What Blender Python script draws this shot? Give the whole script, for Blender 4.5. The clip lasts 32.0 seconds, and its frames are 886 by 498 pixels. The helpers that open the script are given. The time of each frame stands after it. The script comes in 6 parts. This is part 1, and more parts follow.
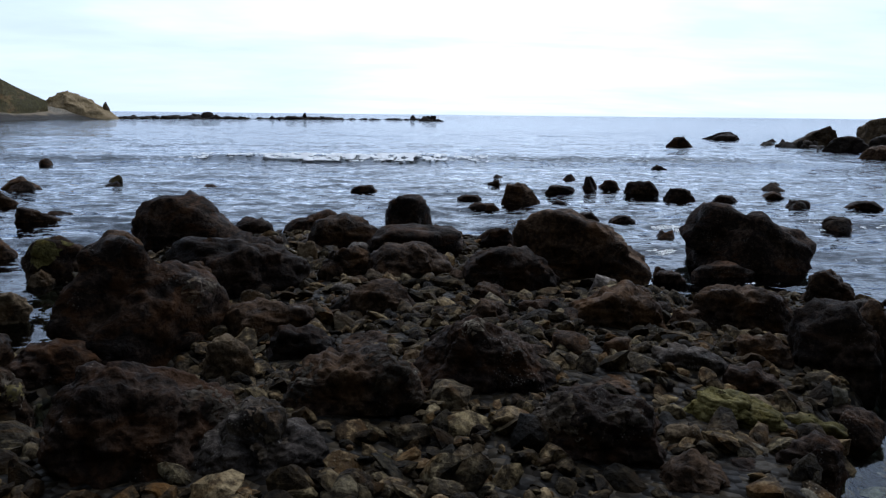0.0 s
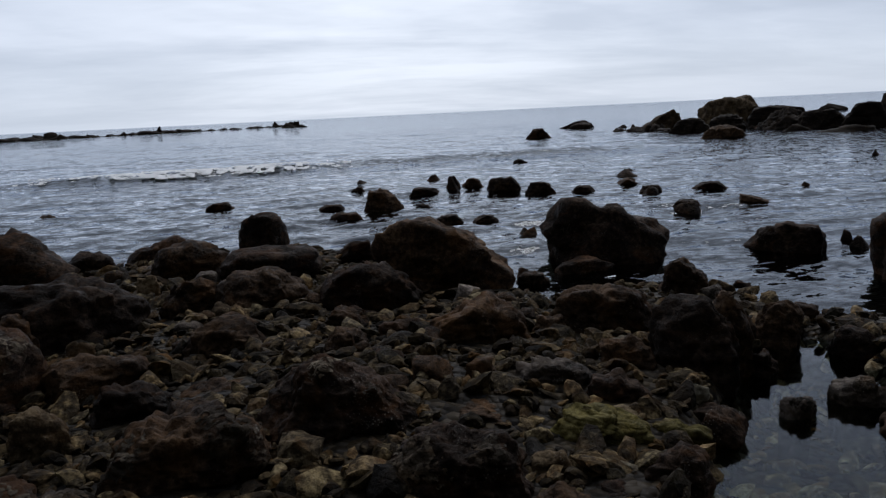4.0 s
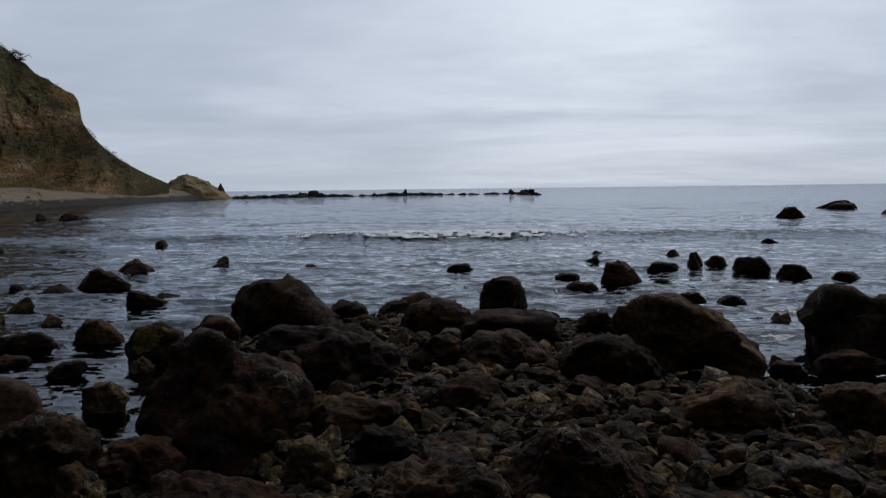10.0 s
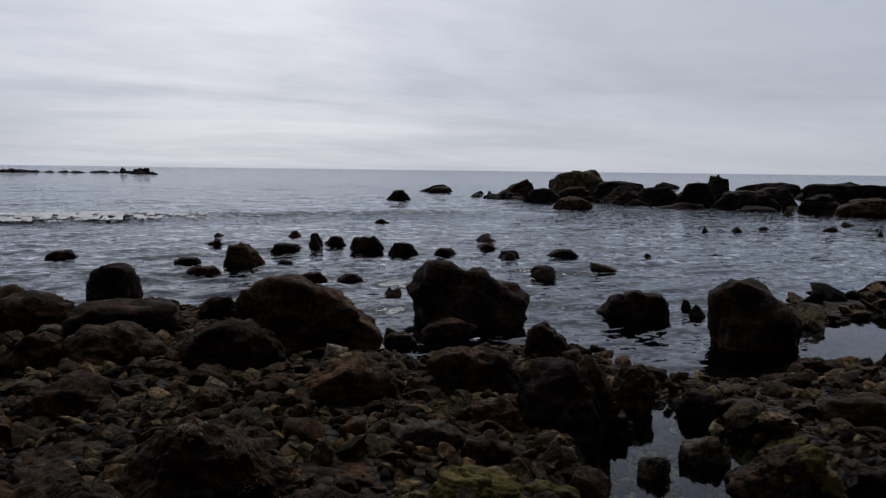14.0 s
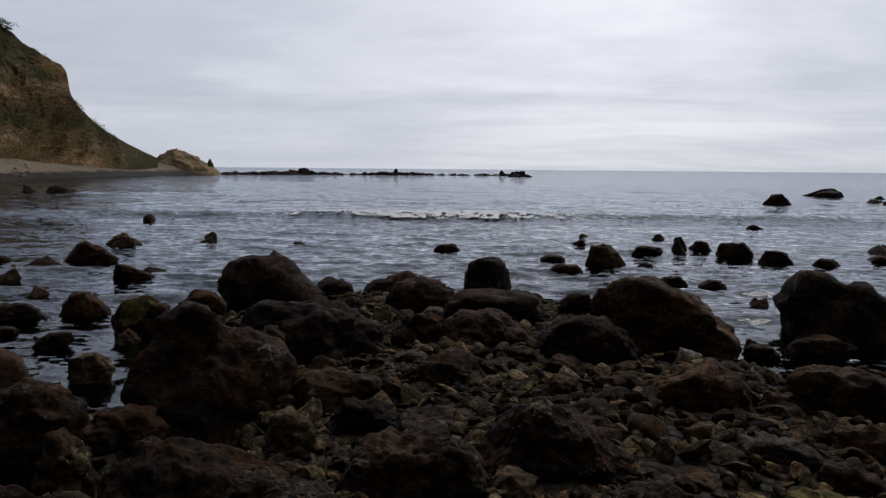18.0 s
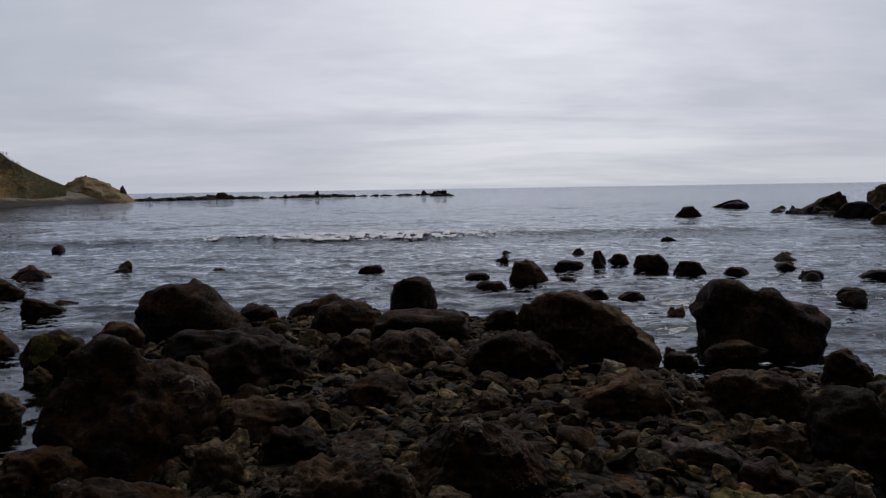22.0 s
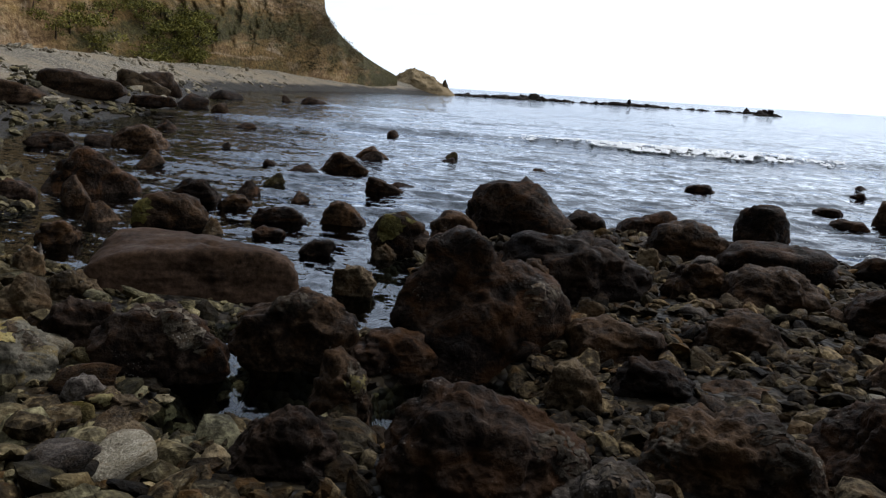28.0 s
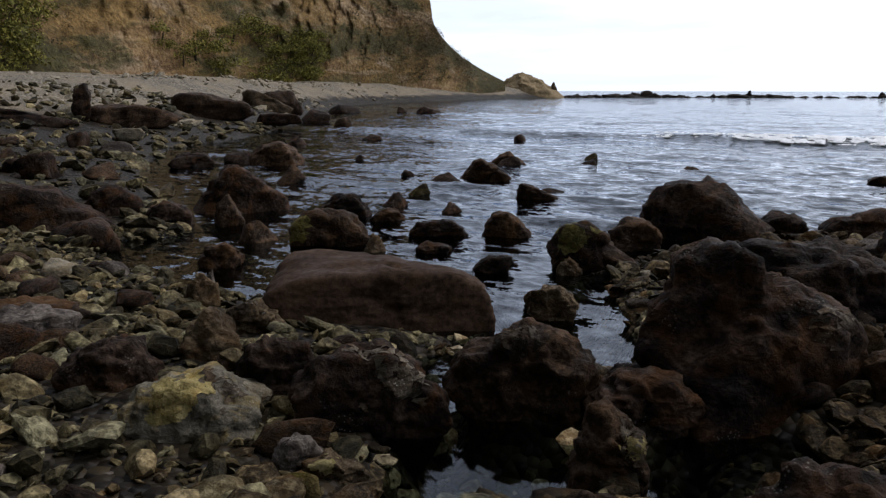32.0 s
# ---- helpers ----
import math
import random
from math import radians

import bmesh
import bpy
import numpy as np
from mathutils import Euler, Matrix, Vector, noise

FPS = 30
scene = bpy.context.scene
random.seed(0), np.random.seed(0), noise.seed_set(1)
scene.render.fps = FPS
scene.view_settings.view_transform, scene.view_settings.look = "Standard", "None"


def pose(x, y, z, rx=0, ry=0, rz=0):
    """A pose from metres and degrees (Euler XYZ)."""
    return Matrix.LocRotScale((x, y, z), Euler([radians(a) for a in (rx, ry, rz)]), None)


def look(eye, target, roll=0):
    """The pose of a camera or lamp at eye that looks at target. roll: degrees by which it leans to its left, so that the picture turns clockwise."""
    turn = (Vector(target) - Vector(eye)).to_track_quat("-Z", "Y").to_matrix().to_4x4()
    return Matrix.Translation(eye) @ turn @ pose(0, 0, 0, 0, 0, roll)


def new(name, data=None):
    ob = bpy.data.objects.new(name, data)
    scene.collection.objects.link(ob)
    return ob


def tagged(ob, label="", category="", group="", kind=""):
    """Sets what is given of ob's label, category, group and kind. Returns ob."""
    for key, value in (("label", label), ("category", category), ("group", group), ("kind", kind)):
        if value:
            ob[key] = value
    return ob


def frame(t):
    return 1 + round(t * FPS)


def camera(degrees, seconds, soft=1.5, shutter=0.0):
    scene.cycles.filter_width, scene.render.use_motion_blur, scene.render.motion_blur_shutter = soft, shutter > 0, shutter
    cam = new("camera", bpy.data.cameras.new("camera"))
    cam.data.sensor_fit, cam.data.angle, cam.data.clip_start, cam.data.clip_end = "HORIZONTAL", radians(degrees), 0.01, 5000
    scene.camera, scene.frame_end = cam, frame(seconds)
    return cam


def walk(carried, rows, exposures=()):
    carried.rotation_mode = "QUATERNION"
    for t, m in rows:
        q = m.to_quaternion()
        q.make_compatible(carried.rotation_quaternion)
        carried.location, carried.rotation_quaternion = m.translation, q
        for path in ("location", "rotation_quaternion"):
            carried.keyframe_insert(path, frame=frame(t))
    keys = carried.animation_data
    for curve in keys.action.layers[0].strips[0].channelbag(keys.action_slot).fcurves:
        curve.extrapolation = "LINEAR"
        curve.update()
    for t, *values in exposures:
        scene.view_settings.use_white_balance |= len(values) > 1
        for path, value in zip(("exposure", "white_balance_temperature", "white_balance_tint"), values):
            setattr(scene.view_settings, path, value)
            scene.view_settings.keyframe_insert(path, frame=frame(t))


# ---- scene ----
cam = camera(60.94, 32.0, soft=1.3)
PATH = [
    (0, (0.000, -0.000, 1.571), (0.000, 1.969, 1.219), 0.6),
    (0.5, (0.142, 0.245, 1.646), (0.144, 2.230, 1.404), -2.9),
    (1, (0.187, 0.370, 1.617), (0.360, 2.312, 1.171), -0.9),
    (1.5, (0.173, 0.329, 1.624), (0.561, 2.252, 1.236), -0.9),
    (2, (0.186, 0.305, 1.635), (0.872, 2.136, 1.214), -1.2),
    (2.5, (0.180, 0.292, 1.657), (0.832, 2.157, 1.347), -3.2),
    (3, (0.189, 0.314, 1.647), (0.775, 2.197, 1.318), -3.1),
    (3.5, (0.190, 0.323, 1.639), (0.634, 2.240, 1.280), -2.6),
    (5.5, (0.211, 0.336, 1.650), (0.267, 2.309, 1.330), -4.0),
    (6, (0.132, 0.173, 1.638), (0.017, 2.150, 1.359), -3.6),
    (6.5, (0.136, 0.126, 1.646), (-0.301, 2.061, 1.384), -3.7),
    (7, (0.099, 0.109, 1.646), (-0.630, 1.955, 1.398), -3.4),
    (7.5, (0.077, 0.088, 1.649), (-0.926, 1.802, 1.419), -2.8),
    (8, (0.088, 0.024, 1.653), (-1.172, 1.561, 1.426), -2.3),
    (8.5, (0.103, -0.001, 1.663), (-1.264, 1.445, 1.461), -2.3),
    (9, (0.060, 0.054, 1.650), (-1.080, 1.686, 1.462), -1.3),
    (9.5, (0.014, 0.174, 1.637), (-0.726, 2.024, 1.462), -0.3),
    (10, (0.044, 0.229, 1.661), (-0.219, 2.205, 1.501), -0.7),
    (10.5, (-0.011, 0.262, 1.648), (0.083, 2.248, 1.427), -0.3),
    (11, (0.025, 0.225, 1.681), (0.306, 2.190, 1.436), -0.0),
    (11.5, (0.019, 0.285, 1.684), (0.352, 2.242, 1.443), -1.2),
    (12, (0.026, 0.320, 1.675), (0.435, 2.268, 1.480), -1.5),
    (12.5, (0.018, 0.316, 1.669), (0.430, 2.264, 1.474), -0.7),
    (13, (0.036, 0.263, 1.677), (0.604, 2.170, 1.471), 0.6),
    (13.5, (0.041, 0.354, 1.657), (0.779, 2.201, 1.448), 1.1),
    (15.5, (0.159, 0.202, 1.679), (0.587, 2.146, 1.485), -0.5),
    (16, (0.156, 0.202, 1.660), (0.458, 2.171, 1.480), 0.3),
    (16.5, (0.123, 0.108, 1.669), (-0.040, 2.097, 1.533), -1.3),
    (17, (0.097, 0.077, 1.670), (-0.212, 2.035, 1.406), -1.0),
    (17.5, (0.101, 0.095, 1.675), (-0.219, 2.054, 1.429), 0.1),
    (18, (0.105, 0.133, 1.664), (-0.130, 2.108, 1.452), 0.5),
    (18.5, (0.107, 0.134, 1.666), (-0.089, 2.116, 1.489), 0.0),
    (19, (0.109, 0.139, 1.669), (-0.046, 2.123, 1.468), -0.7),
    (19.5, (0.100, 0.128, 1.663), (-0.043, 2.111, 1.441), -0.2),
    (20, (0.101, 0.128, 1.656), (0.009, 2.110, 1.405), 0.4),
    (20.5, (0.108, 0.133, 1.657), (0.087, 2.116, 1.402), 0.3),
    (21, (0.106, 0.139, 1.659), (0.089, 2.123, 1.412), 0.1),
    (21.5, (0.105, 0.130, 1.665), (0.076, 2.121, 1.478), -0.6),
    (22, (0.100, 0.124, 1.669), (0.065, 2.117, 1.509), -0.9),
    (22.5, (0.104, 0.128, 1.659), (0.081, 2.119, 1.473), -0.6),
    (23, (0.105, 0.116, 1.670), (0.066, 2.104, 1.453), -0.0),
    (23.5, (0.092, 0.099, 1.660), (-0.010, 2.087, 1.460), -0.4),
    (24, (0.021, 0.065, 1.647), (-0.375, 2.002, 1.345), 1.3),
    (24.5, (-0.035, 0.001, 1.658), (-0.527, 1.911, 1.330), 4.7),
    (25, (-0.057, 0.091, 1.625), (-0.736, 1.951, 1.339), 5.7),
    (25.5, (-0.059, 0.389, 1.641), (-0.865, 2.197, 1.360), 8.8),
    (26, (-0.150, 0.321, 1.653), (-1.006, 2.084, 1.255), 4.5),
    (26.5, (-0.219, 0.382, 1.618), (-0.967, 2.190, 1.200), 3.7),
    (28.5, (-0.459, 0.582, 1.607), (-1.258, 2.368, 1.191), 3.6),
    (29, (-0.452, 0.601, 1.624), (-1.332, 2.354, 1.231), 2.7),
    (29.5, (-0.497, 0.635, 1.590), (-1.238, 2.455, 1.219), 3.4),
    (30, (-0.832, 0.827, 1.551), (-1.466, 2.692, 1.209), 0.0),
    (30.5, (-1.042, 0.966, 1.551), (-1.570, 2.859, 1.176), -1.7),
    (31, (-1.133, 1.104, 1.516), (-1.855, 2.950, 1.258), -1.4),
    (31.5, (-1.193, 1.008, 1.537), (-2.190, 2.688, 1.108), -1.2),
    (32, (-1.330, 0.925, 1.503), (-2.359, 2.590, 1.091), 0.1),
]
EXPOSURE = [
    (0.0, 0.55, 5650, 10),
    (1.0, -0.40, 6300, 14),
    (2.0, 0.12, 6200, 12),
    (6.0, -0.15, 6250, 13),
    (7.5, 0.05, 6300, 12),
    (9.0, 0.20, 5950, 8),
    (10.0, -0.36, 6200, 12),
    (11.0, -0.28, 6500, 14),
    (13.0, -0.30, 6600, 15),
    (16.0, -0.36, 6600, 15),
    (17.0, -0.18, 6600, 15),
    (20.0, -0.17, 6600, 15),
    (22.0, -0.34, 6600, 16),
    (23.5, -0.22, 6600, 16),
    (24.5, 0.00, 6500, 14),
    (26.0, 0.70, 6400, 12),
    (28.3, 0.86, 6200, 10),
    (29.0, 0.64, 6000, 9),
    (30.0, 0.05, 6300, 10),
    (31.0, -0.25, 6300, 12),
    (32.0, 0.66, 6350, 14),
]
walk(cam, [(t, look(eye, target, roll)) for t, eye, target, roll in PATH], EXPOSURE)

# ---- sky and sun: a closed grey cloud cover, brightest ahead over the sea ----
SUN_AZ, SUN_EL = radians(-30.0), radians(54.0)
SUN_DIR = Vector((-math.sin(SUN_AZ) * math.cos(SUN_EL), math.cos(SUN_AZ) * math.cos(SUN_EL), math.sin(SUN_EL)))


class Nodes:
    """Short hand for node trees."""

    def __init__(self, tree):
        self.t = tree
        tree.nodes.clear()

    def add(self, kind, **sets):
        n = self.t.nodes.new(kind)
        for k, v in sets.items():
            if k == "op":
                n.operation = v
            elif k == "blend":
                n.data_type, n.blend_type = "RGBA", v
            elif k == "dims":
                n.noise_dimensions = v
            elif k == "feature":
                n.feature = v
        return n

    def link(self, a, b):
        self.t.links.new(a, b)

    def put(self, node, key, value):
        if isinstance(value, bpy.types.NodeSocket):
            self.link(value, node.inputs[key])
        else:
            node.inputs[key].default_value = value

    def math(self, op, a, b=0.0, c=None, clamp=False):
        n = self.add("ShaderNodeMath", op=op)
        n.use_clamp = clamp
        self.put(n, 0, a)
        self.put(n, 1, b)
        if c is not None:
            self.put(n, 2, c)
        return n.outputs[0]

    def noise(self, vec, scale, detail=4.0, rough=0.55, distortion=0.0):
        n = self.add("ShaderNodeTexNoise")
        self.put(n, "Vector", vec)
        self.put(n, "Scale", scale)
        self.put(n, "Detail", detail)
        self.put(n, "Roughness", rough)
        self.put(n, "Distortion", distortion)
        return n.outputs[0]

    def voronoi(self, vec, scale, feature="F1"):
        n = self.add("ShaderNodeTexVoronoi", feature=feature)
        self.put(n, "Vector", vec)
        self.put(n, "Scale", scale)
        return n.outputs["Distance"]

    def ramp(self, fac, *stops):
        n = self.add("ShaderNodeValToRGB")
        e = n.color_ramp.elements
        while len(e) < len(stops):
            e.new(0.5)
        for k, (pos, col) in zip(e, stops):
            k.position = pos
            k.color = (*col, 1) if isinstance(col, tuple) else (col, col, col, 1)
        self.link(fac, n.inputs[0])
        return n.outputs[0]

    def mix(self, fac, a, b, blend="MIX"):
        n = self.add("ShaderNodeMix", blend=blend)
        self.put(n, 0, fac)
        for key, v in ((6, a), (7, b)):
            self.put(n, key, (*v, 1) if isinstance(v, tuple) and len(v) == 3 else v)
        return n.outputs[2]

    def scaled(self, vec, x, y, z, add=None):
        n = self.add("ShaderNodeVectorMath", op="MULTIPLY")
        self.link(vec, n.inputs[0])
        n.inputs[1].default_value = (x, y, z)
        if add is None:
            return n.outputs[0]
        m = self.add("ShaderNodeVectorMath", op="ADD")
        self.link(n.outputs[0], m.inputs[0])
        self.link(add, m.inputs[1])
        return m.outputs[0]

    def bump(self, height, strength, distance, normal=None):
        n = self.add("ShaderNodeBump")
        self.put(n, "Strength", strength)
        self.put(n, "Distance", distance)
        self.put(n, "Height", height)
        if normal is not None:
            self.put(n, "Normal", normal)
        return n.outputs[0]


world = bpy.data.worlds.new("overcast")
scene.world = world
world.use_nodes = True
N = Nodes(world.node_tree)
sky = N.add("ShaderNodeTexSky")
sky.sky_type, sky.sun_disc = "NISHITA", False
sky.sun_elevation, sky.sun_rotation = SUN_EL, -SUN_AZ
gen = N.add("ShaderNodeTexCoord").outputs["Generated"]
sep = N.add("ShaderNodeSeparateXYZ")
N.link(gen, sep.inputs[0])
up = N.math("MAXIMUM", sep.outputs[2], 0.0)
den = N.math("ADD", up, 0.12)
flat = N.add("ShaderNodeCombineXYZ")
N.link(N.math("DIVIDE", sep.outputs[0], den), flat.inputs[0])
N.link(N.math("DIVIDE", sep.outputs[1], den), flat.inputs[1])
streaks = N.noise(N.scaled(flat.outputs[0], 0.6, 0.9, 1.0), 0.55, 6.0, 0.52, 0.5)
cells = N.noise(N.scaled(flat.outputs[0], 1.0, 1.6, 1.0), 2.2, 4.0, 0.55, 0.2)
cloud = N.math("ADD", N.math("MULTIPLY", streaks, 0.85), N.math("MULTIPLY", cells, 0.15))
cover = N.ramp(cloud, (0.34, (0.50, 0.56, 0.65)), (0.5, (0.60, 0.66, 0.75)), (0.66, (0.78, 0.84, 0.93)))
cover = N.mix(1.0, cover, N.ramp(up, (0.40, 1.0), (1.0, 0.85)), "MULTIPLY")
haze = N.ramp(up, (0.0, 1.0), (0.10, 0.0))
cover = N.mix(N.math("MULTIPLY", haze, 0.7), cover, (0.55, 0.62, 0.70))
dot = N.add("ShaderNodeVectorMath", op="DOT_PRODUCT")
N.link(gen, dot.inputs[0])
GLOW = Vector((0.07, 0.97, 0.22)).normalized()
dot.inputs[1].default_value = GLOW
glow = N.math("POWER", N.math("MAXIMUM", dot.outputs["Value"], 0.0), 5.0)
cover = N.mix(N.math("MULTIPLY", glow, 0.12), cover, (1.0, 1.06, 1.12))
# a thinner, brighter part of the cloud low over the sea
dot2 = N.add("ShaderNodeVectorMath", op="DOT_PRODUCT")
N.link(gen, dot2.inputs[0])
dot2.inputs[1].default_value = Vector((0.13, 0.96, 0.24)).normalized()
thin = N.math("POWER", N.math("MAXIMUM", dot2.outputs["Value"], 0.0), 20.0)
thin = N.math("MULTIPLY", thin, N.ramp(cloud, (0.40, 0.25), (0.56, 1.0)))
cover = N.mix(N.math("MULTIPLY", thin, 0.75), cover, (1.10, 1.15, 1.20))
# the unseen sky behind the view is dimmed to keep rocks' near sides dark
rear_dim = N.ramp(N.math("ADD", N.math("MULTIPLY", sep.outputs[1], 0.5), 0.5), (0.18, 0.22), (0.74, 1.0))
cover = N.mix(1.0, cover, rear_dim, "MULTIPLY")
clear = N.add("ShaderNodeMix", blend="MULTIPLY")
clear.inputs[0].default_value = 1.0
N.link(sky.outputs[0], clear.inputs[6])
clear.inputs[7].default_value = (0.1, 0.1, 0.1, 1)
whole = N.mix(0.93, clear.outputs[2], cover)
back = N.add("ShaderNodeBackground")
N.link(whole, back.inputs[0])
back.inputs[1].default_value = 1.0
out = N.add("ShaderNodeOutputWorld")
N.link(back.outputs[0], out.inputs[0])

sun_data = bpy.data.lights.new("sun", "SUN")
sun_data.energy, sun_data.angle, sun_data.color = 1.5, radians(36), (1.0, 0.96, 0.9)
sun = new("sun", sun_data)
sun.rotation_euler = SUN_DIR.to_track_quat("Z", "Y").to_euler()


# ---- materials ----
def material(name):
    m = bpy.data.materials.new(name)
    m.use_nodes = True
    n = Nodes(m.node_tree)
    p = n.add("ShaderNodeBsdfPrincipled")
    o = n.add("ShaderNodeOutputMaterial")
    n.link(p.outputs[0], o.inputs[0])
    return m, n, p


def rock_material(name, dark, mid, light, stain, stain_amount=0.5, barnacle=0.3, rough=(0.5, 0.85), spread="object", gloss=0.05, shades=(0.6, 1.4), relief=1.0):
    """Weathered rock: two tones of grain, rusty stains, pale crust in specks, pits and cracks in the relief."""
    m, n, p = material(name)
    place = n.add("ShaderNodeTexCoord").outputs["Object"]
    if spread == "object":
        rnd = n.add("ShaderNodeObjectInfo").outputs["Random"]
    else:
        rnd = n.add("ShaderNodeNewGeometry").outputs["Random Per Island"]
    off = n.add("ShaderNodeCombineXYZ")
    for k in range(3):
        n.link(n.math("MULTIPLY", rnd, (37.0, 91.0, 53.0)[k]), off.inputs[k])
    vec = n.scaled(place, 1, 1, 1, off.outputs[0])
    big = n.noise(vec, 2.6, 5.0, 0.6, 0.6)
    fine = n.noise(vec, 24.0, 6.0, 0.65)
    grain = n.noise(vec, 130.0, 3.0, 0.6)
    tone = n.math("ADD", n.math("MULTIPLY", big, 0.5), n.math("MULTIPLY", fine, 0.5))
    col = n.ramp(tone, (0.38, dark), (0.50, mid), (0.64, light))
    st = n.noise(n.scaled(vec, 1.0, 1.0, 1.6), 3.7, 5.0, 0.62, 1.0)
    stm = n.ramp(n.math("ADD", st, n.math("MULTIPLY", rnd, 0.10)), (0.56, 0.0), (0.70, stain_amount))
    col = n.mix(stm, col, stain)
    spots = n.math("MULTIPLY", n.ramp(n.noise(vec, 4.2, 3.0, 0.6), (0.56, 0.0), (0.66, 1.0)), n.ramp(n.voronoi(vec, 65.0), (0.16, 1.0), (0.30, 0.0)))
    col = n.mix(n.math("MULTIPLY", spots, barnacle), col, (0.36, 0.33, 0.29))
    shade = n.ramp(n.math("FRACT", n.math("MULTIPLY", rnd, 7.31)), (0.0, shades[0]), (1.0, shades[1]))
    col = n.mix(1.0, col, shade, "MULTIPLY")
    if spread == "island":
        pick = n.math("FRACT", n.math("MULTIPLY", rnd, 13.7))
        col = n.mix(1.0, col, n.ramp(pick, (0.0, (1.06, 0.97, 0.86)), (0.3, (1.0, 1.0, 0.86)), (0.55, (0.92, 1.0, 1.02)), (0.75, (1.1, 1.05, 0.92)), (1.0, (0.8, 0.82, 0.84))), "MULTIPLY")
    col = n.mix(1.0, col, n.ramp(grain, (0.3, 0.72), (0.7, 1.25)), "MULTIPLY")
    n.link(col, p.inputs["Base Color"])
    n.link(n.ramp(n.noise(vec, 5.0, 4.0, 0.6), (0.35, rough[0]), (0.65, rough[1])), p.inputs["Roughness"])
    p.inputs["Specular IOR Level"].default_value = gloss
    pits = n.ramp(n.voronoi(vec, 21.0), (0.05, 0.0), (0.35, 1.0))
    h = n.math("ADD", n.math("MULTIPLY", fine, 1.0), n.math("MULTIPLY", pits, 0.32))
    h = n.math("ADD", h, n.math("MULTIPLY", grain, 0.10))
    h = n.math("ADD", h, n.math("MULTIPLY", n.noise(n.scaled(vec, 1.0, 1.0, 1.5), 9.0, 5.0, 0.65, 1.0), 0.7))
    h = n.math("ADD", h, n.math("MULTIPLY", big, 1.1))
    n.link(n.bump(h, 1.0, 0.017 * relief), p.inputs["Normal"])
    return m


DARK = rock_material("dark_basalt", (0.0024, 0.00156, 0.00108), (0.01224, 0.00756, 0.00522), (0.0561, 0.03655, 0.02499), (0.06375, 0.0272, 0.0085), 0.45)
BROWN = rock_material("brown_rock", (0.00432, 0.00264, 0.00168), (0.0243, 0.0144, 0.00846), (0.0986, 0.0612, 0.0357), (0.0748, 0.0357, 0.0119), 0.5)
TAN = rock_material("tan_rock", (0.0081, 0.0054, 0.00306), (0.0494, 0.0338, 0.01885), (0.1575, 0.1155, 0.069), (0.075, 0.039, 0.0135), 0.5, 0.5)
GREY = rock_material("grey_rock", (0.01307, 0.01129, 0.0101), (0.06581, 0.05396, 0.04608), (0.1896, 0.1604, 0.1337), (0.04219, 0.02531, 0.01125), 0.45, 0.7)
OLIVE = rock_material("algae_rock", (0.0054, 0.00432, 0.00162), (0.0338, 0.02535, 0.00975), (0.1275, 0.099, 0.042), (0.075, 0.0585, 0.015), 0.6, 0.2)
RUST = rock_material("log_rock", (0.008, 0.0044, 0.0026), (0.0294, 0.01694, 0.01022), (0.0602, 0.03668, 0.02324), (0.036, 0.0195, 0.009375), 0.5, 0.05, relief=0.18)
YELLOW = rock_material("lichen_rock", (0.0315, 0.0279, 0.0216), (0.1105, 0.0988, 0.0754), (0.255, 0.228, 0.168), (0.225, 0.1575, 0.04875), 0.9, 0.4)
PALE = rock_material("pale_stone", (0.075, 0.062, 0.044), (0.16, 0.138, 0.10), (0.30, 0.27, 0.21), (0.17, 0.115, 0.05), 0.4, 0.2)
COBBLE = rock_material("cobbles", (0.00252, 0.0018, 0.00108), (0.01782, 0.01242, 0.0069), (0.1437, 0.1081, 0.06325), (0.0495, 0.0243, 0.0063), 0.6, 0.2, spread="island", shades=(0.2, 2.2))
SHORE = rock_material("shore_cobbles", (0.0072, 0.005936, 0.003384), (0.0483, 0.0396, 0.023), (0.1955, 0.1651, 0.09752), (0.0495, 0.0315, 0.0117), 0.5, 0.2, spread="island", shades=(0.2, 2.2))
POOL_STONE = rock_material("pool_stones", (0.02, 0.015, 0.009), (0.1445, 0.1122, 0.0714), (0.51, 0.4335, 0.306), (0.1425, 0.075, 0.0225), 0.5, 0.1, spread="island", shades=(0.5, 1.5))
FAR_ROCK = rock_material("reef_rock", (0.004, 0.0035, 0.003), (0.012, 0.009, 0.007), (0.030, 0.023, 0.017), (0.04, 0.024, 0.01), 0.3, 0.0)

# wet gravel, going over to dry pale shingle up the beach
GROUND, n, p = material("shingle")
pos = n.add("ShaderNodeTexCoord").outputs["Object"]
stone = n.add("ShaderNodeTexVoronoi", feature="F1")
n.link(pos, stone.inputs["Vector"])
stone.inputs["Scale"].default_value = 16.0
hue = n.add("ShaderNodeSeparateColor")
n.link(stone.outputs["Color"], hue.inputs[0])
wet = n.ramp(hue.outputs[0], (0.0, (0.003, 0.0022, 0.0014)), (0.5, (0.011, 0.008, 0.0048)), (1.0, (0.036, 0.027, 0.015)))
dry = n.ramp(hue.outputs[1], (0.0, (0.055, 0.047, 0.036)), (0.5, (0.13, 0.112, 0.086)), (1.0, (0.32, 0.285, 0.225)))
patch = n.noise(pos, 0.35, 5.0, 0.6)
dry = n.mix(n.ramp(patch, (0.45, 0.0), (0.6, 0.6)), dry, (0.24, 0.19, 0.125))
s = n.add("ShaderNodeSeparateXYZ")
n.link(pos, s.inputs[0])
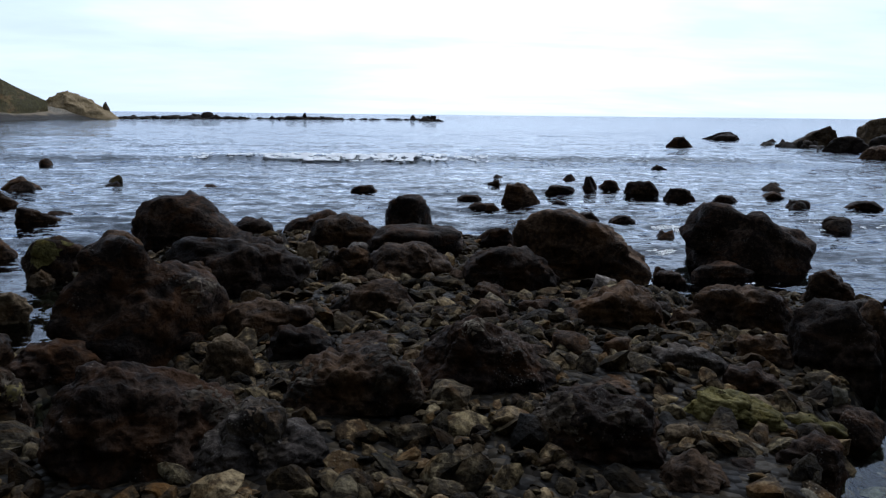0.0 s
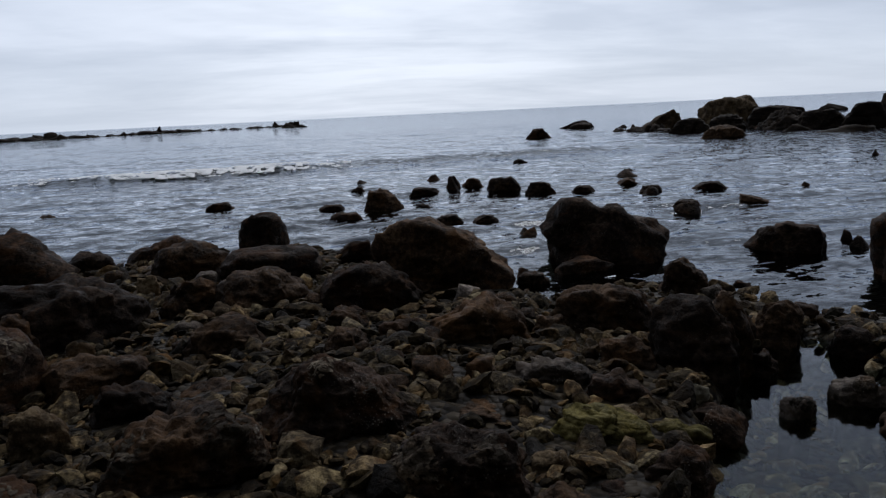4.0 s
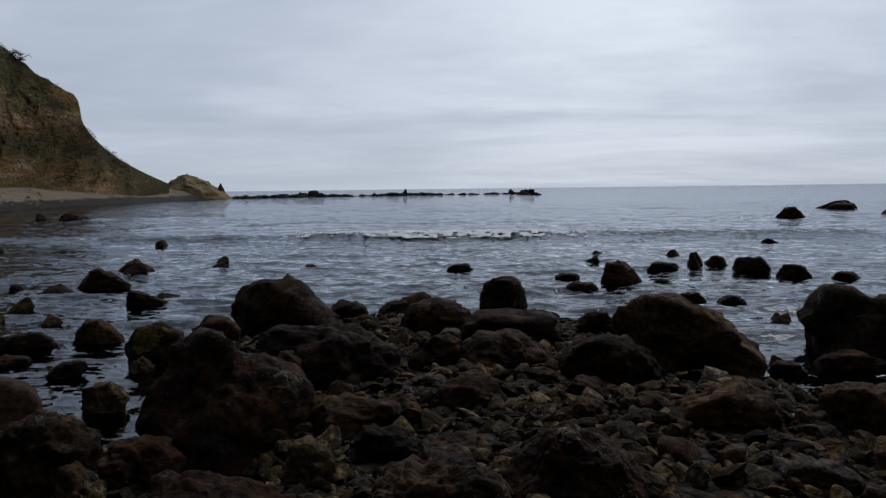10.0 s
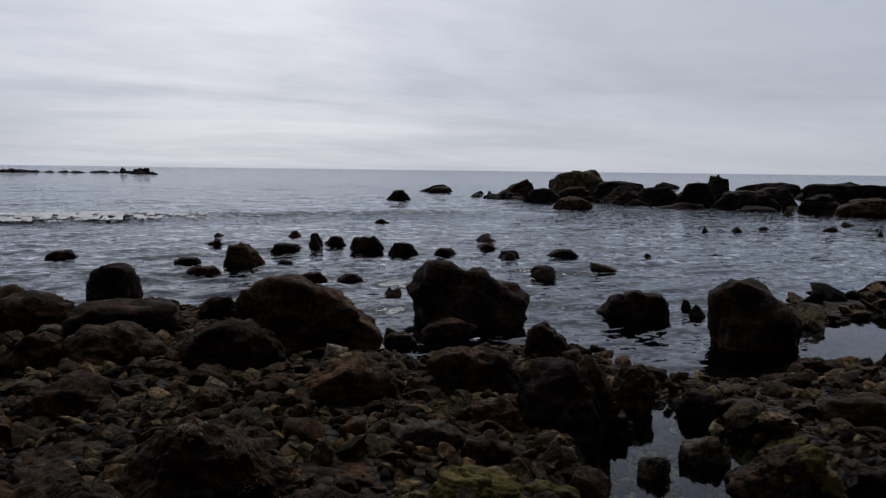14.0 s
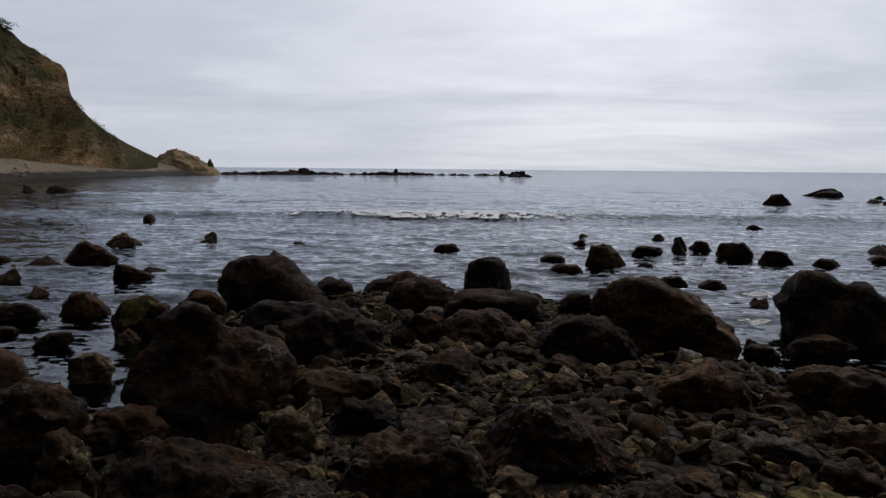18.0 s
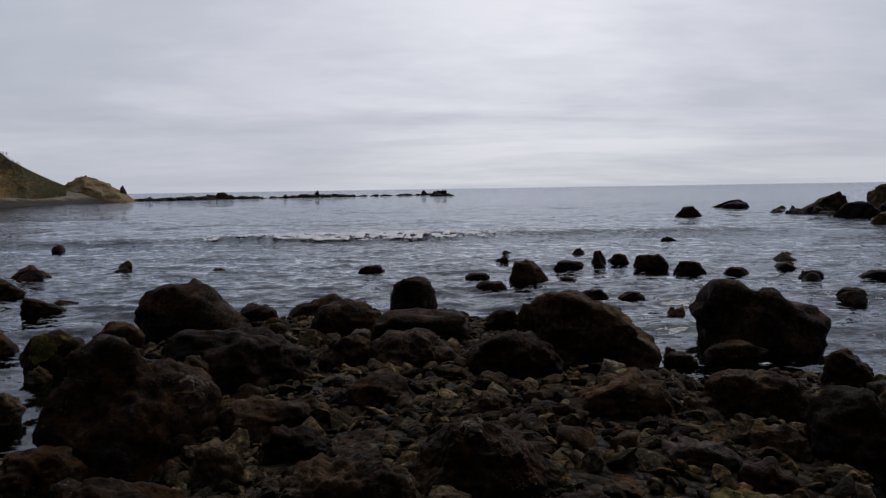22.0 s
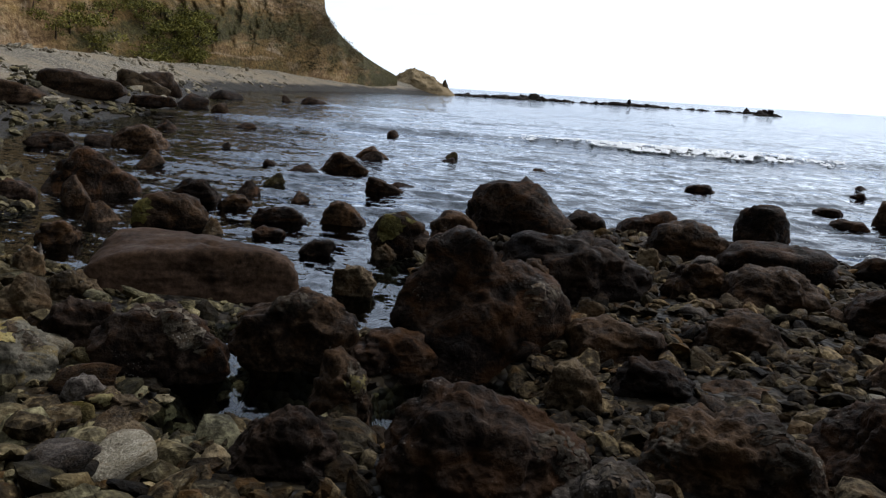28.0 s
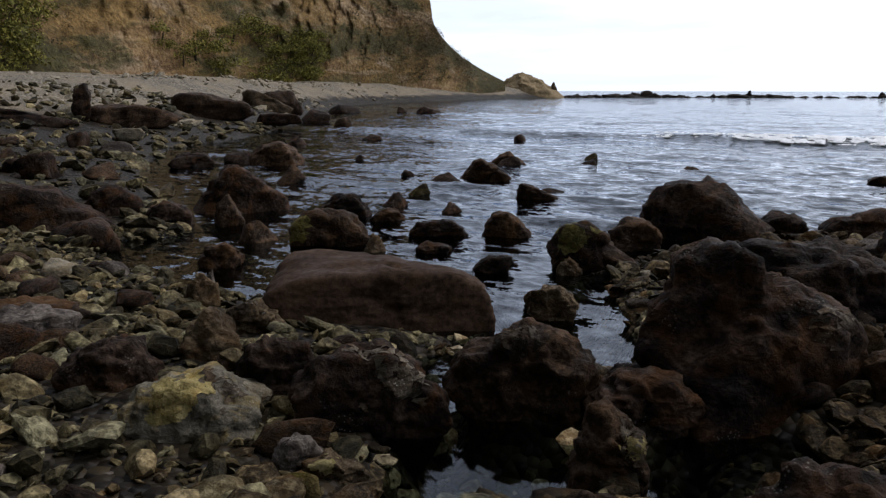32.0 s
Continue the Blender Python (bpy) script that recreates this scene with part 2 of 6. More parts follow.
tide = n.math("ADD", n.math("MULTIPLY", s.outputs[2], 0.75), n.math("MULTIPLY", n.math("SUBTRACT", patch, 0.5), 0.9))
band = n.ramp(tide, (0.50, 0.0), (0.72, 1.0))
col = n.mix(band, wet, dry)
n.link(col, p.inputs["Base Color"])
n.link(n.ramp(band, (0.0, 0.55), (1.0, 0.9)), p.inputs["Roughness"])
p.inputs["Specular IOR Level"].default_value = 0.1
n.link(n.bump(n.math("SUBTRACT", 0.5, stone.outputs["Distance"]), 1.0, 0.05), p.inputs["Normal"])

# sea: clear water with wind ripples
SEA, n, p = material("sea_water")
n.t.nodes.remove(p)
pos = n.add("ShaderNodeTexCoord").outputs["Object"]
# wind ripples tilt the surface: three sizes of wavelets, their crests lying along the shore
att = n.add("ShaderNodeAttribute")
att.attribute_name = "wind"
tilt = None
for stretch, size, steep, detail in ((0.6, 10.0, 0.75, 3.0), (0.5, 3.6, 0.45, 3.0), (0.3, 0.35, 0.10, 3.0)):
    w = n.add("ShaderNodeTexNoise")
    n.link(n.scaled(pos, stretch, 1.0, 1.0), w.inputs["Vector"])
    w.inputs["Scale"].default_value = size
    w.inputs["Detail"].default_value = detail
    w.inputs["Roughness"].default_value = 0.55
    w.inputs["Distortion"].default_value = 0.35
    mid = n.add("ShaderNodeVectorMath", op="SUBTRACT")
    n.link(w.outputs["Color"], mid.inputs[0])
    mid.inputs[1].default_value = (0.5, 0.5, 0.5)
    one = n.scaled(mid.outputs[0], steep * 0.6, steep, 0.0)
    if tilt is None:
        tilt = one
    else:
        add = n.add("ShaderNodeVectorMath", op="ADD")
        n.link(tilt, add.inputs[0])
        n.link(one, add.inputs[1])
        tilt = add.outputs[0]
blow = n.add("ShaderNodeVectorMath", op="SCALE")
n.link(tilt, blow.inputs[0])
n.link(att.outputs["Fac"], blow.inputs["Scale"])
face = n.add("ShaderNodeVectorMath", op="ADD")
n.link(blow.outputs[0], face.inputs[0])
n.link(n.add("ShaderNodeNewGeometry").outputs["Normal"], face.inputs[1])
bumped = n.add("ShaderNodeVectorMath", op="NORMALIZE")
n.link(face.outputs[0], bumped.inputs[0])
glass = n.add("ShaderNodeBsdfGlossy")
glass.inputs["Color"].default_value = (0.76, 0.80, 0.86, 1)
glass.inputs["Roughness"].default_value = 0.04
n.link(bumped.outputs[0], glass.inputs["Normal"])
see = n.add("ShaderNodeBsdfTransparent")
open_water = n.ramp(att.outputs["Fac"], (0.25, 0.0), (0.9, 1.0))
n.link(n.mix(open_water, (0.62, 0.68, 0.63), (0.31, 0.35, 0.33)), see.inputs["Color"])
fres = n.add("ShaderNodeFresnel")
fres.inputs["IOR"].default_value = 1.33
n.link(bumped.outputs[0], fres.inputs["Normal"])
mixed = n.add("ShaderNodeMixShader")
n.link(fres.outputs[0], mixed.inputs[0])
n.link(see.outputs[0], mixed.inputs[1])
n.link(glass.outputs[0], mixed.inputs[2])
n.link(mixed.outputs[0], [x for x in n.t.nodes if x.bl_idname == "ShaderNodeOutputMaterial"][0].inputs[0])

FOAM, n, p = material("foam")
pos = n.add("ShaderNodeTexCoord").outputs["Object"]
p.inputs["Base Color"].default_value = (0.78, 0.80, 0.82, 1)
p.inputs["Roughness"].default_value = 0.7
n.link(n.bump(n.noise(pos, 9.0, 5.0, 0.65), 0.8, 0.08), p.inputs["Normal"])

# hillside: crumbling tan soil and rock with dry grass
HILL, n, p = material("hillside_soil")
pos = n.add("ShaderNodeTexCoord").outputs["Object"]
turned = n.add("ShaderNodeMapping")
n.link(pos, turned.inputs["Vector"])
turned.inputs["Rotation"].default_value = (0.8, 0.0, 0.0)
turned.inputs["Scale"].default_value = (1.0, 0.55, 1.5)
rows_ = turned.outputs[0]
a = n.noise(rows_, 0.085, 6.0, 0.62, 0.9)
b = n.noise(rows_, 0.42, 6.0, 0.68, 0.5)
c = n.noise(pos, 2.4, 5.0, 0.7)
d = n.noise(rows_, 0.045, 5.0, 0.62, 1.2)
soil = n.ramp(n.math("ADD", n.math("MULTIPLY", b, 0.6), n.math("MULTIPLY", c, 0.4)), (0.40, (0.085, 0.048, 0.020)), (0.5, (0.22, 0.138, 0.064)), (0.58, (0.42, 0.30, 0.175)))
grass = n.ramp(n.math("ADD", n.math("MULTIPLY", b, 0.5), n.math("MULTIPLY", c, 0.5)), (0.38, (0.045, 0.030, 0.010)), (0.5, (0.13, 0.078, 0.024)), (0.62, (0.26, 0.16, 0.055)))
col = n.mix(n.ramp(n.math("ADD", n.math("MULTIPLY", a, 0.7), n.math("MULTIPLY", b, 0.3)), (0.41, 0.0), (0.51, 0.95)), soil, grass)
scree = n.math("MULTIPLY", n.ramp(n.noise(rows_, 0.12, 6.0, 0.7, 1.4), (0.52, 0.0), (0.62, 0.55)), n.ramp(c, (0.36, 0.35), (0.56, 1.0)))
col = n.mix(scree, col, n.ramp(c, (0.35, (0.20, 0.145, 0.095)), (0.65, (0.46, 0.36, 0.26))))
green = n.ramp(n.math("ADD", n.math("MULTIPLY", d, 0.7), n.math("MULTIPLY", b, 0.3)), (0.472, 0.0), (0.54, 0.9))
col = n.mix(green, col, n.ramp(c, (0.35, (0.012, 0.013, 0.005)), (0.65, (0.055, 0.052, 0.015))))
n.link(col, p.inputs["Base Color"])
p.inputs["Roughness"].default_value = 0.95
p.inputs["Specular IOR Level"].default_value = 0.2
n.link(n.bump(n.math("ADD", n.math("MULTIPLY", b, 1.2), n.math("MULTIPLY", c, 0.5)), 0.9, 0.45), p.inputs["Normal"])


# the added slope behind: mottled dark green so little light bounces onto rocks
REAR_BLOCK, n, p = material("scrub_slope")
pos = n.add("ShaderNodeTexCoord").outputs["Object"]
f = n.math("ADD", n.math("MULTIPLY", n.noise(pos, 0.3, 5.0, 0.6), 0.6), n.math("MULTIPLY", n.noise(pos, 1.8, 5.0, 0.65), 0.4))
n.link(n.ramp(f, (0.38, (0.010, 0.012, 0.005)), (0.5, (0.028, 0.030, 0.012)), (0.64, (0.075, 0.062, 0.028))), p.inputs["Base Color"])
p.inputs["Roughness"].default_value = 0.9
n.link(n.bump(f, 0.9, 0.6), p.inputs["Normal"])

MOUND = rock_material("mound_soil", (0.11, 0.078, 0.040), (0.20, 0.146, 0.078), (0.34, 0.265, 0.158), (0.13, 0.10, 0.038), 0.6, 0.0)


def leaf_material(name, dark, mid, light):
    m, n, p = material(name)
    rnd = n.add("ShaderNodeNewGeometry").outputs["Random Per Island"]
    pos = n.add("ShaderNodeTexCoord").outputs["Object"]
    f = n.math("ADD", n.math("MULTIPLY", rnd, 0.5), n.math("MULTIPLY", n.noise(pos, 0.25, 3.0, 0.6), 0.6))
    n.link(n.ramp(f, (0.3, dark), (0.55, mid), (0.85, light)), p.inputs["Base Color"])
    p.inputs["Roughness"].default_value = 0.8
    p.inputs["Specular IOR Level"].default_value = 0.2
    return m


SHRUB = leaf_material("shrub_leaves", (0.045, 0.048, 0.010), (0.13, 0.125, 0.024), (0.27, 0.235, 0.045))
DRY = leaf_material("dry_scrub", (0.050, 0.036, 0.016), (0.11, 0.078, 0.034), (0.19, 0.14, 0.065))
DARK_SHRUB = leaf_material("dark_scrub", (0.012, 0.014, 0.007), (0.024, 0.028, 0.012), (0.05, 0.05, 0.022))


# ---- noise on arrays ----
def lattice(ix, iy, iz, seed):
    h = (ix * 374761393 + iy * 668265263 + iz * 2147483647 + seed * 1274126177) & 0xFFFFFFFF
    h = ((h ^ (h >> 13)) * 1274126177) & 0xFFFFFFFF
    h = h ^ (h >> 16)
    return (h & 0xFFFF) / 32767.5 - 1.0


def value_noise(p, seed):
    i = np.floor(p).astype(np.int64)
    f = p - i
    f = f * f * f * (f * (f * 6 - 15) + 10)
    total = 0.0
    for dx in (0, 1):
        for dy in (0, 1):
            for dz in (0, 1):
                w = (f[:, 0] if dx else 1 - f[:, 0]) * (f[:, 1] if dy else 1 - f[:, 1]) * (f[:, 2] if dz else 1 - f[:, 2])
                total = total + w * lattice(i[:, 0] + dx, i[:, 1] + dy, i[:, 2] + dz, seed)
    return total


def fbm(p, seed, octaves=4, gain=0.5, ridged=False):
    total, amp, k = np.zeros(len(p)), 1.0, 1.0
    for o in range(octaves):
        v = value_noise(p * k + 17.3 * o, seed + o)
        total += amp * ((1 - 2 * np.abs(v)) if ridged else v)
        amp *= gain
        k *= 2.03
    return total


def link_mesh(name, verts, faces, mats, parent=None, smooth=True):
    me = bpy.data.meshes.new(name)
    verts = np.asarray(verts, np.float32)
    faces = np.asarray(faces, np.int32)
    k = faces.shape[1]
    me.vertices.add(len(verts))
    me.vertices.foreach_set("co", verts.ravel())
    me.loops.add(faces.size)
    me.loops.foreach_set("vertex_index", faces.ravel())
    me.polygons.add(len(faces))
    me.polygons.foreach_set("loop_start", np.arange(0, faces.size, k, dtype=np.int32))
    me.polygons.foreach_set("use_smooth", np.full(len(faces), smooth))
    me.update(calc_edges=True)
    for m in mats if isinstance(mats, (list, tuple)) else [mats]:
        me.materials.append(m)
    ob = new(name, me)
    if parent is not None:
        ob.parent = parent
    return ob


BALLS = {}


def ball(sub):
    if sub not in BALLS:
        bm = bmesh.new()
        bmesh.ops.create_icosphere(bm, subdivisions=sub, radius=1.0)
        bm.verts.index_update()
        BALLS[sub] = (np.array([v.co[:] for v in bm.verts]), np.array([[v.index for v in f.verts] for f in bm.faces]))
        bm.free()
    return BALLS[sub]


def cut_body(u, rng, sharp, planes, box, tip):
    """How far a body, cut by random planes with softened edges, reaches in each direction."""
    nrm = rng.normal(size=(planes, 3))
    nrm /= np.maximum(np.linalg.norm(nrm, axis=1), 1e-6)[:, None]
    d = rng.uniform(0.68, 1.0, planes)
    six = np.array([(1, 0, 0), (-1, 0, 0), (0, 1, 0), (0, -1, 0), (0, 0, 1), (0, 0, -1)], float)
    tilt = np.array(Euler((rng.uniform(-tip, tip), rng.uniform(-tip, tip), rng.uniform(-0.5, 0.5))).to_matrix())
    nrm, d = np.vstack([nrm, six @ tilt]), np.r_[d, rng.uniform(0.8, 1.05, 6) / box]
    s = np.maximum(u @ nrm.T, 0) / d
    return (s**sharp).sum(1) ** (-1 / sharp)


def rock_shape(seed, sub, sharp=16.0, planes=10, rough=0.08, taper=0.1, lean=0.0, box=1.0, layers=0.0, pits=0.0, tip=0.4):
    """A boulder in a unit box: a body cut by random planes, then weathered, with dents and worn edges."""
    rng = np.random.default_rng(seed)
    u, faces = ball(sub)
    v = u * cut_body(u, rng, sharp, planes, box, tip)[:, None]
    k = seed * 3.71
    v = v * (1 + rough * fbm(v * 1.5 + k, seed, 3) + 0.32 * rough * fbm(v * 4.2 + k, seed + 9, 3, 0.55, True) + 0.2 * rough * fbm(v * 12.0 + k, seed + 5, 3, 0.6))[:, None]
    if layers:
        v[:, 0:2] *= (1 + layers * np.sin((v[:, 2] + 0.25 * v[:, 0]) * 14 + 1.5 * fbm(u * 2 + k, seed + 3, 2)))[:, None]
    if pits:
        v *= (1 - pits * np.maximum(fbm(v * 3.2 + k, seed + 21, 2), 0) - 0.5 * pits * np.maximum(fbm(v * 8 + k, seed + 22, 2), 0))[:, None]
    lo, hi = v.min(0), v.max(0)
    v = (v - (lo + hi) / 2) / (hi - lo)
    z = np.maximum(v[:, 2] + 0.15, 0) / 0.65
    v[:, :2] *= (1.0 - taper * z)[:, None]
    v[:, 0] += lean * z
    lo, hi = v.min(0), v.max(0)
    return (v - (lo + hi) / 2) / (hi - lo), faces


SHAPES = {
    "r": dict(sharp=17.0, planes=9, rough=0.10, taper=0.10),
    "b": dict(sharp=34.0, planes=7, rough=0.08, taper=0.06, box=1.05, tip=0.3),
    "p": dict(sharp=24.0, planes=9, rough=0.09, taper=0.34),
    "s": dict(sharp=32.0, planes=6, rough=0.07, taper=0.08, layers=0.02, tip=0.25),
    "l": dict(sharp=4.6, planes=0, rough=0.05, taper=0.06, box=1.0, tip=0.06),
    "f": dict(sharp=20.0, planes=10, rough=0.13, taper=0.22),
    "m": dict(sharp=6.0, planes=9, rough=0.2, taper=0.72, tip=0.2),
    "w": dict(sharp=14.0, planes=6, rough=0.11, taper=0.38, box=1.05, tip=0.2),
    "k": dict(sharp=13.0, planes=8, rough=0.16, taper=0.10, pits=0.05),
}
WORDS = {
    "DARK": "dark brown-black boulder", "BROWN": "brown rust-stained boulder", "TAN": "tan rough pitted rock",
    "GREY": "grey rock with pale crust", "OLIVE": "olive-green algae-covered rock", "RUST": "reddish-brown smooth oblong boulder",
    "ISLET": "pale tan mound", "YELLOW": "grey boulder with yellow lichen", "PALE": "pale cream stone", "FAR_ROCK": "black jagged rock",
}
SEED = [100]


def boulder(x, y, base, w, d, h, turn, shape, stuff, where, lean=0.0, sub=4, name="boulder", label=""):
    """One boulder: across, deep and high in metres, its foot sunk into what it stands in."""
    SEED[0] += 1
    look_of = dict(SHAPES[shape])
    wet = base <= 0.0 or "sea" in where
    if wet and shape in "rbf":
        look_of["taper"] += 0.40 if w < 1.2 else 0.22
        lean = lean or ((SEED[0] * 7) % 11 - 5) * 0.03
    if stuff == "FAR_ROCK":
        look_of.update(sharp=36.0, planes=14, rough=0.18, layers=0.03)
    v, faces = rock_shape(SEED[0], sub, lean=lean, **look_of)
    sink = (0.9 if wet else 0.24 if h > 0.3 else 0.4) * h + 0.06
    if shape == "l":
        sink = 0.3 * h
    v = v * (w, d, h + sink)
    v[:, 2] += (h - sink) / 2
    ob = link_mesh(name, v, faces, MATS[stuff])
    ob.matrix_world = pose(x, y, base, 0, 0, turn)
    return tagged(ob, label or WORDS[stuff] + " " + where, "boulder" if name == "boulder" else "rock", "boulders on the shore" if name == "boulder" else "rocks in the sea")


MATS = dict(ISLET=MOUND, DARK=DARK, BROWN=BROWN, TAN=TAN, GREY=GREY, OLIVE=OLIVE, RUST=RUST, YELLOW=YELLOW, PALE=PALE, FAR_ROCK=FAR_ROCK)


FEET = []


def faceted(x, y, base, w, d, h, turn, lobes, stuff, where, sub):
    """A boulder of one or more lobes, each cut by broad worn faces: (slope of the face's normal in degrees, its distance from the middle)."""
    SEED[0] += 1
    rng = np.random.default_rng(SEED[0])
    u, faces = ball(sub)
    mid = np.array((0.0, 0.0, 0.35 * h))
    q = u * (w / 2, d / 2, 0.6 * h)
    smooth = stuff == "RUST"
    sharp = 17.0 if smooth else rng.uniform(24, 42)
    reach = 0.0
    ring = np.radians(np.arange(0, 360, 4.0))
    ring = np.stack([np.cos(ring), np.sin(ring)], 1)
    for lobe in lobes:
        flat = np.array([(math.cos(radians(a)), math.sin(radians(a))) for a, r in lobe])
        far = np.array([r for a, r in lobe])
        edge = ring / np.maximum((ring @ flat.T) / far, 1e-3).max(1)[:, None]
        nrm = [(a, rng.normal(0, 0.08), b) for a, b in flat]
        far = list(far)
        skew = 0.3 * min(1.0, d / w)
        rest = [(rng.normal(0, skew), -1.0, rng.uniform(0.0, 0.4)), (rng.normal(0, skew), 1.0, rng.uniform(0.0, 0.3))]
        rest += [] if smooth else [(rng.normal(0, 0.7), (-1) ** k * rng.uniform(0.4, 1.0), rng.uniform(-0.2, 0.9)) for k in range(6)]
        for k, n in enumerate(rest):
            span = (edge @ np.array((n[0], n[2]))).max()
            nrm.append(n)
            far.append(max(span, 0.0) * (0.75 if k > 1 else 0.6) + 0.5 * d * abs(n[1]) * rng.uniform(0.5, 0.62))
        nrm, far = np.array(nrm), np.array(far)
        s = np.maximum(q @ nrm.T, 0) / far
        r = (s**sharp).sum(1) ** (-1 / sharp)
        reach = np.maximum(reach, r)
    v = q * reach[:, None]
    size = (w * d * h) ** (1 / 3)
    k = SEED[0] * 3.71
    p = v / size
    wear = 0.035 * fbm(p * 1.7 + k, SEED[0], 3) + 0.045 * fbm(p * 3.3 + k, SEED[0] + 9, 4, 0.6, True)
    cracks = np.maximum(fbm(p * (1.1, 1.1, 2.2) + 2 * k, SEED[0] + 4, 3, 0.5, True) - 0.75, 0)
    pits = np.maximum(fbm(v * 7.0 + k, SEED[0] + 21, 2) - 0.25, 0)
    holes = np.maximum(fbm(v * 16.0 + 3 * k, SEED[0] + 31, 2) - 0.3, 0)
    grain = fbm(v * 22.0 + k, SEED[0] + 5, 2, 0.6)
    if smooth:
        wear, cracks, pits, holes = 0.4 * wear, 0.15 * cracks, 0.25 * pits, 0.1 * holes
    move = size * (wear - 0.10 * cracks) - 0.045 * pits - 0.022 * holes + 0.008 * grain
    v = v + move[:, None] * v / np.maximum(np.linalg.norm(v, axis=1), 1e-6)[:, None]
    v = v + mid
    low = v[:, 2].min()
    deep = -0.5 if base <= 0.0 else -0.22 - 0.1 * h
    v[:, 2] = np.where(v[:, 2] < 0, v[:, 2] * max(deep / low, 1.0), v[:, 2])
    ob = link_mesh("boulder" if w >= 0.3 else "stone", v, faces, MATS[stuff])
    ob.matrix_world = pose(x, y, base, 0, 0, turn)
    FEET.append((x, y, w, d, turn))
    much = "large " if w > 0.9 else "small " if w < 0.3 else ""
    return tagged(ob, much + WORDS[stuff] + " " + where, "boulder" if w >= 0.3 else "stone", "boulders on the shore")



def crust(ob, aim, radius, mat, name, label="", seed=1, lift=0.004, holes=0.0):
    """A ragged crust on a boulder: lichen, barnacles or droppings, grown on its own faces."""
    me = ob.data
    co = np.zeros(len(me.vertices) * 3, np.float32)
    me.vertices.foreach_get("co", co)
    co = co.reshape(-1, 3).astype(float)
    nr = np.zeros(len(me.vertices) * 3, np.float32)
    me.vertices.foreach_get("normal", nr)
    nr = nr.reshape(-1, 3)
    idx = np.zeros(len(me.polygons) * 3, np.int32)
    me.loops.foreach_get("vertex_index", idx)
    tri = idx.reshape(-1, 3)
    top = co[np.argmax(co @ np.array(aim, float))]
    mid = co[tri].mean(1)
    reach = np.linalg.norm(mid - top, axis=1) / radius
    ragged = fbm(mid / radius * 1.8 + seed, 400 + seed, 3)
    keep = (reach + 0.55 * ragged < 0.9) & (fbm(mid / radius * 6.0 + seed, 410 + seed, 2) > holes - 1.0)
    if keep.sum() < 4:
        return None
    used, back = np.unique(tri[keep], return_inverse=True)
    v = co[used] + nr[used] * (lift + 0.4 * lift * fbm(co[used] / radius * 9, 420 + seed, 2))[:, None]
    part = link_mesh(name, v, back.reshape(-1, 3), mat, parent=ob)
    return tagged(part, label)


LICHEN = rock_material("yellow_lichen", (0.11, 0.085, 0.03), (0.23, 0.185, 0.075), (0.38, 0.32, 0.16), (0.30, 0.16, 0.03), 0.4, 0.0)
BARNACLE = rock_material("barnacle_crust", (0.012, 0.009, 0.006), (0.036, 0.028, 0.020), (0.14, 0.118, 0.09), (0.10, 0.06, 0.03), 0.5, 0.8)
DROPPING = rock_material("bird_dropping", (0.35, 0.34, 0.32), (0.5, 0.49, 0.46), (0.68, 0.67, 0.64), (0.3, 0.28, 0.24), 0.3, 0.0)
ALGAE = rock_material("green_algae", (0.026, 0.023, 0.007), (0.070, 0.059, 0.018), (0.15, 0.126, 0.048), (0.10, 0.075, 0.015), 0.5, 0.0)
CRUSTS = dict(lichen=(LICHEN, "lichen_patch", "yellow lichen patch"), barnacle=(BARNACLE, "barnacle_patch", "pale barnacle crust"),
              dropping=(DROPPING, "dropping", "white bird dropping"), algae=(ALGAE, "algae_film", "green algae film"))


def grown(ob, *sorts):
    """Crusts on a boulder: kind, direction from its middle, radius in metres."""
    for k, (kind, x, y, z, r) in enumerate(sorts):
        mat, name, label = CRUSTS[kind]
        crust(ob, (x, y, z), r, mat, name, label, k + len(ob.name), holes=0.85 if kind == "barnacle" else 0.0)


# ---- the lie of the land ----
# coast, from far headland round the bay to the rocky spit, the tidal pools and the bar to the right
COAST = [(-400, 400), (-66, 156), (-68, 128), (-60, 85), (-50, 60), (-33, 36), (-22.5, 23), (-19.5, 18), (-17.5, 13.5), (-13.5, 9.6), (-9.2, 7.2), (-7.7, 5.9),
         (-6.4, 5.6), (-5.6, 5.0), (-4.7, 4.5), (-3.7, 4.6), (-3.4, 4.0), (-3.05, 3.9), (-2.75, 4.6), (-2.85, 5.6), (-3.3, 6.9), (-3.0, 8.0), (-2.4, 8.9),
         (-1.5, 9.7), (-0.3, 10.0), (0.6, 9.2), (1.7, 7.6), (1.95, 6.3), (2.3, 6.3), (3.0, 6.4), (3.6, 6.0), (3.5, 5.2), (4.6, 4.8), (5.6, 5.2), (6.4, 6.4), (8.0, 7.7), (10.5, 8.3), (30, 9), (400, -20),
         (400, -400), (-400, -400)]
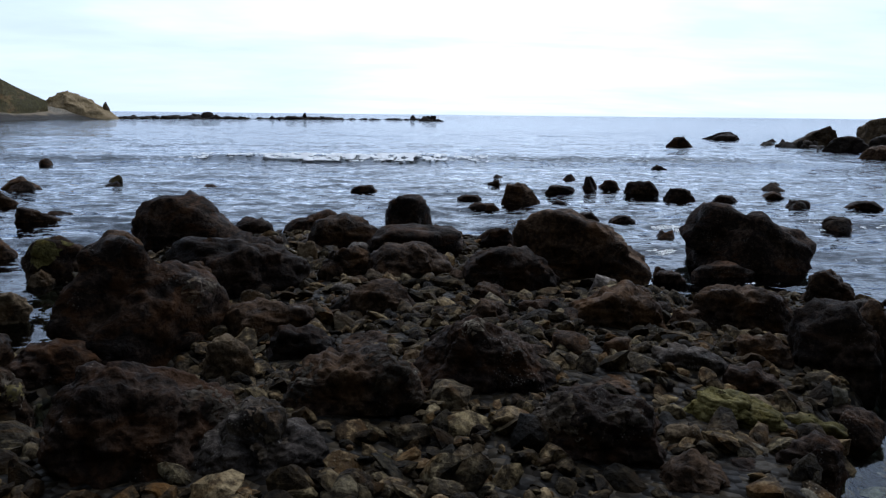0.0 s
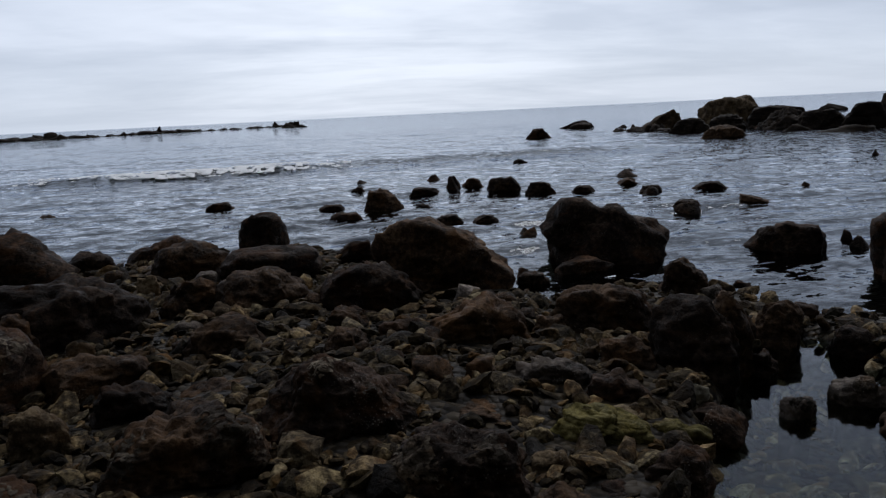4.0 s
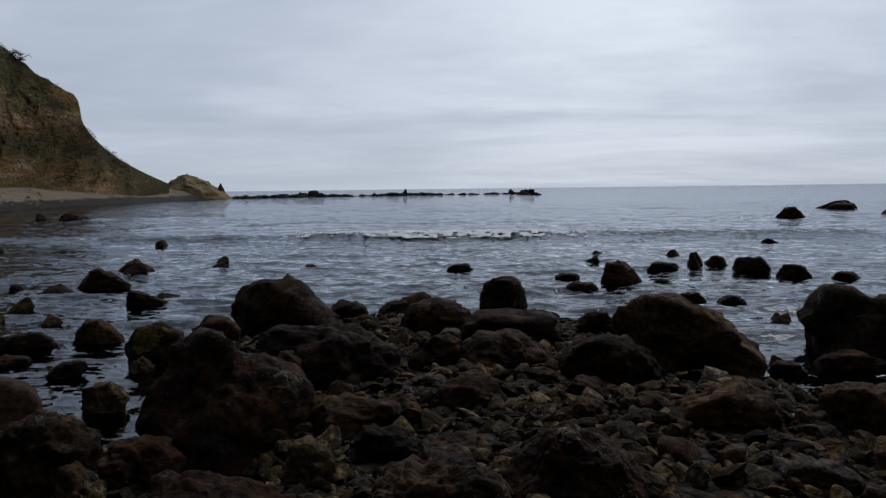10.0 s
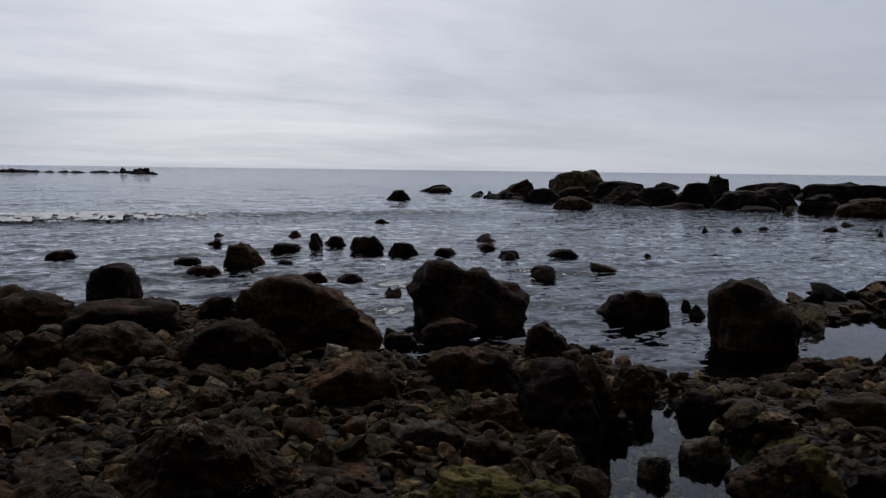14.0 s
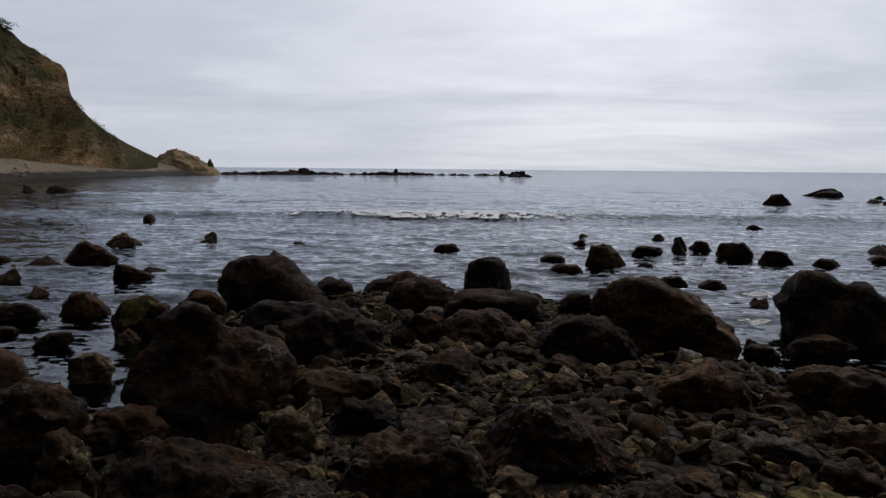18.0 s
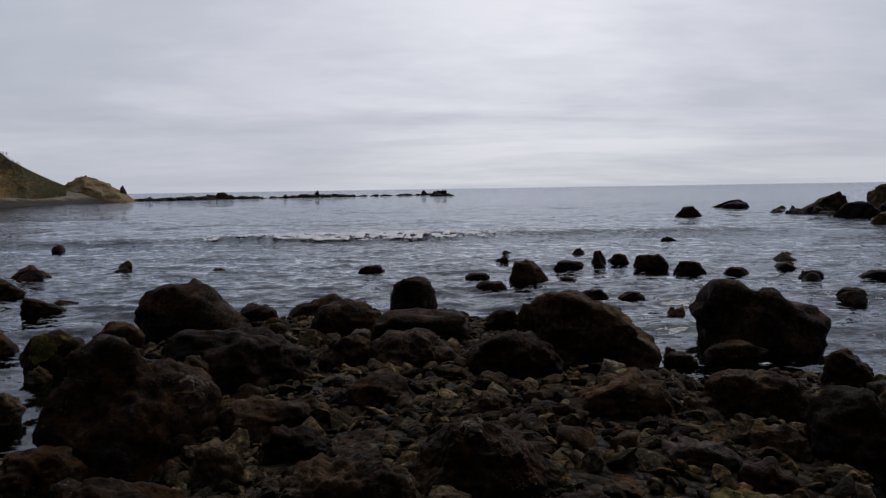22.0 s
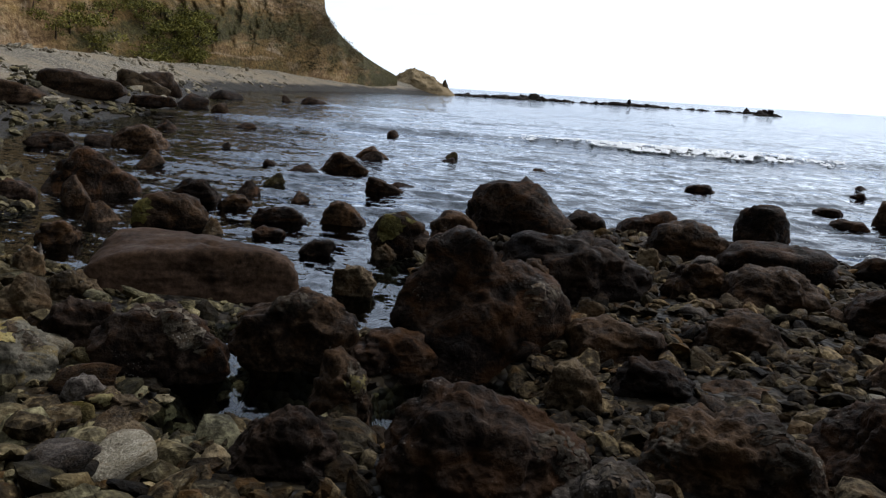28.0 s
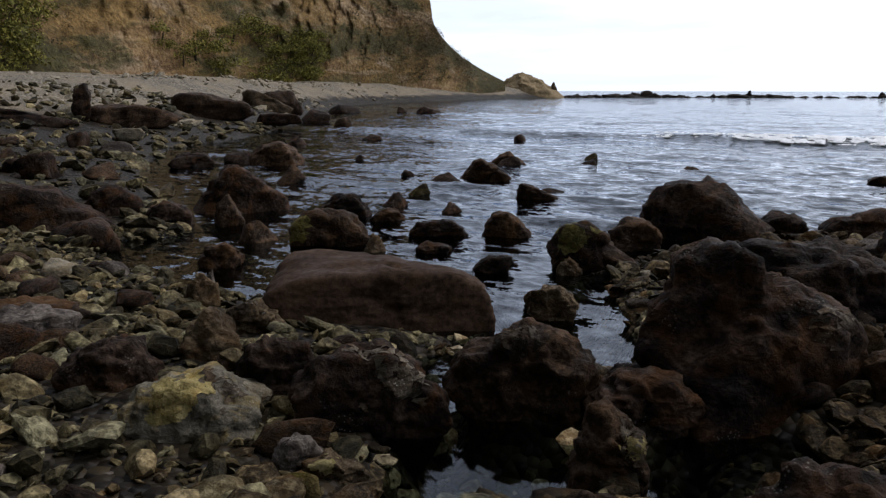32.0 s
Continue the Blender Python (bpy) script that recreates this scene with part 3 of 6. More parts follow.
POOLS = [
    [(3.08, 4.82), (3.40, 4.79), (3.49, 4.42), (3.40, 3.99), (3.45, 3.6), (3.6, 3.3), (3.55, 2.85), (3.40, 2.40), (2.84, 1.9), (2.3, 1.7), (1.45, 2.3), (1.57, 2.74), (1.80, 3.19), (2.03, 3.63), (2.31, 3.90), (2.63, 4.23)],
    [(-3.92, 5.7), (-4.1, 6.5), (-3.5, 6.4), (-3.4, 6.75), (-2.95, 5.85), (-2.68, 5.2), (-2.5, 4.8), (-2.7, 4.55), (-3.15, 4.95), (-3.4, 5.25)],
    [(-3.55, 4.3), (-3.42, 4.4), (-3.16, 4.06), (-2.90, 3.79), (-2.49, 3.84), (-2.25, 3.35), (-2.47, 3.05), (-2.62, 2.85), (-2.85, 2.88), (-2.98, 3.25), (-3.15, 3.55), (-3.16, 3.85)],
    [(-1.90, 3.35), (-2.13, 3.88), (-1.96, 4.02), (-1.88, 3.63), (-1.75, 3.23)],
    [(6.33, 6.32), (6.84, 6.53), (8.36, 6.70), (9.4, 6.2), (7.61, 5.3), (6.47, 4.75), (5.36, 5.2)],
    [(-8.0, 5.5), (-7.6, 5.95), (-6.6, 5.8), (-5.5, 5.1), (-5.1, 4.65), (-5.6, 4.6), (-6.7, 4.8), (-7.3, 4.9)],
    [(-2.00, 3.46), (-2.11, 3.92), (-2.0, 4.3), (-1.67, 4.35), (-1.35, 4.2), (-1.45, 3.7)],
]


def inside(poly, x, y):
    """Signed distance to a polygon's outline, positive inside."""
    px, py = np.array(poly, float).T
    best, hit = np.full(x.shape, 1e9), np.zeros(x.shape, bool)
    for k in range(len(px)):
        ax, ay, bx, by = px[k - 1], py[k - 1], px[k], py[k]
        ex, ey = bx - ax, by - ay
        t = np.clip(((x - ax) * ex + (y - ay) * ey) / (ex * ex + ey * ey), 0, 1)
        best = np.minimum(best, (x - ax - t * ex) ** 2 + (y - ay - t * ey) ** 2)
        hit ^= ((ay > y) != (by > y)) & (x < ex * (y - ay) / (ey if ey else 1e-9) + ax)
    return np.where(hit, 1, -1) * np.sqrt(best)


def height(x, y):
    """Height of the bare ground over the sea."""
    x, y = np.asarray(x, float), np.asarray(y, float)
    sd = inside(COAST, x, y)
    p3 = np.stack([x * 0.9, y * 0.9, 0 * x], -1)
    far = np.clip((np.hypot(x, y) - 9) / 14, 0, 1)
    further = np.clip((np.hypot(x, y) - 30) / 25, 0, 1)
    land = 0.04 + (0.05 + 0.035 * far + 0.30 * further) * np.maximum(sd, 0)
    land = np.where(land > 2.3, 2.3 + 0.05 * (land - 2.3), land)
    land = np.minimum(land, 0.16 + 0.14 * far * 50)
    sea = -0.10 + 0.16 * np.maximum(sd, -1.5) + 0.055 * np.minimum(sd + 1.5, 0)
    g = np.where(sd > 0, land, np.maximum(sea, -4.0))
    g = np.where((sd > -0.7) & (sd < 0.0), 0.04 + (0.04 + 0.21) * sd / 0.7, g)
    for pool in POOLS:
        sp = inside(pool, x, y)
        g = g - (0.34 if pool is not POOLS[6] else 0.19) * np.clip((sp + 0.10) / 0.2, 0, 1)
    return g + 0.045 * fbm(p3.reshape(-1, 3), 3, 3).reshape(x.shape) * np.where(sd > 0, 1, 0.7) + 0.25 * far * fbm(p3.reshape(-1, 3) * 0.12, 8, 3).reshape(x.shape) * (sd > 4)


def sheet(nx, ny, cx, cy, fine, k, reach):
    """A grid with fine cells round one place that widen outwards."""
    u = np.linspace(-1, 1, nx)
    v = np.linspace(-1, 1, ny)
    gx = cx + fine * np.sinh(k * u) / k + u**9 * reach
    gy = cy + fine * np.sinh(k * v) / k + v**9 * reach
    X, Y = np.meshgrid(gx, gy)
    idx = np.arange(nx * ny).reshape(ny, nx)
    faces = np.stack([idx[:-1, :-1], idx[:-1, 1:], idx[1:, 1:], idx[1:, :-1]], -1).reshape(-1, 4)
    return X, Y, faces


X, Y, faces = sheet(350, 350, -2.0, 8.0, 13.0, 5.2, 4200)
Z = height(X, Y)
ground = link_mesh("ground", np.stack([X, Y, Z], -1).reshape(-1, 3), faces, GROUND)
tagged(ground, "wet dark shingle running up into a pale dry beach", "ground", kind="structure")

# the sea: a fan of cells that widen with the distance, with wind waves running in to the shore
NA, NR = 640, 540
ang = np.radians(np.concatenate([np.linspace(-110, -81, 20), np.linspace(-80, 58, NA - 40), np.linspace(59, 110, 20)]))
rad = np.concatenate([1.2 * 1.0090 ** np.arange(NR - 60), 1.2 * 1.0090 ** (NR - 60) * 1.072 ** np.arange(1, 61)])
A, R = np.meshgrid(ang, rad)
X, Y = R * np.sin(A), R * np.cos(A)
cell = np.gradient(rad)[:, None] * np.ones((1, NA))
cell = np.maximum(cell, R * np.gradient(ang)[None, :])
sd = inside(COAST, X, Y)
open_sea = np.clip((-sd - 0.05) / 1.2, 0, 1)
ripple = np.clip((0.3 - np.minimum(sd, np.minimum(-inside(POOLS[1], X, Y), -inside(POOLS[5], X, Y)))) / 0.5, 0, 1)
for pool in (POOLS[2], POOLS[3], POOLS[6]):
    ripple = np.maximum(ripple, 0.6 * np.clip((inside(pool, X, Y) + 0.2) / 0.2, 0, 1))
patchy = 0.75 + 0.7 * fbm(np.stack([X * 0.05, Y * 0.16, 0 * X], -1).reshape(-1, 3), 71, 3).reshape(X.shape)
rng = np.random.default_rng(72)
wave = np.zeros_like(X)
for k in range(64):
    length = 0.22 * 1.085**k
    head = rng.normal(0, 0.5)
    cx, cy, ph = math.sin(head) * 2 * math.pi / length, math.cos(head) * 2 * math.pi / length, rng.uniform(0, 6.28)
    seen = np.clip(length / cell / 2.6 - 0.6, 0, 1) * np.clip(open_sea * 3.2 / length, 0, 1)
    slope = 0.02 if length < 0.45 else 0.045 if length < 1.1 else 0.025 if length < 2.5 else 0.014 if length < 7 else 0.005
    group = 0.6 + 0.6 * np.sin(X * cx * 0.13 * rng.uniform(0.5, 1.5) + Y * cy * 0.11 + ph * 3)
    wave += np.where(seen > 0, seen * slope * length / 6.283 * group * np.sin(X * cx + Y * cy + ph), 0)
wave *= np.clip(patchy, 0.25, 1.5) * (0.2 + 0.8 * np.clip(-sd / 0.8, 0, 1))
# one low swell coming in across the bay
line = 25.5 + 1.3 * np.sin(X * 0.11 + 0.6) + 0.02 * X
crest = np.exp(-(((Y - line) / np.where(Y > line, 1.5, 0.75)) ** 2)) * np.clip((X + 26) / 8, 0, 1) * np.clip((16 - X) / 6, 0, 1)
wave = wave + 0.18 * crest
idx = np.arange(NA * NR).reshape(NR, NA)
faces = np.stack([idx[:-1, :-1], idx[1:, :-1], idx[1:, 1:], idx[:-1, 1:]], -1).reshape(-1, 4)[:, ::-1]
sea = link_mesh("sea", np.stack([X, Y, wave], -1).reshape(-1, 3), faces, SEA)
tagged(sea, "grey-blue sea with small wind ripples and clear shallows", "water", kind="structure")
wind = sea.data.attributes.new("wind", "FLOAT", "POINT")
wind.data.foreach_set("value", (0.12 + 0.58 * ripple + 0.30 * open_sea).ravel().astype(np.float32))

# broken foam along the swell
gx, gy = np.meshgrid(np.linspace(-8.5, 1.5, 460), np.linspace(-1.3, 0.55, 46))
fl = 25.5 + 1.3 * np.sin(gx * 0.11 + 0.6) + 0.02 * gx
fy = fl + gy + 0.22 * fbm(np.stack([gx * 0.8, gy, 0 * gx], -1).reshape(-1, 3), 83, 2).reshape(gx.shape)
fc = np.exp(-(((fy - fl) / np.where(fy > fl, 1.5, 0.75)) ** 2))
lumps = fbm(np.stack([gx * 4.5, gy * 5.0, 0 * gx], -1).reshape(-1, 3), 81, 4, 0.6).reshape(gx.shape)
ends = np.clip((gx + 8.5) / 3, 0, 1) * np.clip((1.5 - gx) / 3, 0, 1)
mask = lumps + 0.9 * fbm(np.stack([gx * 0.45, gy * 0.8, 0 * gx], -1).reshape(-1, 3), 82, 2).reshape(gx.shape) - 0.75 * np.abs(gy + 0.3) + 0.8 * ends - 0.80
fz = 0.17 * fc + 0.035 + 0.05 * np.clip(mask, -0.2, 1.0)
ids = np.arange(gx.size).reshape(gx.shape)
quads = np.stack([ids[:-1, :-1], ids[:-1, 1:], ids[1:, 1:], ids[1:, :-1]], -1).reshape(-1, 4)
quads = quads[(mask.ravel()[quads] > 0).all(1)]
used, back = np.unique(quads, return_inverse=True)
tagged(link_mesh("foam", np.stack([gx, fy, fz], -1).reshape(-1, 3)[used], back.reshape(-1, 4), FOAM), "broken white foam along the crest of a low swell", "foam", kind="stuff")



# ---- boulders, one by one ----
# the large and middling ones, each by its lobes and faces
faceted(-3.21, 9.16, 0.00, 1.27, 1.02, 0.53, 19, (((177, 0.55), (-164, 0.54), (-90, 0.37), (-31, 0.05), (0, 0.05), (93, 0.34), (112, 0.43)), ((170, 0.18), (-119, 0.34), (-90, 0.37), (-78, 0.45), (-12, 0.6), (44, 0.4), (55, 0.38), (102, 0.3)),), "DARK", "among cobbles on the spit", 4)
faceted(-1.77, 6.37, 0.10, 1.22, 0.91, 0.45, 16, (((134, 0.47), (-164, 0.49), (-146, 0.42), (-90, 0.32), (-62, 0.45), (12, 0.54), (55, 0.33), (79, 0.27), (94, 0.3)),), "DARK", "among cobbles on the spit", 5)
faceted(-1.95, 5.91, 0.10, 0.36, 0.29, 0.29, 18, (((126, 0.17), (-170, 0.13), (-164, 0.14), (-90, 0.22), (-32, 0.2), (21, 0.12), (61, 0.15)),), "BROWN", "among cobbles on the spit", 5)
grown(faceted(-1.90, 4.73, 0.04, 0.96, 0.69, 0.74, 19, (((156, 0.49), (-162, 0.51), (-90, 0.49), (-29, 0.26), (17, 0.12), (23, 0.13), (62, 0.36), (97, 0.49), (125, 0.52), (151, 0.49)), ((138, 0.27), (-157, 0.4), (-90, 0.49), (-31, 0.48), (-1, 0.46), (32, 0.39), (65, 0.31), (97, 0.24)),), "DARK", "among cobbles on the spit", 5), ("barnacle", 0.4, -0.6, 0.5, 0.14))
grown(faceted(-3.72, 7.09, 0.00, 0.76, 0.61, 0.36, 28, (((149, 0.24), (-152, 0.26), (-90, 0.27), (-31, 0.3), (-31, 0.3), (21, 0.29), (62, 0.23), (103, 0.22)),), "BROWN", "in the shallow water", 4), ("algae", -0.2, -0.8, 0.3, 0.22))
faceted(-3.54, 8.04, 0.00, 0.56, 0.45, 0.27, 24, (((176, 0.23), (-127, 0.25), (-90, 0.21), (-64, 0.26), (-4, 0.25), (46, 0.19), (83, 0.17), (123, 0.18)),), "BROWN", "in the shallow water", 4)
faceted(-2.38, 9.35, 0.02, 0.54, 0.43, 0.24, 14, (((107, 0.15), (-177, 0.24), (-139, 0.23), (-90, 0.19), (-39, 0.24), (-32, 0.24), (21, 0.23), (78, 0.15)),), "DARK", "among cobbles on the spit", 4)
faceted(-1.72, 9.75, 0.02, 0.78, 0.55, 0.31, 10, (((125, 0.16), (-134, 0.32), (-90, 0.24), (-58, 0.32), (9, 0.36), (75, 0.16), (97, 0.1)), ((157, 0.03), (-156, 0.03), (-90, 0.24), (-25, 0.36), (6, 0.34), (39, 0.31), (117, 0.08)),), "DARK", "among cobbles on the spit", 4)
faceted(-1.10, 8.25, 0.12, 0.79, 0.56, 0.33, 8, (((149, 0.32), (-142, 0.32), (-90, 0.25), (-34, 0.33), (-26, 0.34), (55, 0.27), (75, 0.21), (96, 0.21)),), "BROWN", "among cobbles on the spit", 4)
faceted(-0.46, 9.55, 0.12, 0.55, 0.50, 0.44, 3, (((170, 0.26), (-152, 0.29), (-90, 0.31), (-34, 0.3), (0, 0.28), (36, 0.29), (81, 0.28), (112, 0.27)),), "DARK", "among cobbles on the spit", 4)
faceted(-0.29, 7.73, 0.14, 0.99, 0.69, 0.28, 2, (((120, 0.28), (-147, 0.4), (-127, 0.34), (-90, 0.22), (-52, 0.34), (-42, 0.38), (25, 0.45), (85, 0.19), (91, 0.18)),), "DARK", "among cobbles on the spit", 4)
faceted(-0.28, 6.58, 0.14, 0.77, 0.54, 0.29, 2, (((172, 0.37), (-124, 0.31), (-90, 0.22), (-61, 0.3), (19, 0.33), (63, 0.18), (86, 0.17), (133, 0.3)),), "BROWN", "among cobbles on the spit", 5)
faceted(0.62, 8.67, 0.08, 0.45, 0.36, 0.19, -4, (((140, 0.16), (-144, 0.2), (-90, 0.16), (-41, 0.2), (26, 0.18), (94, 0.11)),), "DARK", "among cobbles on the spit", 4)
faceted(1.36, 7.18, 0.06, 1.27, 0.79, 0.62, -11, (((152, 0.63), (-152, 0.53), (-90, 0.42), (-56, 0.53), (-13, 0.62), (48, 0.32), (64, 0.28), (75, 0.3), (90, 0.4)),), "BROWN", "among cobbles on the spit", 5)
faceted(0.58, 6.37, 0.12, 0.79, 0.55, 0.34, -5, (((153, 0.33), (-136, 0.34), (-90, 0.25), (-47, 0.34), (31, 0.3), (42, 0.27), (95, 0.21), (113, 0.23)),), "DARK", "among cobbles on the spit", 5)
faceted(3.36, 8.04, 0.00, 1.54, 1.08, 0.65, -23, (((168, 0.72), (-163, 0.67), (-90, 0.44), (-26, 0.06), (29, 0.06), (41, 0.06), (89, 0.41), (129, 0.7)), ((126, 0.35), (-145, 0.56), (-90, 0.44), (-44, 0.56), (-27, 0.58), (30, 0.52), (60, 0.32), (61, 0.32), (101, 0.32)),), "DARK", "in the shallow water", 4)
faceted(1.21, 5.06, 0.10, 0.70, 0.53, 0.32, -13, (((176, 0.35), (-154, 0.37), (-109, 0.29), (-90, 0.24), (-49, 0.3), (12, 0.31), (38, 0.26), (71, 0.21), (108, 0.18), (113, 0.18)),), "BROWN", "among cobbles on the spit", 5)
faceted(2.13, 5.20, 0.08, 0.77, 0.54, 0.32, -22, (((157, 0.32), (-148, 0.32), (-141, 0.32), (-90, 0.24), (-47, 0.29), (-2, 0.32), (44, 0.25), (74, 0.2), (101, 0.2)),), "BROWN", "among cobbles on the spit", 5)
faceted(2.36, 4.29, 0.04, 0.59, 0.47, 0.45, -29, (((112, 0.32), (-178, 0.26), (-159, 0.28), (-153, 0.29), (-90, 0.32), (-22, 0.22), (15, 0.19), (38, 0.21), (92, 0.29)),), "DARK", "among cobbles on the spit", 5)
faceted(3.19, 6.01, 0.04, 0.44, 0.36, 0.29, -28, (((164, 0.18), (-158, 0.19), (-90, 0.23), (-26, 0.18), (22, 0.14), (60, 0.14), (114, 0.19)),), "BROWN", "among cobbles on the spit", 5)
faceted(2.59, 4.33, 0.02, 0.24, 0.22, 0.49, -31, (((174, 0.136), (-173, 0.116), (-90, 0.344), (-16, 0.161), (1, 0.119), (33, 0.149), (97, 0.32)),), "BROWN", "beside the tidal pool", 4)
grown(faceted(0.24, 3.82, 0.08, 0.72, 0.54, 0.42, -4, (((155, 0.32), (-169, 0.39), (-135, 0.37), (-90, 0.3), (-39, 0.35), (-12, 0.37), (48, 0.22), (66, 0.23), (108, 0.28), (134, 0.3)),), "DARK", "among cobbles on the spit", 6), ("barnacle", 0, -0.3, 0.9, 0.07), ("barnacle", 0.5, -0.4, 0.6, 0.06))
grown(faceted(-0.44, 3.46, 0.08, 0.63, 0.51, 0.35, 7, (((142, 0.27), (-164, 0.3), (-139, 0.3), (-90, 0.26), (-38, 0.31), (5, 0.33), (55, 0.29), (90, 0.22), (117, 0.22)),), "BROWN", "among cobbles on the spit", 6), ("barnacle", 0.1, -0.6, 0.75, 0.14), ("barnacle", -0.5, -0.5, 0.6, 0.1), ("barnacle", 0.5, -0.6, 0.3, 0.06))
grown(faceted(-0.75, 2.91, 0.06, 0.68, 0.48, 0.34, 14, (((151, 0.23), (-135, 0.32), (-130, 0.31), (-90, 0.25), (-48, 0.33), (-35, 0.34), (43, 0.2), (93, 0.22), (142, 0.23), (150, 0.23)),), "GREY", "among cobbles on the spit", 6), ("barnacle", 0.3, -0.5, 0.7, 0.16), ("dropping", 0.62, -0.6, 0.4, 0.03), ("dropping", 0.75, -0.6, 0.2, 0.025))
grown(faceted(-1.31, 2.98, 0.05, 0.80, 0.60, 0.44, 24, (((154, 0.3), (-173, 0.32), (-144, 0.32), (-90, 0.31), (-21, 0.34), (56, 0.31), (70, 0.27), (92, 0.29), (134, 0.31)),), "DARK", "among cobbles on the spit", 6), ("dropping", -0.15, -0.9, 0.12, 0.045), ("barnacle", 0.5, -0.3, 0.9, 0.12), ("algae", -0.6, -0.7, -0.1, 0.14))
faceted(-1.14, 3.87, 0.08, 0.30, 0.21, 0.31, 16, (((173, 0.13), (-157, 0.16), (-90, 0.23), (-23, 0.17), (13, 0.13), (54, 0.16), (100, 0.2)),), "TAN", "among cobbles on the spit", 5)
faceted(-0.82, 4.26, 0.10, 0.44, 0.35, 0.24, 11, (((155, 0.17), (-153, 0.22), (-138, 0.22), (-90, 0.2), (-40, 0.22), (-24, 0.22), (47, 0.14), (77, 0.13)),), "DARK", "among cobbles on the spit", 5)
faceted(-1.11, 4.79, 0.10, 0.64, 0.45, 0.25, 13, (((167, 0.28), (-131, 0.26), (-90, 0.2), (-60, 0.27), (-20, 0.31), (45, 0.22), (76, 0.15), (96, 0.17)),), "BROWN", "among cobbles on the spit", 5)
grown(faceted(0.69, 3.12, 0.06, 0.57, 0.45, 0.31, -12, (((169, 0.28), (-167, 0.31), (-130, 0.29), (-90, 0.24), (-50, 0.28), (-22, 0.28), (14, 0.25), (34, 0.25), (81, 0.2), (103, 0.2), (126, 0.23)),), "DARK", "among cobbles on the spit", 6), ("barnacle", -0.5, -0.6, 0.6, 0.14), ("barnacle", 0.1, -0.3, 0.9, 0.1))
faceted(0.86, 3.85, 0.12, 0.46, 0.28, 0.07, -13, (((157, 0.19), (-96, 0.1), (-90, 0.09), (-66, 0.13), (38, 0.15), (73, 0.06), (99, 0.03)),), "BROWN", "among cobbles on the spit", 5)
grown(faceted(1.43, 3.52, 0.08, 0.58, 0.32, 0.14, -22, (((143, 0.17), (-134, 0.25), (-103, 0.17), (-90, 0.14), (-44, 0.19), (48, 0.16), (73, 0.09), (91, 0.09)),), "OLIVE", "among cobbles on the spit", 6), ("algae", 0, -0.3, 0.9, 0.3), ("algae", 0.5, -0.5, 0.5, 0.2))
grown(faceted(1.82, 3.46, 0.05, 0.38, 0.21, 0.08, -28, (((147, 0.12), (-130, 0.14), (-90, 0.1), (-34, 0.12), (58, 0.09), (90, 0.05)),), "OLIVE", "among cobbles on the spit", 5), ("algae", 0, -0.4, 0.8, 0.15))
faceted(1.61, 3.03, 0.03, 0.30, 0.24, 0.19, -28, (((110, 0.11), (-179, 0.14), (-141, 0.16), (-90, 0.16), (-22, 0.12), (13, 0.11), (74, 0.12)),), "DARK", "among cobbles on the spit", 5)
faceted(1.42, 4.10, 0.10, 0.49, 0.29, 0.17, -19, (((168, 0.23), (-144, 0.22), (-134, 0.21), (-90, 0.15), (-38, 0.19), (34, 0.17), (78, 0.1), (92, 0.11)),), "GREY", "among cobbles on the spit", 5)
faceted(1.68, 3.90, 0.08, 0.43, 0.26, 0.16, -23, (((151, 0.14), (-133, 0.18), (-90, 0.14), (-44, 0.17), (1, 0.18), (58, 0.1), (98, 0.1)),), "DARK", "among cobbles on the spit", 5)
faceted(1.92, 4.30, 0.08, 0.37, 0.26, 0.23, -24, (((173, 0.16), (-146, 0.19), (-90, 0.19), (-34, 0.17), (0, 0.14), (56, 0.13), (107, 0.14)),), "BROWN", "among cobbles on the spit", 5)
faceted(1.10, 3.20, 0.06, 0.21, 0.13, 0.15, -19, (((174, 0.094), (-142, 0.132), (-90, 0.14), (-21, 0.101), (22, 0.081), (106, 0.08)),), "TAN", "among cobbles on the spit", 4)
faceted(0.28, 3.09, 0.06, 0.18, 0.11, 0.08, -5, (((159, 0.094), (-159, 0.087), (-90, 0.098), (-34, 0.099), (14, 0.083), (87, 0.048)),), "PALE", "among cobbles on the spit", 4)
faceted(0.22, 3.30, 0.08, 0.17, 0.10, 0.08, -4, (((140, 0.039), (-143, 0.1), (-90, 0.099), (-19, 0.079), (22, 0.086), (107, 0.03)),), "TAN", "among cobbles on the spit", 4)
faceted(-0.24, 2.96, 0.06, 0.10, 0.08, 0.09, 5, (((159, 0.046), (-166, 0.054), (-90, 0.104), (-16, 0.058), (16, 0.045), (96, 0.055)),), "OLIVE", "among cobbles on the spit", 4)
faceted(-0.98, 4.09, 0.10, 0.15, 0.09, 0.05, 13, (((123, 0.032), (-155, 0.07), (-90, 0.079), (-26, 0.073), (17, 0.067), (83, 0.031)),), "PALE", "among cobbles on the spit", 4)
faceted(1.03, 2.82, 0.05, 0.44, 0.31, 0.16, -20, (((146, 0.12), (-112, 0.18), (-90, 0.15), (-51, 0.18), (44, 0.1), (56, 0.08), (121, 0.1)),), "BROWN", "among cobbles on the spit", 5)
faceted(1.33, 2.99, 0.04, 0.33, 0.20, 0.08, -24, (((144, 0.1), (-130, 0.14), (-90, 0.1), (-37, 0.12), (58, 0.06), (85, 0.05)),), "DARK", "among cobbles on the spit", 5)
faceted(0.33, 4.98, 0.12, 0.36, 0.25, 0.20, -4, (((149, 0.13), (-142, 0.18), (-90, 0.17), (-33, 0.18), (36, 0.12), (77, 0.11)),), "BROWN", "among cobbles on the spit", 5)
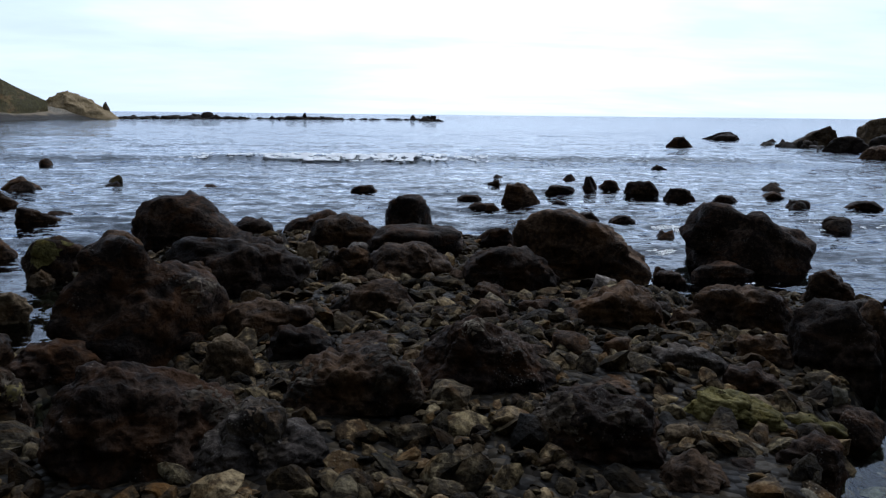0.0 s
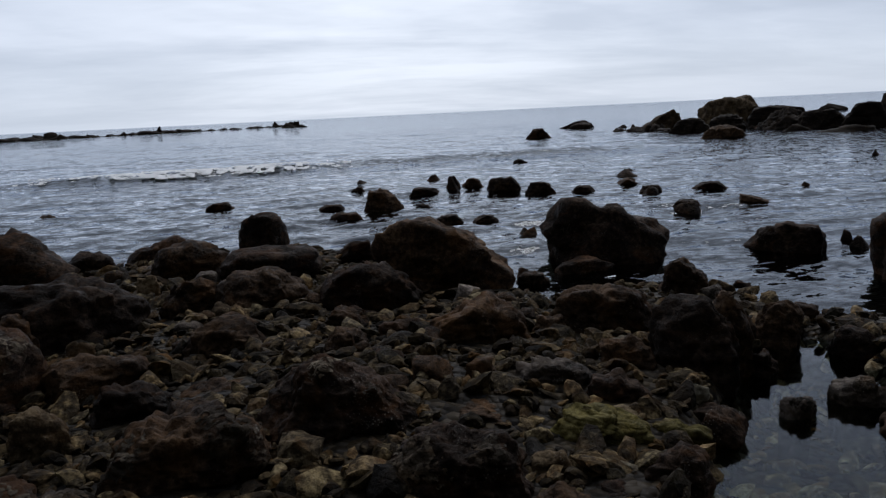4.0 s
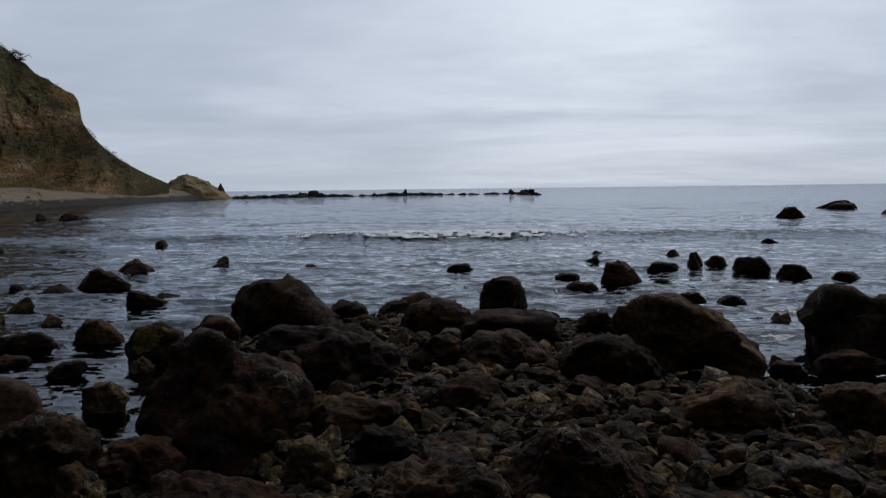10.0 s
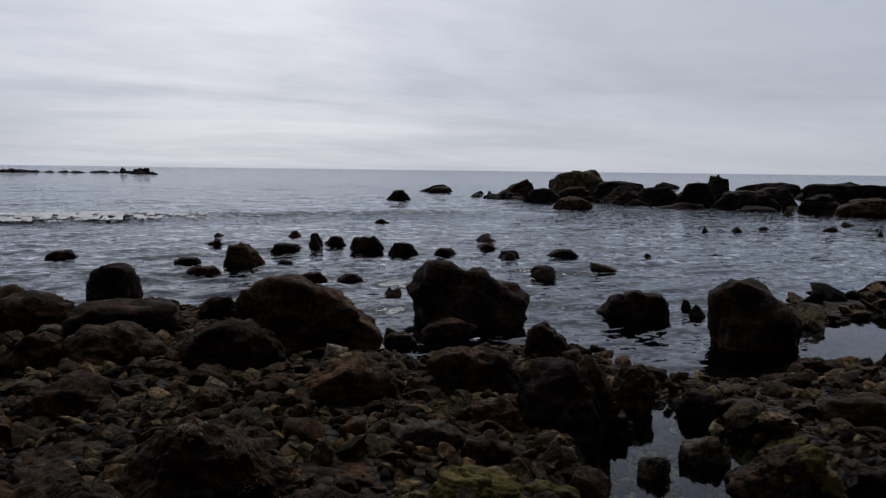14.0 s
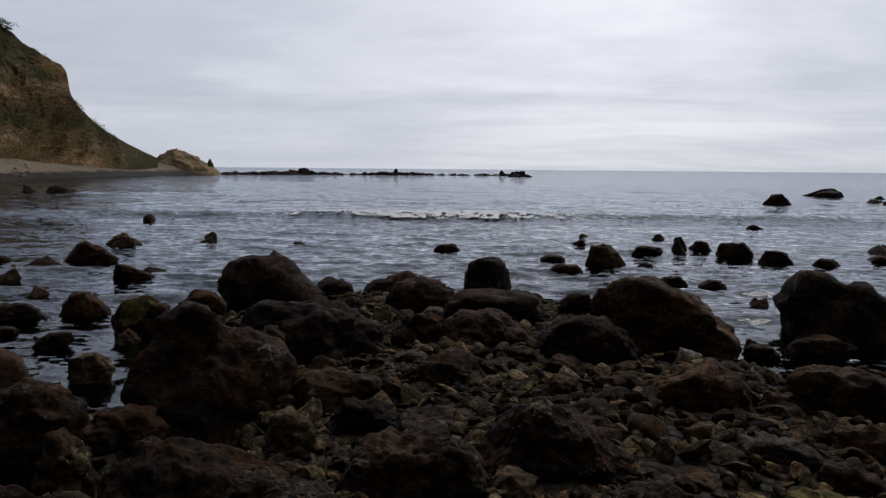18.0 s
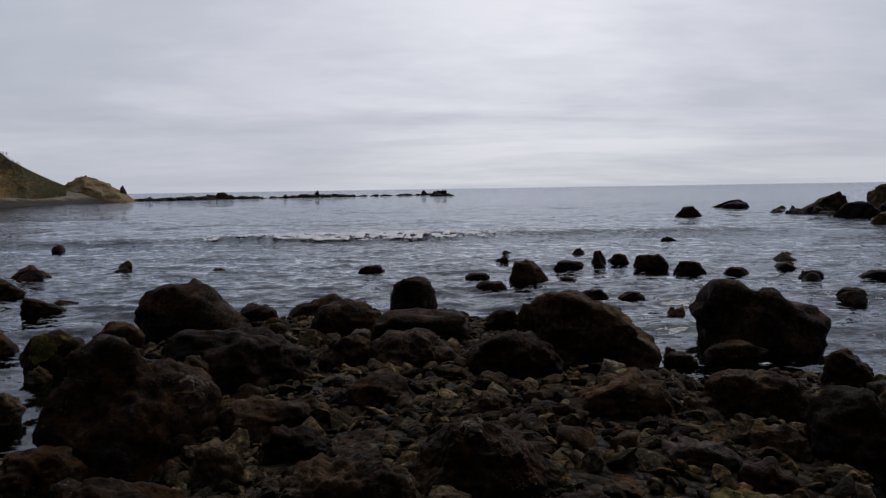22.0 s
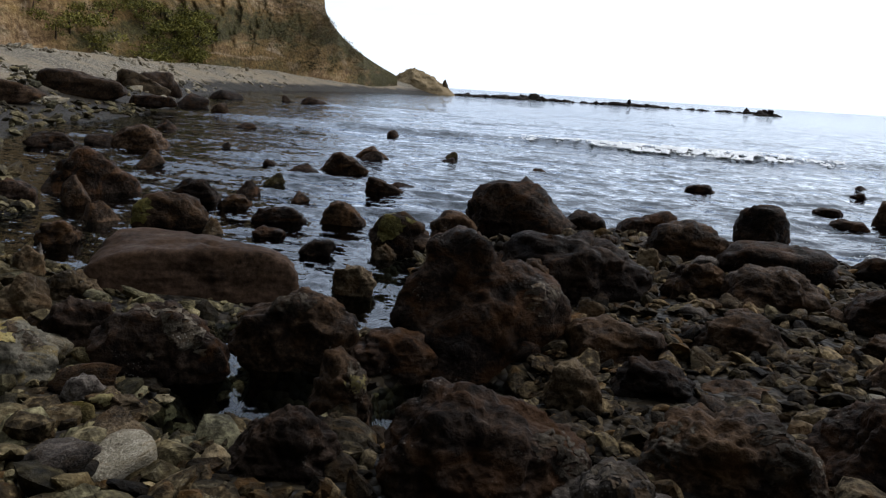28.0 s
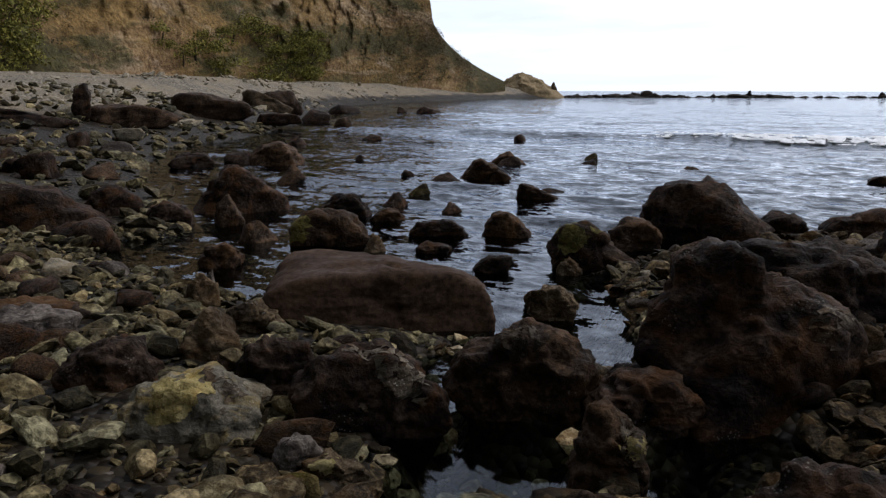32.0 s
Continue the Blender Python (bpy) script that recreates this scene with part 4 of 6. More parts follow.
faceted(-2.26, 4.14, 0.04, 0.61, 0.43, 0.20, 29, (((136, 0.16), (-145, 0.2), (-90, 0.17), (-30, 0.22), (55, 0.18), (88, 0.13)),), "DARK", "among cobbles on the spit", 5)
faceted(0.34, 5.60, 0.13, 0.36, 0.25, 0.18, -4, (((141, 0.12), (-144, 0.18), (-90, 0.16), (-44, 0.18), (27, 0.13), (69, 0.09)),), "BROWN", "among cobbles on the spit", 5)
faceted(-0.45, 5.24, 0.12, 0.56, 0.36, 0.23, 5, (((154, 0.23), (-144, 0.27), (-128, 0.25), (-90, 0.19), (-54, 0.25), (-14, 0.28), (48, 0.19), (91, 0.15)),), "BROWN", "among cobbles on the spit", 5)
faceted(1.70, 5.11, 0.08, 0.26, 0.18, 0.20, -18, (((159, 0.097), (-156, 0.135), (-90, 0.171), (-28, 0.139), (7, 0.11), (73, 0.11)),), "BROWN", "among cobbles on the spit", 4)
faceted(1.02, 4.21, 0.10, 0.25, 0.17, 0.21, -14, (((165, 0.1), (-151, 0.147), (-90, 0.173), (-24, 0.131), (18, 0.097), (102, 0.118)),), "BROWN", "among cobbles on the spit", 4)
faceted(-0.88, 6.58, 0.14, 0.49, 0.34, 0.28, 8, (((145, 0.15), (-142, 0.24), (-90, 0.22), (-28, 0.23), (24, 0.22), (101, 0.15)),), "BROWN", "among cobbles on the spit", 5)
faceted(-1.33, 7.25, 0.12, 0.22, 0.13, 0.22, 10, (((169, 0.093), (-160, 0.117), (-90, 0.184), (-21, 0.121), (10, 0.096), (96, 0.137)),), "TAN", "among cobbles on the spit", 4)
faceted(-0.42, 4.47, 0.10, 0.49, 0.29, 0.12, 5, (((152, 0.19), (-117, 0.17), (-90, 0.12), (-60, 0.18), (-32, 0.22), (63, 0.11), (92, 0.07)),), "BROWN", "among cobbles on the spit", 5)
faceted(0.69, 5.30, 0.10, 0.40, 0.24, 0.15, -7, (((148, 0.13), (-124, 0.18), (-90, 0.14), (-44, 0.18), (25, 0.16), (94, 0.09)),), "DARK", "among cobbles on the spit", 5)
faceted(5.49, 6.04, 0.00, 0.91, 0.82, 0.60, -43, (((176, 0.42), (-170, 0.42), (-150, 0.42), (-90, 0.41), (-37, 0.41), (4, 0.37), (40, 0.3), (58, 0.3), (92, 0.39), (125, 0.45)),), "DARK", "beside the tidal pool", 4)
faceted(5.25, 7.73, 0.00, 0.82, 0.58, 0.27, -34, (((136, 0.22), (-125, 0.31), (-90, 0.21), (-57, 0.3), (2, 0.39), (33, 0.34), (83, 0.18), (105, 0.16)),), "DARK", "beside the tidal pool", 4)
faceted(3.32, 6.30, 0.00, 0.43, 0.34, 0.28, -28, (((154, 0.17), (-148, 0.22), (-90, 0.22), (-42, 0.24), (27, 0.14), (42, 0.12), (96, 0.18)),), "BROWN", "in the shallow water", 5)
faceted(3.19, 4.77, 0.02, 0.34, 0.24, 0.27, -34, (((160, 0.13), (-151, 0.19), (-90, 0.21), (-22, 0.16), (-4, 0.15), (60, 0.18), (103, 0.16)),), "BROWN", "beside the tidal pool", 5)
faceted(3.63, 5.10, 0.02, 0.33, 0.23, 0.13, -36, (((133, 0.1), (-148, 0.15), (-90, 0.13), (-35, 0.14), (33, 0.12), (78, 0.07)),), "BROWN", "beside the tidal pool", 4)
faceted(5.12, 4.97, 0.00, 0.38, 0.26, 0.14, -47, (((148, 0.12), (-144, 0.15), (-90, 0.13), (-40, 0.15), (-2, 0.15), (51, 0.1), (99, 0.08)),), "DARK", "beside the tidal pool", 5)
faceted(5.35, 4.73, 0.00, 0.43, 0.26, 0.13, -49, (((126, 0.08), (-147, 0.17), (-140, 0.16), (-90, 0.13), (-25, 0.13), (30, 0.15), (100, 0.06)),), "OLIVE", "beside the tidal pool", 5)
faceted(4.26, 3.73, 0.03, 0.82, 0.49, 0.23, -50, (((158, 0.29), (-153, 0.35), (-104, 0.23), (-90, 0.19), (-51, 0.25), (-10, 0.29), (47, 0.24), (89, 0.15), (104, 0.15)),), "TAN", "beside the tidal pool", 5)
grown(faceted(3.09, 3.21, 0.00, 0.61, 0.43, 0.25, -45, (((129, 0.13), (-166, 0.3), (-122, 0.26), (-90, 0.2), (-37, 0.23), (23, 0.22), (45, 0.19), (107, 0.13), (123, 0.11)),), "DARK", "beside the tidal pool", 6), ("algae", 0.1, -0.2, 0.9, 0.2))
faceted(3.50, 2.97, 0.00, 0.48, 0.34, 0.18, -51, (((159, 0.16), (-131, 0.2), (-90, 0.16), (-42, 0.17), (-7, 0.17), (59, 0.11), (102, 0.11)),), "DARK", "beside the tidal pool", 5)
grown(faceted(2.99, 3.74, -0.03, 0.29, 0.17, 0.17, -39, (((169, 0.13), (-149, 0.147), (-90, 0.149), (-27, 0.133), (3, 0.132), (51, 0.13), (103, 0.088)),), "GREY", "beside the tidal pool", 5), ("barnacle", 0, -0.2, 0.95, 0.08))
grown(faceted(2.58, 3.67, -0.05, 0.18, 0.15, 0.17, -35, (((163, 0.08), (-161, 0.1), (-90, 0.15), (-18, 0.091), (-9, 0.082), (16, 0.09), (104, 0.09)),), "GREY", "beside the tidal pool", 4), ("barnacle", 0, -0.2, 0.95, 0.06))
faceted(2.75, 4.24, 0.00, 0.17, 0.13, 0.14, -33, (((168, 0.078), (-162, 0.088), (-90, 0.134), (-15, 0.077), (35, 0.068), (93, 0.089)),), "DARK", "beside the tidal pool", 4)
faceted(2.12, 3.86, 0.05, 0.12, 0.07, 0.09, -29, (((153, 0.046), (-160, 0.07), (-90, 0.106), (-14, 0.06), (12, 0.064), (87, 0.059)),), "PALE", "among cobbles on the spit", 4)
faceted(2.78, 2.96, -0.04, 0.31, 0.19, 0.08, -44, (((131, 0.08), (-138, 0.13), (-90, 0.1), (-42, 0.12), (59, 0.05), (76, 0.03)),), "TAN", "beside the tidal pool", 5)
faceted(2.70, 2.67, -0.05, 0.20, 0.14, 0.08, -47, (((160, 0.067), (-140, 0.103), (-90, 0.098), (-21, 0.077), (45, 0.06), (112, 0.036)),), "GREY", "beside the tidal pool", 4)
faceted(3.49, 4.42, 0.01, 0.32, 0.22, 0.16, -39, (((150, 0.11), (-148, 0.15), (-90, 0.15), (-28, 0.14), (22, 0.13), (83, 0.1)),), "DARK", "beside the tidal pool", 4)
grown(faceted(3.48, 3.65, 0.01, 0.38, 0.23, 0.11, -44, (((135, 0.06), (-111, 0.14), (-90, 0.12), (-28, 0.13), (41, 0.14), (110, 0.03)),), "OLIVE", "beside the tidal pool", 5), ("algae", 0, -0.3, 0.9, 0.12))
faceted(2.99, 2.43, 0.02, 0.31, 0.22, 0.18, -53, (((167, 0.11), (-149, 0.15), (-148, 0.15), (-90, 0.16), (-17, 0.1), (-17, 0.1), (43, 0.09), (119, 0.09)),), "DARK", "beside the tidal pool", 5)
grown(faceted(1.44, 2.75, 0.02, 0.15, 0.12, 0.12, -27, (((148, 0.057), (-160, 0.084), (-90, 0.119), (-28, 0.096), (17, 0.062), (57, 0.051)),), "PALE", "beside the tidal pool", 4), ("algae", -0.7, -0.4, 0.2, 0.08))
faceted(2.15, 3.74, 0.02, 0.31, 0.22, 0.05, -30, (((133, 0.08), (-119, 0.12), (-90, 0.08), (-45, 0.12), (67, 0.05), (92, 0.03)),), "DARK", "beside the tidal pool", 4)
faceted(-4.26, 4.82, 0.02, 1.46, 0.73, 0.36, 37, (((155, 0.69), (-156, 0.65), (-121, 0.43), (-90, 0.26), (-73, 0.38), (-2, 0.76), (28, 0.68), (71, 0.35), (85, 0.24), (92, 0.23), (111, 0.39)),), "RUST", "on the cobbled shore", 5)
grown(faceted(-2.78, 4.03, 0.02, 0.67, 0.50, 0.41, 25, (((147, 0.29), (-152, 0.33), (-148, 0.33), (-90, 0.3), (-28, 0.3), (15, 0.33), (43, 0.28), (72, 0.26), (116, 0.23), (121, 0.23)),), "BROWN", "on the cobbled shore", 5), ("barnacle", 0, -0.4, 0.9, 0.12))
grown(faceted(-2.16, 3.49, 0.01, 0.31, 0.25, 0.34, 18, (((164, 0.17), (-174, 0.17), (-154, 0.2), (-90, 0.25), (-28, 0.18), (-1, 0.14), (19, 0.15), (57, 0.17), (105, 0.22)),), "BROWN", "on the cobbled shore", 5), ("barnacle", 0.3, -0.6, 0.6, 0.1), ("lichen", 0.2, -0.8, 0.4, 0.05))
faceted(-2.26, 4.43, 0.03, 0.53, 0.32, 0.16, 15, (((141, 0.2), (-138, 0.21), (-90, 0.14), (-36, 0.19), (39, 0.2), (86, 0.1), (100, 0.1)),), "DARK", "on the cobbled shore", 5)
grown(faceted(-3.29, 3.47, 0.03, 0.64, 0.45, 0.34, 38, (((148, 0.32), (-175, 0.32), (-146, 0.29), (-90, 0.25), (-41, 0.31), (2, 0.34), (49, 0.23), (54, 0.22), (92, 0.22), (107, 0.24)),), "DARK", "on the cobbled shore", 5), ("barnacle", 0, -0.4, 0.9, 0.2), ("barnacle", 0.5, -0.5, 0.6, 0.1))
faceted(-3.82, 3.40, 0.04, 0.35, 0.24, 0.32, 45, (((158, 0.16), (-167, 0.15), (-163, 0.16), (-90, 0.24), (-17, 0.17), (11, 0.18), (64, 0.21), (101, 0.19)),), "DARK", "on the cobbled shore", 5)
grown(faceted(-3.88, 2.89, 0.05, 0.64, 0.45, 0.26, 52, (((148, 0.22), (-172, 0.29), (-128, 0.25), (-90, 0.21), (-39, 0.31), (-11, 0.32), (29, 0.29), (67, 0.2), (98, 0.15), (119, 0.16)),), "YELLOW", "on the cobbled shore", 5), ("lichen", -0.45, -0.6, 0.7, 0.16), ("lichen", -0.2, -0.7, 0.3, 0.09), ("barnacle", 0.4, -0.2, 0.8, 0.12))
faceted(-4.41, 3.49, 0.06, 0.37, 0.22, 0.32, 50, (((149, 0.1), (-154, 0.19), (-90, 0.24), (-33, 0.22), (2, 0.17), (48, 0.18), (122, 0.16)),), "TAN", "on the cobbled shore", 5)
grown(faceted(-4.57, 4.04, 0.05, 0.40, 0.28, 0.22, 46, (((162, 0.17), (-151, 0.18), (-90, 0.18), (-36, 0.2), (44, 0.11), (50, 0.1), (98, 0.14)),), "TAN", "on the cobbled shore", 5), ("barnacle", 0, -0.4, 0.9, 0.1))
faceted(-4.51, 2.98, 0.07, 0.57, 0.40, 0.30, 57, (((133, 0.15), (-163, 0.22), (-148, 0.22), (-90, 0.23), (-31, 0.25), (33, 0.2), (48, 0.19), (112, 0.15)),), "DARK", "on the cobbled shore", 5)
faceted(-5.75, 3.31, 0.07, 0.70, 0.49, 0.13, 62, (((121, 0.14), (-140, 0.19), (-90, 0.13), (-58, 0.21), (-26, 0.26), (72, 0.11), (89, 0.09)),), "GREY", "on the cobbled shore", 5)
faceted(-9.07, 5.34, 0.04, 1.76, 0.88, 0.50, 60, (((132, 0.46), (-155, 0.55), (-137, 0.48), (-90, 0.35), (-69, 0.48), (-43, 0.66), (53, 0.3), (64, 0.24), (81, 0.27)),), "DARK", "on the cobbled shore", 4)
faceted(-9.22, 6.33, 0.02, 0.83, 0.58, 0.37, 56, (((149, 0.27), (-149, 0.3), (-90, 0.27), (-52, 0.34), (11, 0.32), (55, 0.24), (97, 0.23)),), "DARK", "on the cobbled shore", 4)
faceted(-8.63, 7.75, 0.00, 1.22, 0.92, 0.56, 47, (((148, 0.39), (-90, 0.39), (26, 0.49), (50, 0.3), (96, 0.36), (133, 0.35)),), "DARK", "in the shallow water", 4)
faceted(-12.63, 12.51, 0.00, 1.18, 0.94, 0.47, 44, (((152, 0.45), (-90, 0.33), (29, 0.45), (59, 0.32), (109, 0.25), (134, 0.32)),), "BROWN", "in the shallow water", 4)
faceted(-13.56, 11.15, 0.00, 0.99, 0.79, 0.30, 50, (((132, 0.25), (-130, 0.33), (-90, 0.23), (-47, 0.34), (51, 0.25), (97, 0.17)),), "DARK", "on the cobbled shore", 4)
grown(faceted(-6.21, 6.62, 0.00, 0.87, 0.61, 0.35, 41, (((143, 0.3), (-136, 0.35), (-90, 0.26), (-42, 0.36), (44, 0.28), (80, 0.2), (115, 0.25)),), "BROWN", "in the shallow water", 4), ("algae", -0.2, -0.8, 0.2, 0.15))
faceted(-7.13, 7.99, 0.00, 0.58, 0.47, 0.27, 39, (((162, 0.27), (-90, 0.21), (16, 0.29), (42, 0.24), (93, 0.17), (132, 0.19)),), "DARK", "in the shallow water", 4)
faceted(-6.52, 8.07, 0.00, 0.40, 0.32, 0.15, 36, (((154, 0.16), (-90, 0.14), (21, 0.18), (50, 0.12), (102, 0.08), (134, 0.11)),), "BROWN", "in the shallow water", 4)
faceted(-5.58, 7.68, 0.00, 0.58, 0.41, 0.13, 32, (((145, 0.23), (-90, 0.13), (31, 0.25), (54, 0.16), (93, 0.08), (136, 0.19)),), "DARK", "in the shallow water", 4)
faceted(-5.09, 6.85, 0.00, 0.35, 0.25, 0.09, 32, (((118, 0.08), (-141, 0.15), (-90, 0.11), (-49, 0.15), (30, 0.14), (80, 0.05)),), "DARK", "in the shallow water", 4)
faceted(-4.91, 8.01, 0.00, 0.47, 0.38, 0.25, 27, (((158, 0.2), (-90, 0.2), (22, 0.2), (45, 0.12), (105, 0.15), (149, 0.18)),), "BROWN", "in the shallow water", 4)
faceted(-3.28, 5.48, 0.00, 0.32, 0.26, 0.23, 23, (((162, 0.15), (-155, 0.17), (-90, 0.19), (-30, 0.17), (2, 0.16), (49, 0.14), (104, 0.13)),), "TAN", "on the cobbled shore", 5)
faceted(-7.57, 12.42, 0.00, 0.85, 0.60, 0.35, 29, (((142, 0.26), (-90, 0.26), (30, 0.32), (59, 0.15), (117, 0.24)),), "BROWN", "in the shallow water", 4)
faceted(-8.49, 15.12, 0.00, 0.76, 0.53, 0.25, 27, (((149, 0.3), (-90, 0.2), (38, 0.25), (57, 0.13), (119, 0.14)),), "BROWN", "in the shallow water", 4)
faceted(-5.69, 10.52, 0.00, 0.58, 0.40, 0.23, 24, (((162, 0.28), (-90, 0.19), (25, 0.24), (67, 0.07), (78, 0.1)),), "BROWN", "in the shallow water", 4)
faceted(-4.24, 6.44, 0.00, 0.36, 0.22, 0.14, 28, (((122, 0.07), (-142, 0.16), (-90, 0.13), (-27, 0.15), (9, 0.18), (95, 0.07)),), "DARK", "in the shallow water", 4)
faceted(-8.40, 6.41, 0.00, 0.54, 0.43, 0.26, 52, (((159, 0.2), (-90, 0.21), (12, 0.27), (56, 0.2), (95, 0.16), (158, 0.2)),), "DARK", "in the shallow water", 4)
faceted(-6.37, 5.38, 0.00, 0.42, 0.30, 0.19, 49, (((150, 0.15), (-145, 0.18), (-90, 0.16), (-28, 0.18), (53, 0.13), (99, 0.11)),), "BROWN", "on the cobbled shore", 4)
faceted(-3.66, 6.71, 0.00, 0.21, 0.16, 0.12, 22, (((165, 0.093), (-154, 0.107), (-90, 0.124), (-22, 0.098), (45, 0.063), (92, 0.08)),), "TAN", "in the shallow water", 4)
faceted(-3.23, 2.93, 0.05, 0.21, 0.15, 0.14, 43, (((153, 0.086), (-156, 0.106), (-90, 0.131), (-21, 0.108), (40, 0.085), (100, 0.08)),), "GREY", "on the cobbled shore", 4)
faceted(-3.70, 2.43, 0.06, 0.21, 0.17, 0.06, 58, (((138, 0.06), (-151, 0.083), (-90, 0.085), (-66, 0.101), (-33, 0.106), (39, 0.052), (89, 0.037)),), "GREY", "on the cobbled shore", 4)
faceted(-5.27, 4.22, 0.05, 0.25, 0.15, 0.30, 50, (((164, 0.087), (-160, 0.137), (-90, 0.227), (-23, 0.152), (2, 0.115), (41, 0.134), (135, 0.127)),), "TAN", "on the cobbled shore", 4)
faceted(-7.46, 4.27, 0.05, 0.42, 0.29, 0.17, 61, (((149, 0.12), (-152, 0.14), (-90, 0.15), (-36, 0.17), (28, 0.12), (91, 0.11)),), "OLIVE", "on the cobbled shore", 4)
faceted(-2.01, 2.79, 0.03, 0.49, 0.37, 0.33, 37, (((134, 0.16), (-179, 0.26), (-144, 0.26), (-144, 0.26), (-90, 0.25), (-34, 0.26), (16, 0.22), (48, 0.21), (105, 0.19)),), "DARK", "on the cobbled shore", 6)
faceted(-4.49, 1.86, 0.06, 0.76, 0.53, 0.29, 68, (((171, 0.3), (-140, 0.27), (-90, 0.22), (-58, 0.29), (5, 0.33), (78, 0.18), (95, 0.18)),), "DARK", "on the cobbled shore", 5)
faceted(-3.51, 2.01, 0.06, 0.27, 0.19, 0.21, 61, (((174, 0.117), (-156, 0.133), (-90, 0.176), (-39, 0.168), (2, 0.126), (46, 0.113), (97, 0.132)),), "DARK", "on the cobbled shore", 4)
faceted(-6.27, 1.84, 0.07, 0.68, 0.48, 0.40, 74, (((151, 0.19), (-154, 0.24), (-90, 0.29), (-41, 0.31), (29, 0.16), (54, 0.17)),), "GREY", "on the cobbled shore", 5)
faceted(-6.98, 2.92, 0.07, 0.68, 0.48, 0.29, 68, (((156, 0.24), (-147, 0.25), (-90, 0.23), (-32, 0.27), (39, 0.23), (87, 0.18)),), "DARK", "on the cobbled shore", 4)
faceted(-5.99, 3.43, 0.06, 0.82, 0.41, 0.14, 61, (((111, 0.15), (-132, 0.24), (-90, 0.14), (-60, 0.23), (59, 0.17), (85, 0.08)),), "BROWN", "on the cobbled shore", 5)
faceted(-6.63, 2.61, 0.06, 0.68, 0.47, 0.10, 69, (((118, 0.12), (-128, 0.18), (-90, 0.11), (-69, 0.16), (61, 0.09), (87, 0.06)),), "TAN", "on the cobbled shore", 4)
faceted(-3.98, 1.53, 0.05, 0.35, 0.25, 0.09, 69, (((145, 0.1), (-140, 0.13), (-90, 0.11), (-37, 0.15), (46, 0.07), (84, 0.05)),), "BROWN", "on the cobbled shore", 5)
faceted(-3.04, 2.99, 0.05, 0.23, 0.16, 0.07, 46, (((163, 0.104), (-143, 0.106), (-90, 0.091), (-43, 0.111), (48, 0.052), (87, 0.038)),), "TAN", "on the cobbled shore", 4)
grown(faceted(-3.10, 2.96, 0.04, 0.30, 0.21, 0.09, 48, (((157, 0.103), (-131, 0.129), (-90, 0.107), (-48, 0.131), (48, 0.055), (99, 0.058)),), "TAN", "on the cobbled shore", 5), ("lichen", -0.2, -0.7, 0.6, 0.05))
faceted(-23.44, 15.27, 0.75, 0.55, 0.44, 0.97, 57, (((173, 0.22), (-162, 0.32), (-90, 0.63), (-13, 0.32), (-4, 0.28), (13, 0.37), (82, 0.63), (133, 0.45)),), "DARK", "standing upright among beach slabs", 4)
faceted(-22.73, 13.00, 0.60, 2.64, 1.32, 0.51, 60, (((144, 1.08), (-138, 0.71), (-90, 0.36), (-75, 0.52), (79, 0.12), (79, 0.12)),), "DARK", "leaning among cobbles on the beach", 4)
faceted(-22.92, 16.75, 0.50, 2.99, 1.79, 0.54, 54, (((153, 1.24), (-119, 0.74), (-116, 0.69), (-90, 0.38), (-67, 0.67), (64, 0.55), (78, 0.34), (92, 0.35)),), "BROWN", "lying flat on the beach stones", 4)
faceted(-25.72, 22.46, 0.50, 3.34, 2.00, 0.94, 49, (((169, 1.56), (-117, 0.97), (-90, 0.62), (-62, 0.98), (39, 1.14), (81, 0.41), (88, 0.55)),), "BROWN", "tilted on the beach stones", 4)
faceted(-31.23, 31.16, 0.45, 2.72, 1.90, 1.10, 45, (((172, 1.3), (-125, 1.01), (-90, 0.71), (-56, 1.02), (65, 0.31), (66, 0.31), (122, 1.05)),), "TAN", "heaped at the edge of the bay", 4)
faceted(-22.59, 23.04, 0.35, 1.87, 0.93, 0.24, 45, (((141, 0.63), (-95, 0.24), (-90, 0.2), (-82, 0.27), (44, 0.58), (90, 0.16)),), "DARK", "heaped at the edge of the bay", 4)
faceted(-18.46, 13.28, 0.40, 0.87, 0.26, 0.14, 54, (((145, 0.34), (-126, 0.24), (-90, 0.13), (-50, 0.26), (33, 0.37), (91, 0.08)),), "PALE", "lying flat on the beach stones", 4)
faceted(2.83, 7.46, 0.00, 0.68, 0.41, 0.12, -21, (((134, 0.16), (-109, 0.17), (-90, 0.12), (-45, 0.2), (75, 0.09), (99, 0.07)),), "DARK", "in the shallow water", 4)
faceted(2.18, 7.12, 0.00, 0.37, 0.26, 0.10, -17, (((145, 0.11), (-123, 0.14), (-90, 0.11), (-45, 0.14), (46, 0.1), (90, 0.06)),), "DARK", "in the shallow water", 4)
faceted(3.88, 6.30, 0.00, 0.20, 0.14, 0.04, -32, (((131, 0.052), (-142, 0.09), (-90, 0.075), (-40, 0.09), (39, 0.064), (86, 0.023)),), "DARK", "in the shallow water", 4)
faceted(3.99, 4.61, 0.01, 0.30, 0.18, 0.10, -41, (((146, 0.09), (-135, 0.13), (-90, 0.11), (-31, 0.12), (30, 0.11), (102, 0.05)),), "BROWN", "beside the tidal pool", 4)
faceted(3.79, 4.12, 0.00, 0.40, 0.24, 0.02, -43, (((122, 0.05), (-95, 0.07), (-90, 0.06), (-62, 0.1), (70, 0.04), (90, 0.02)),), "OLIVE", "beside the tidal pool", 4)
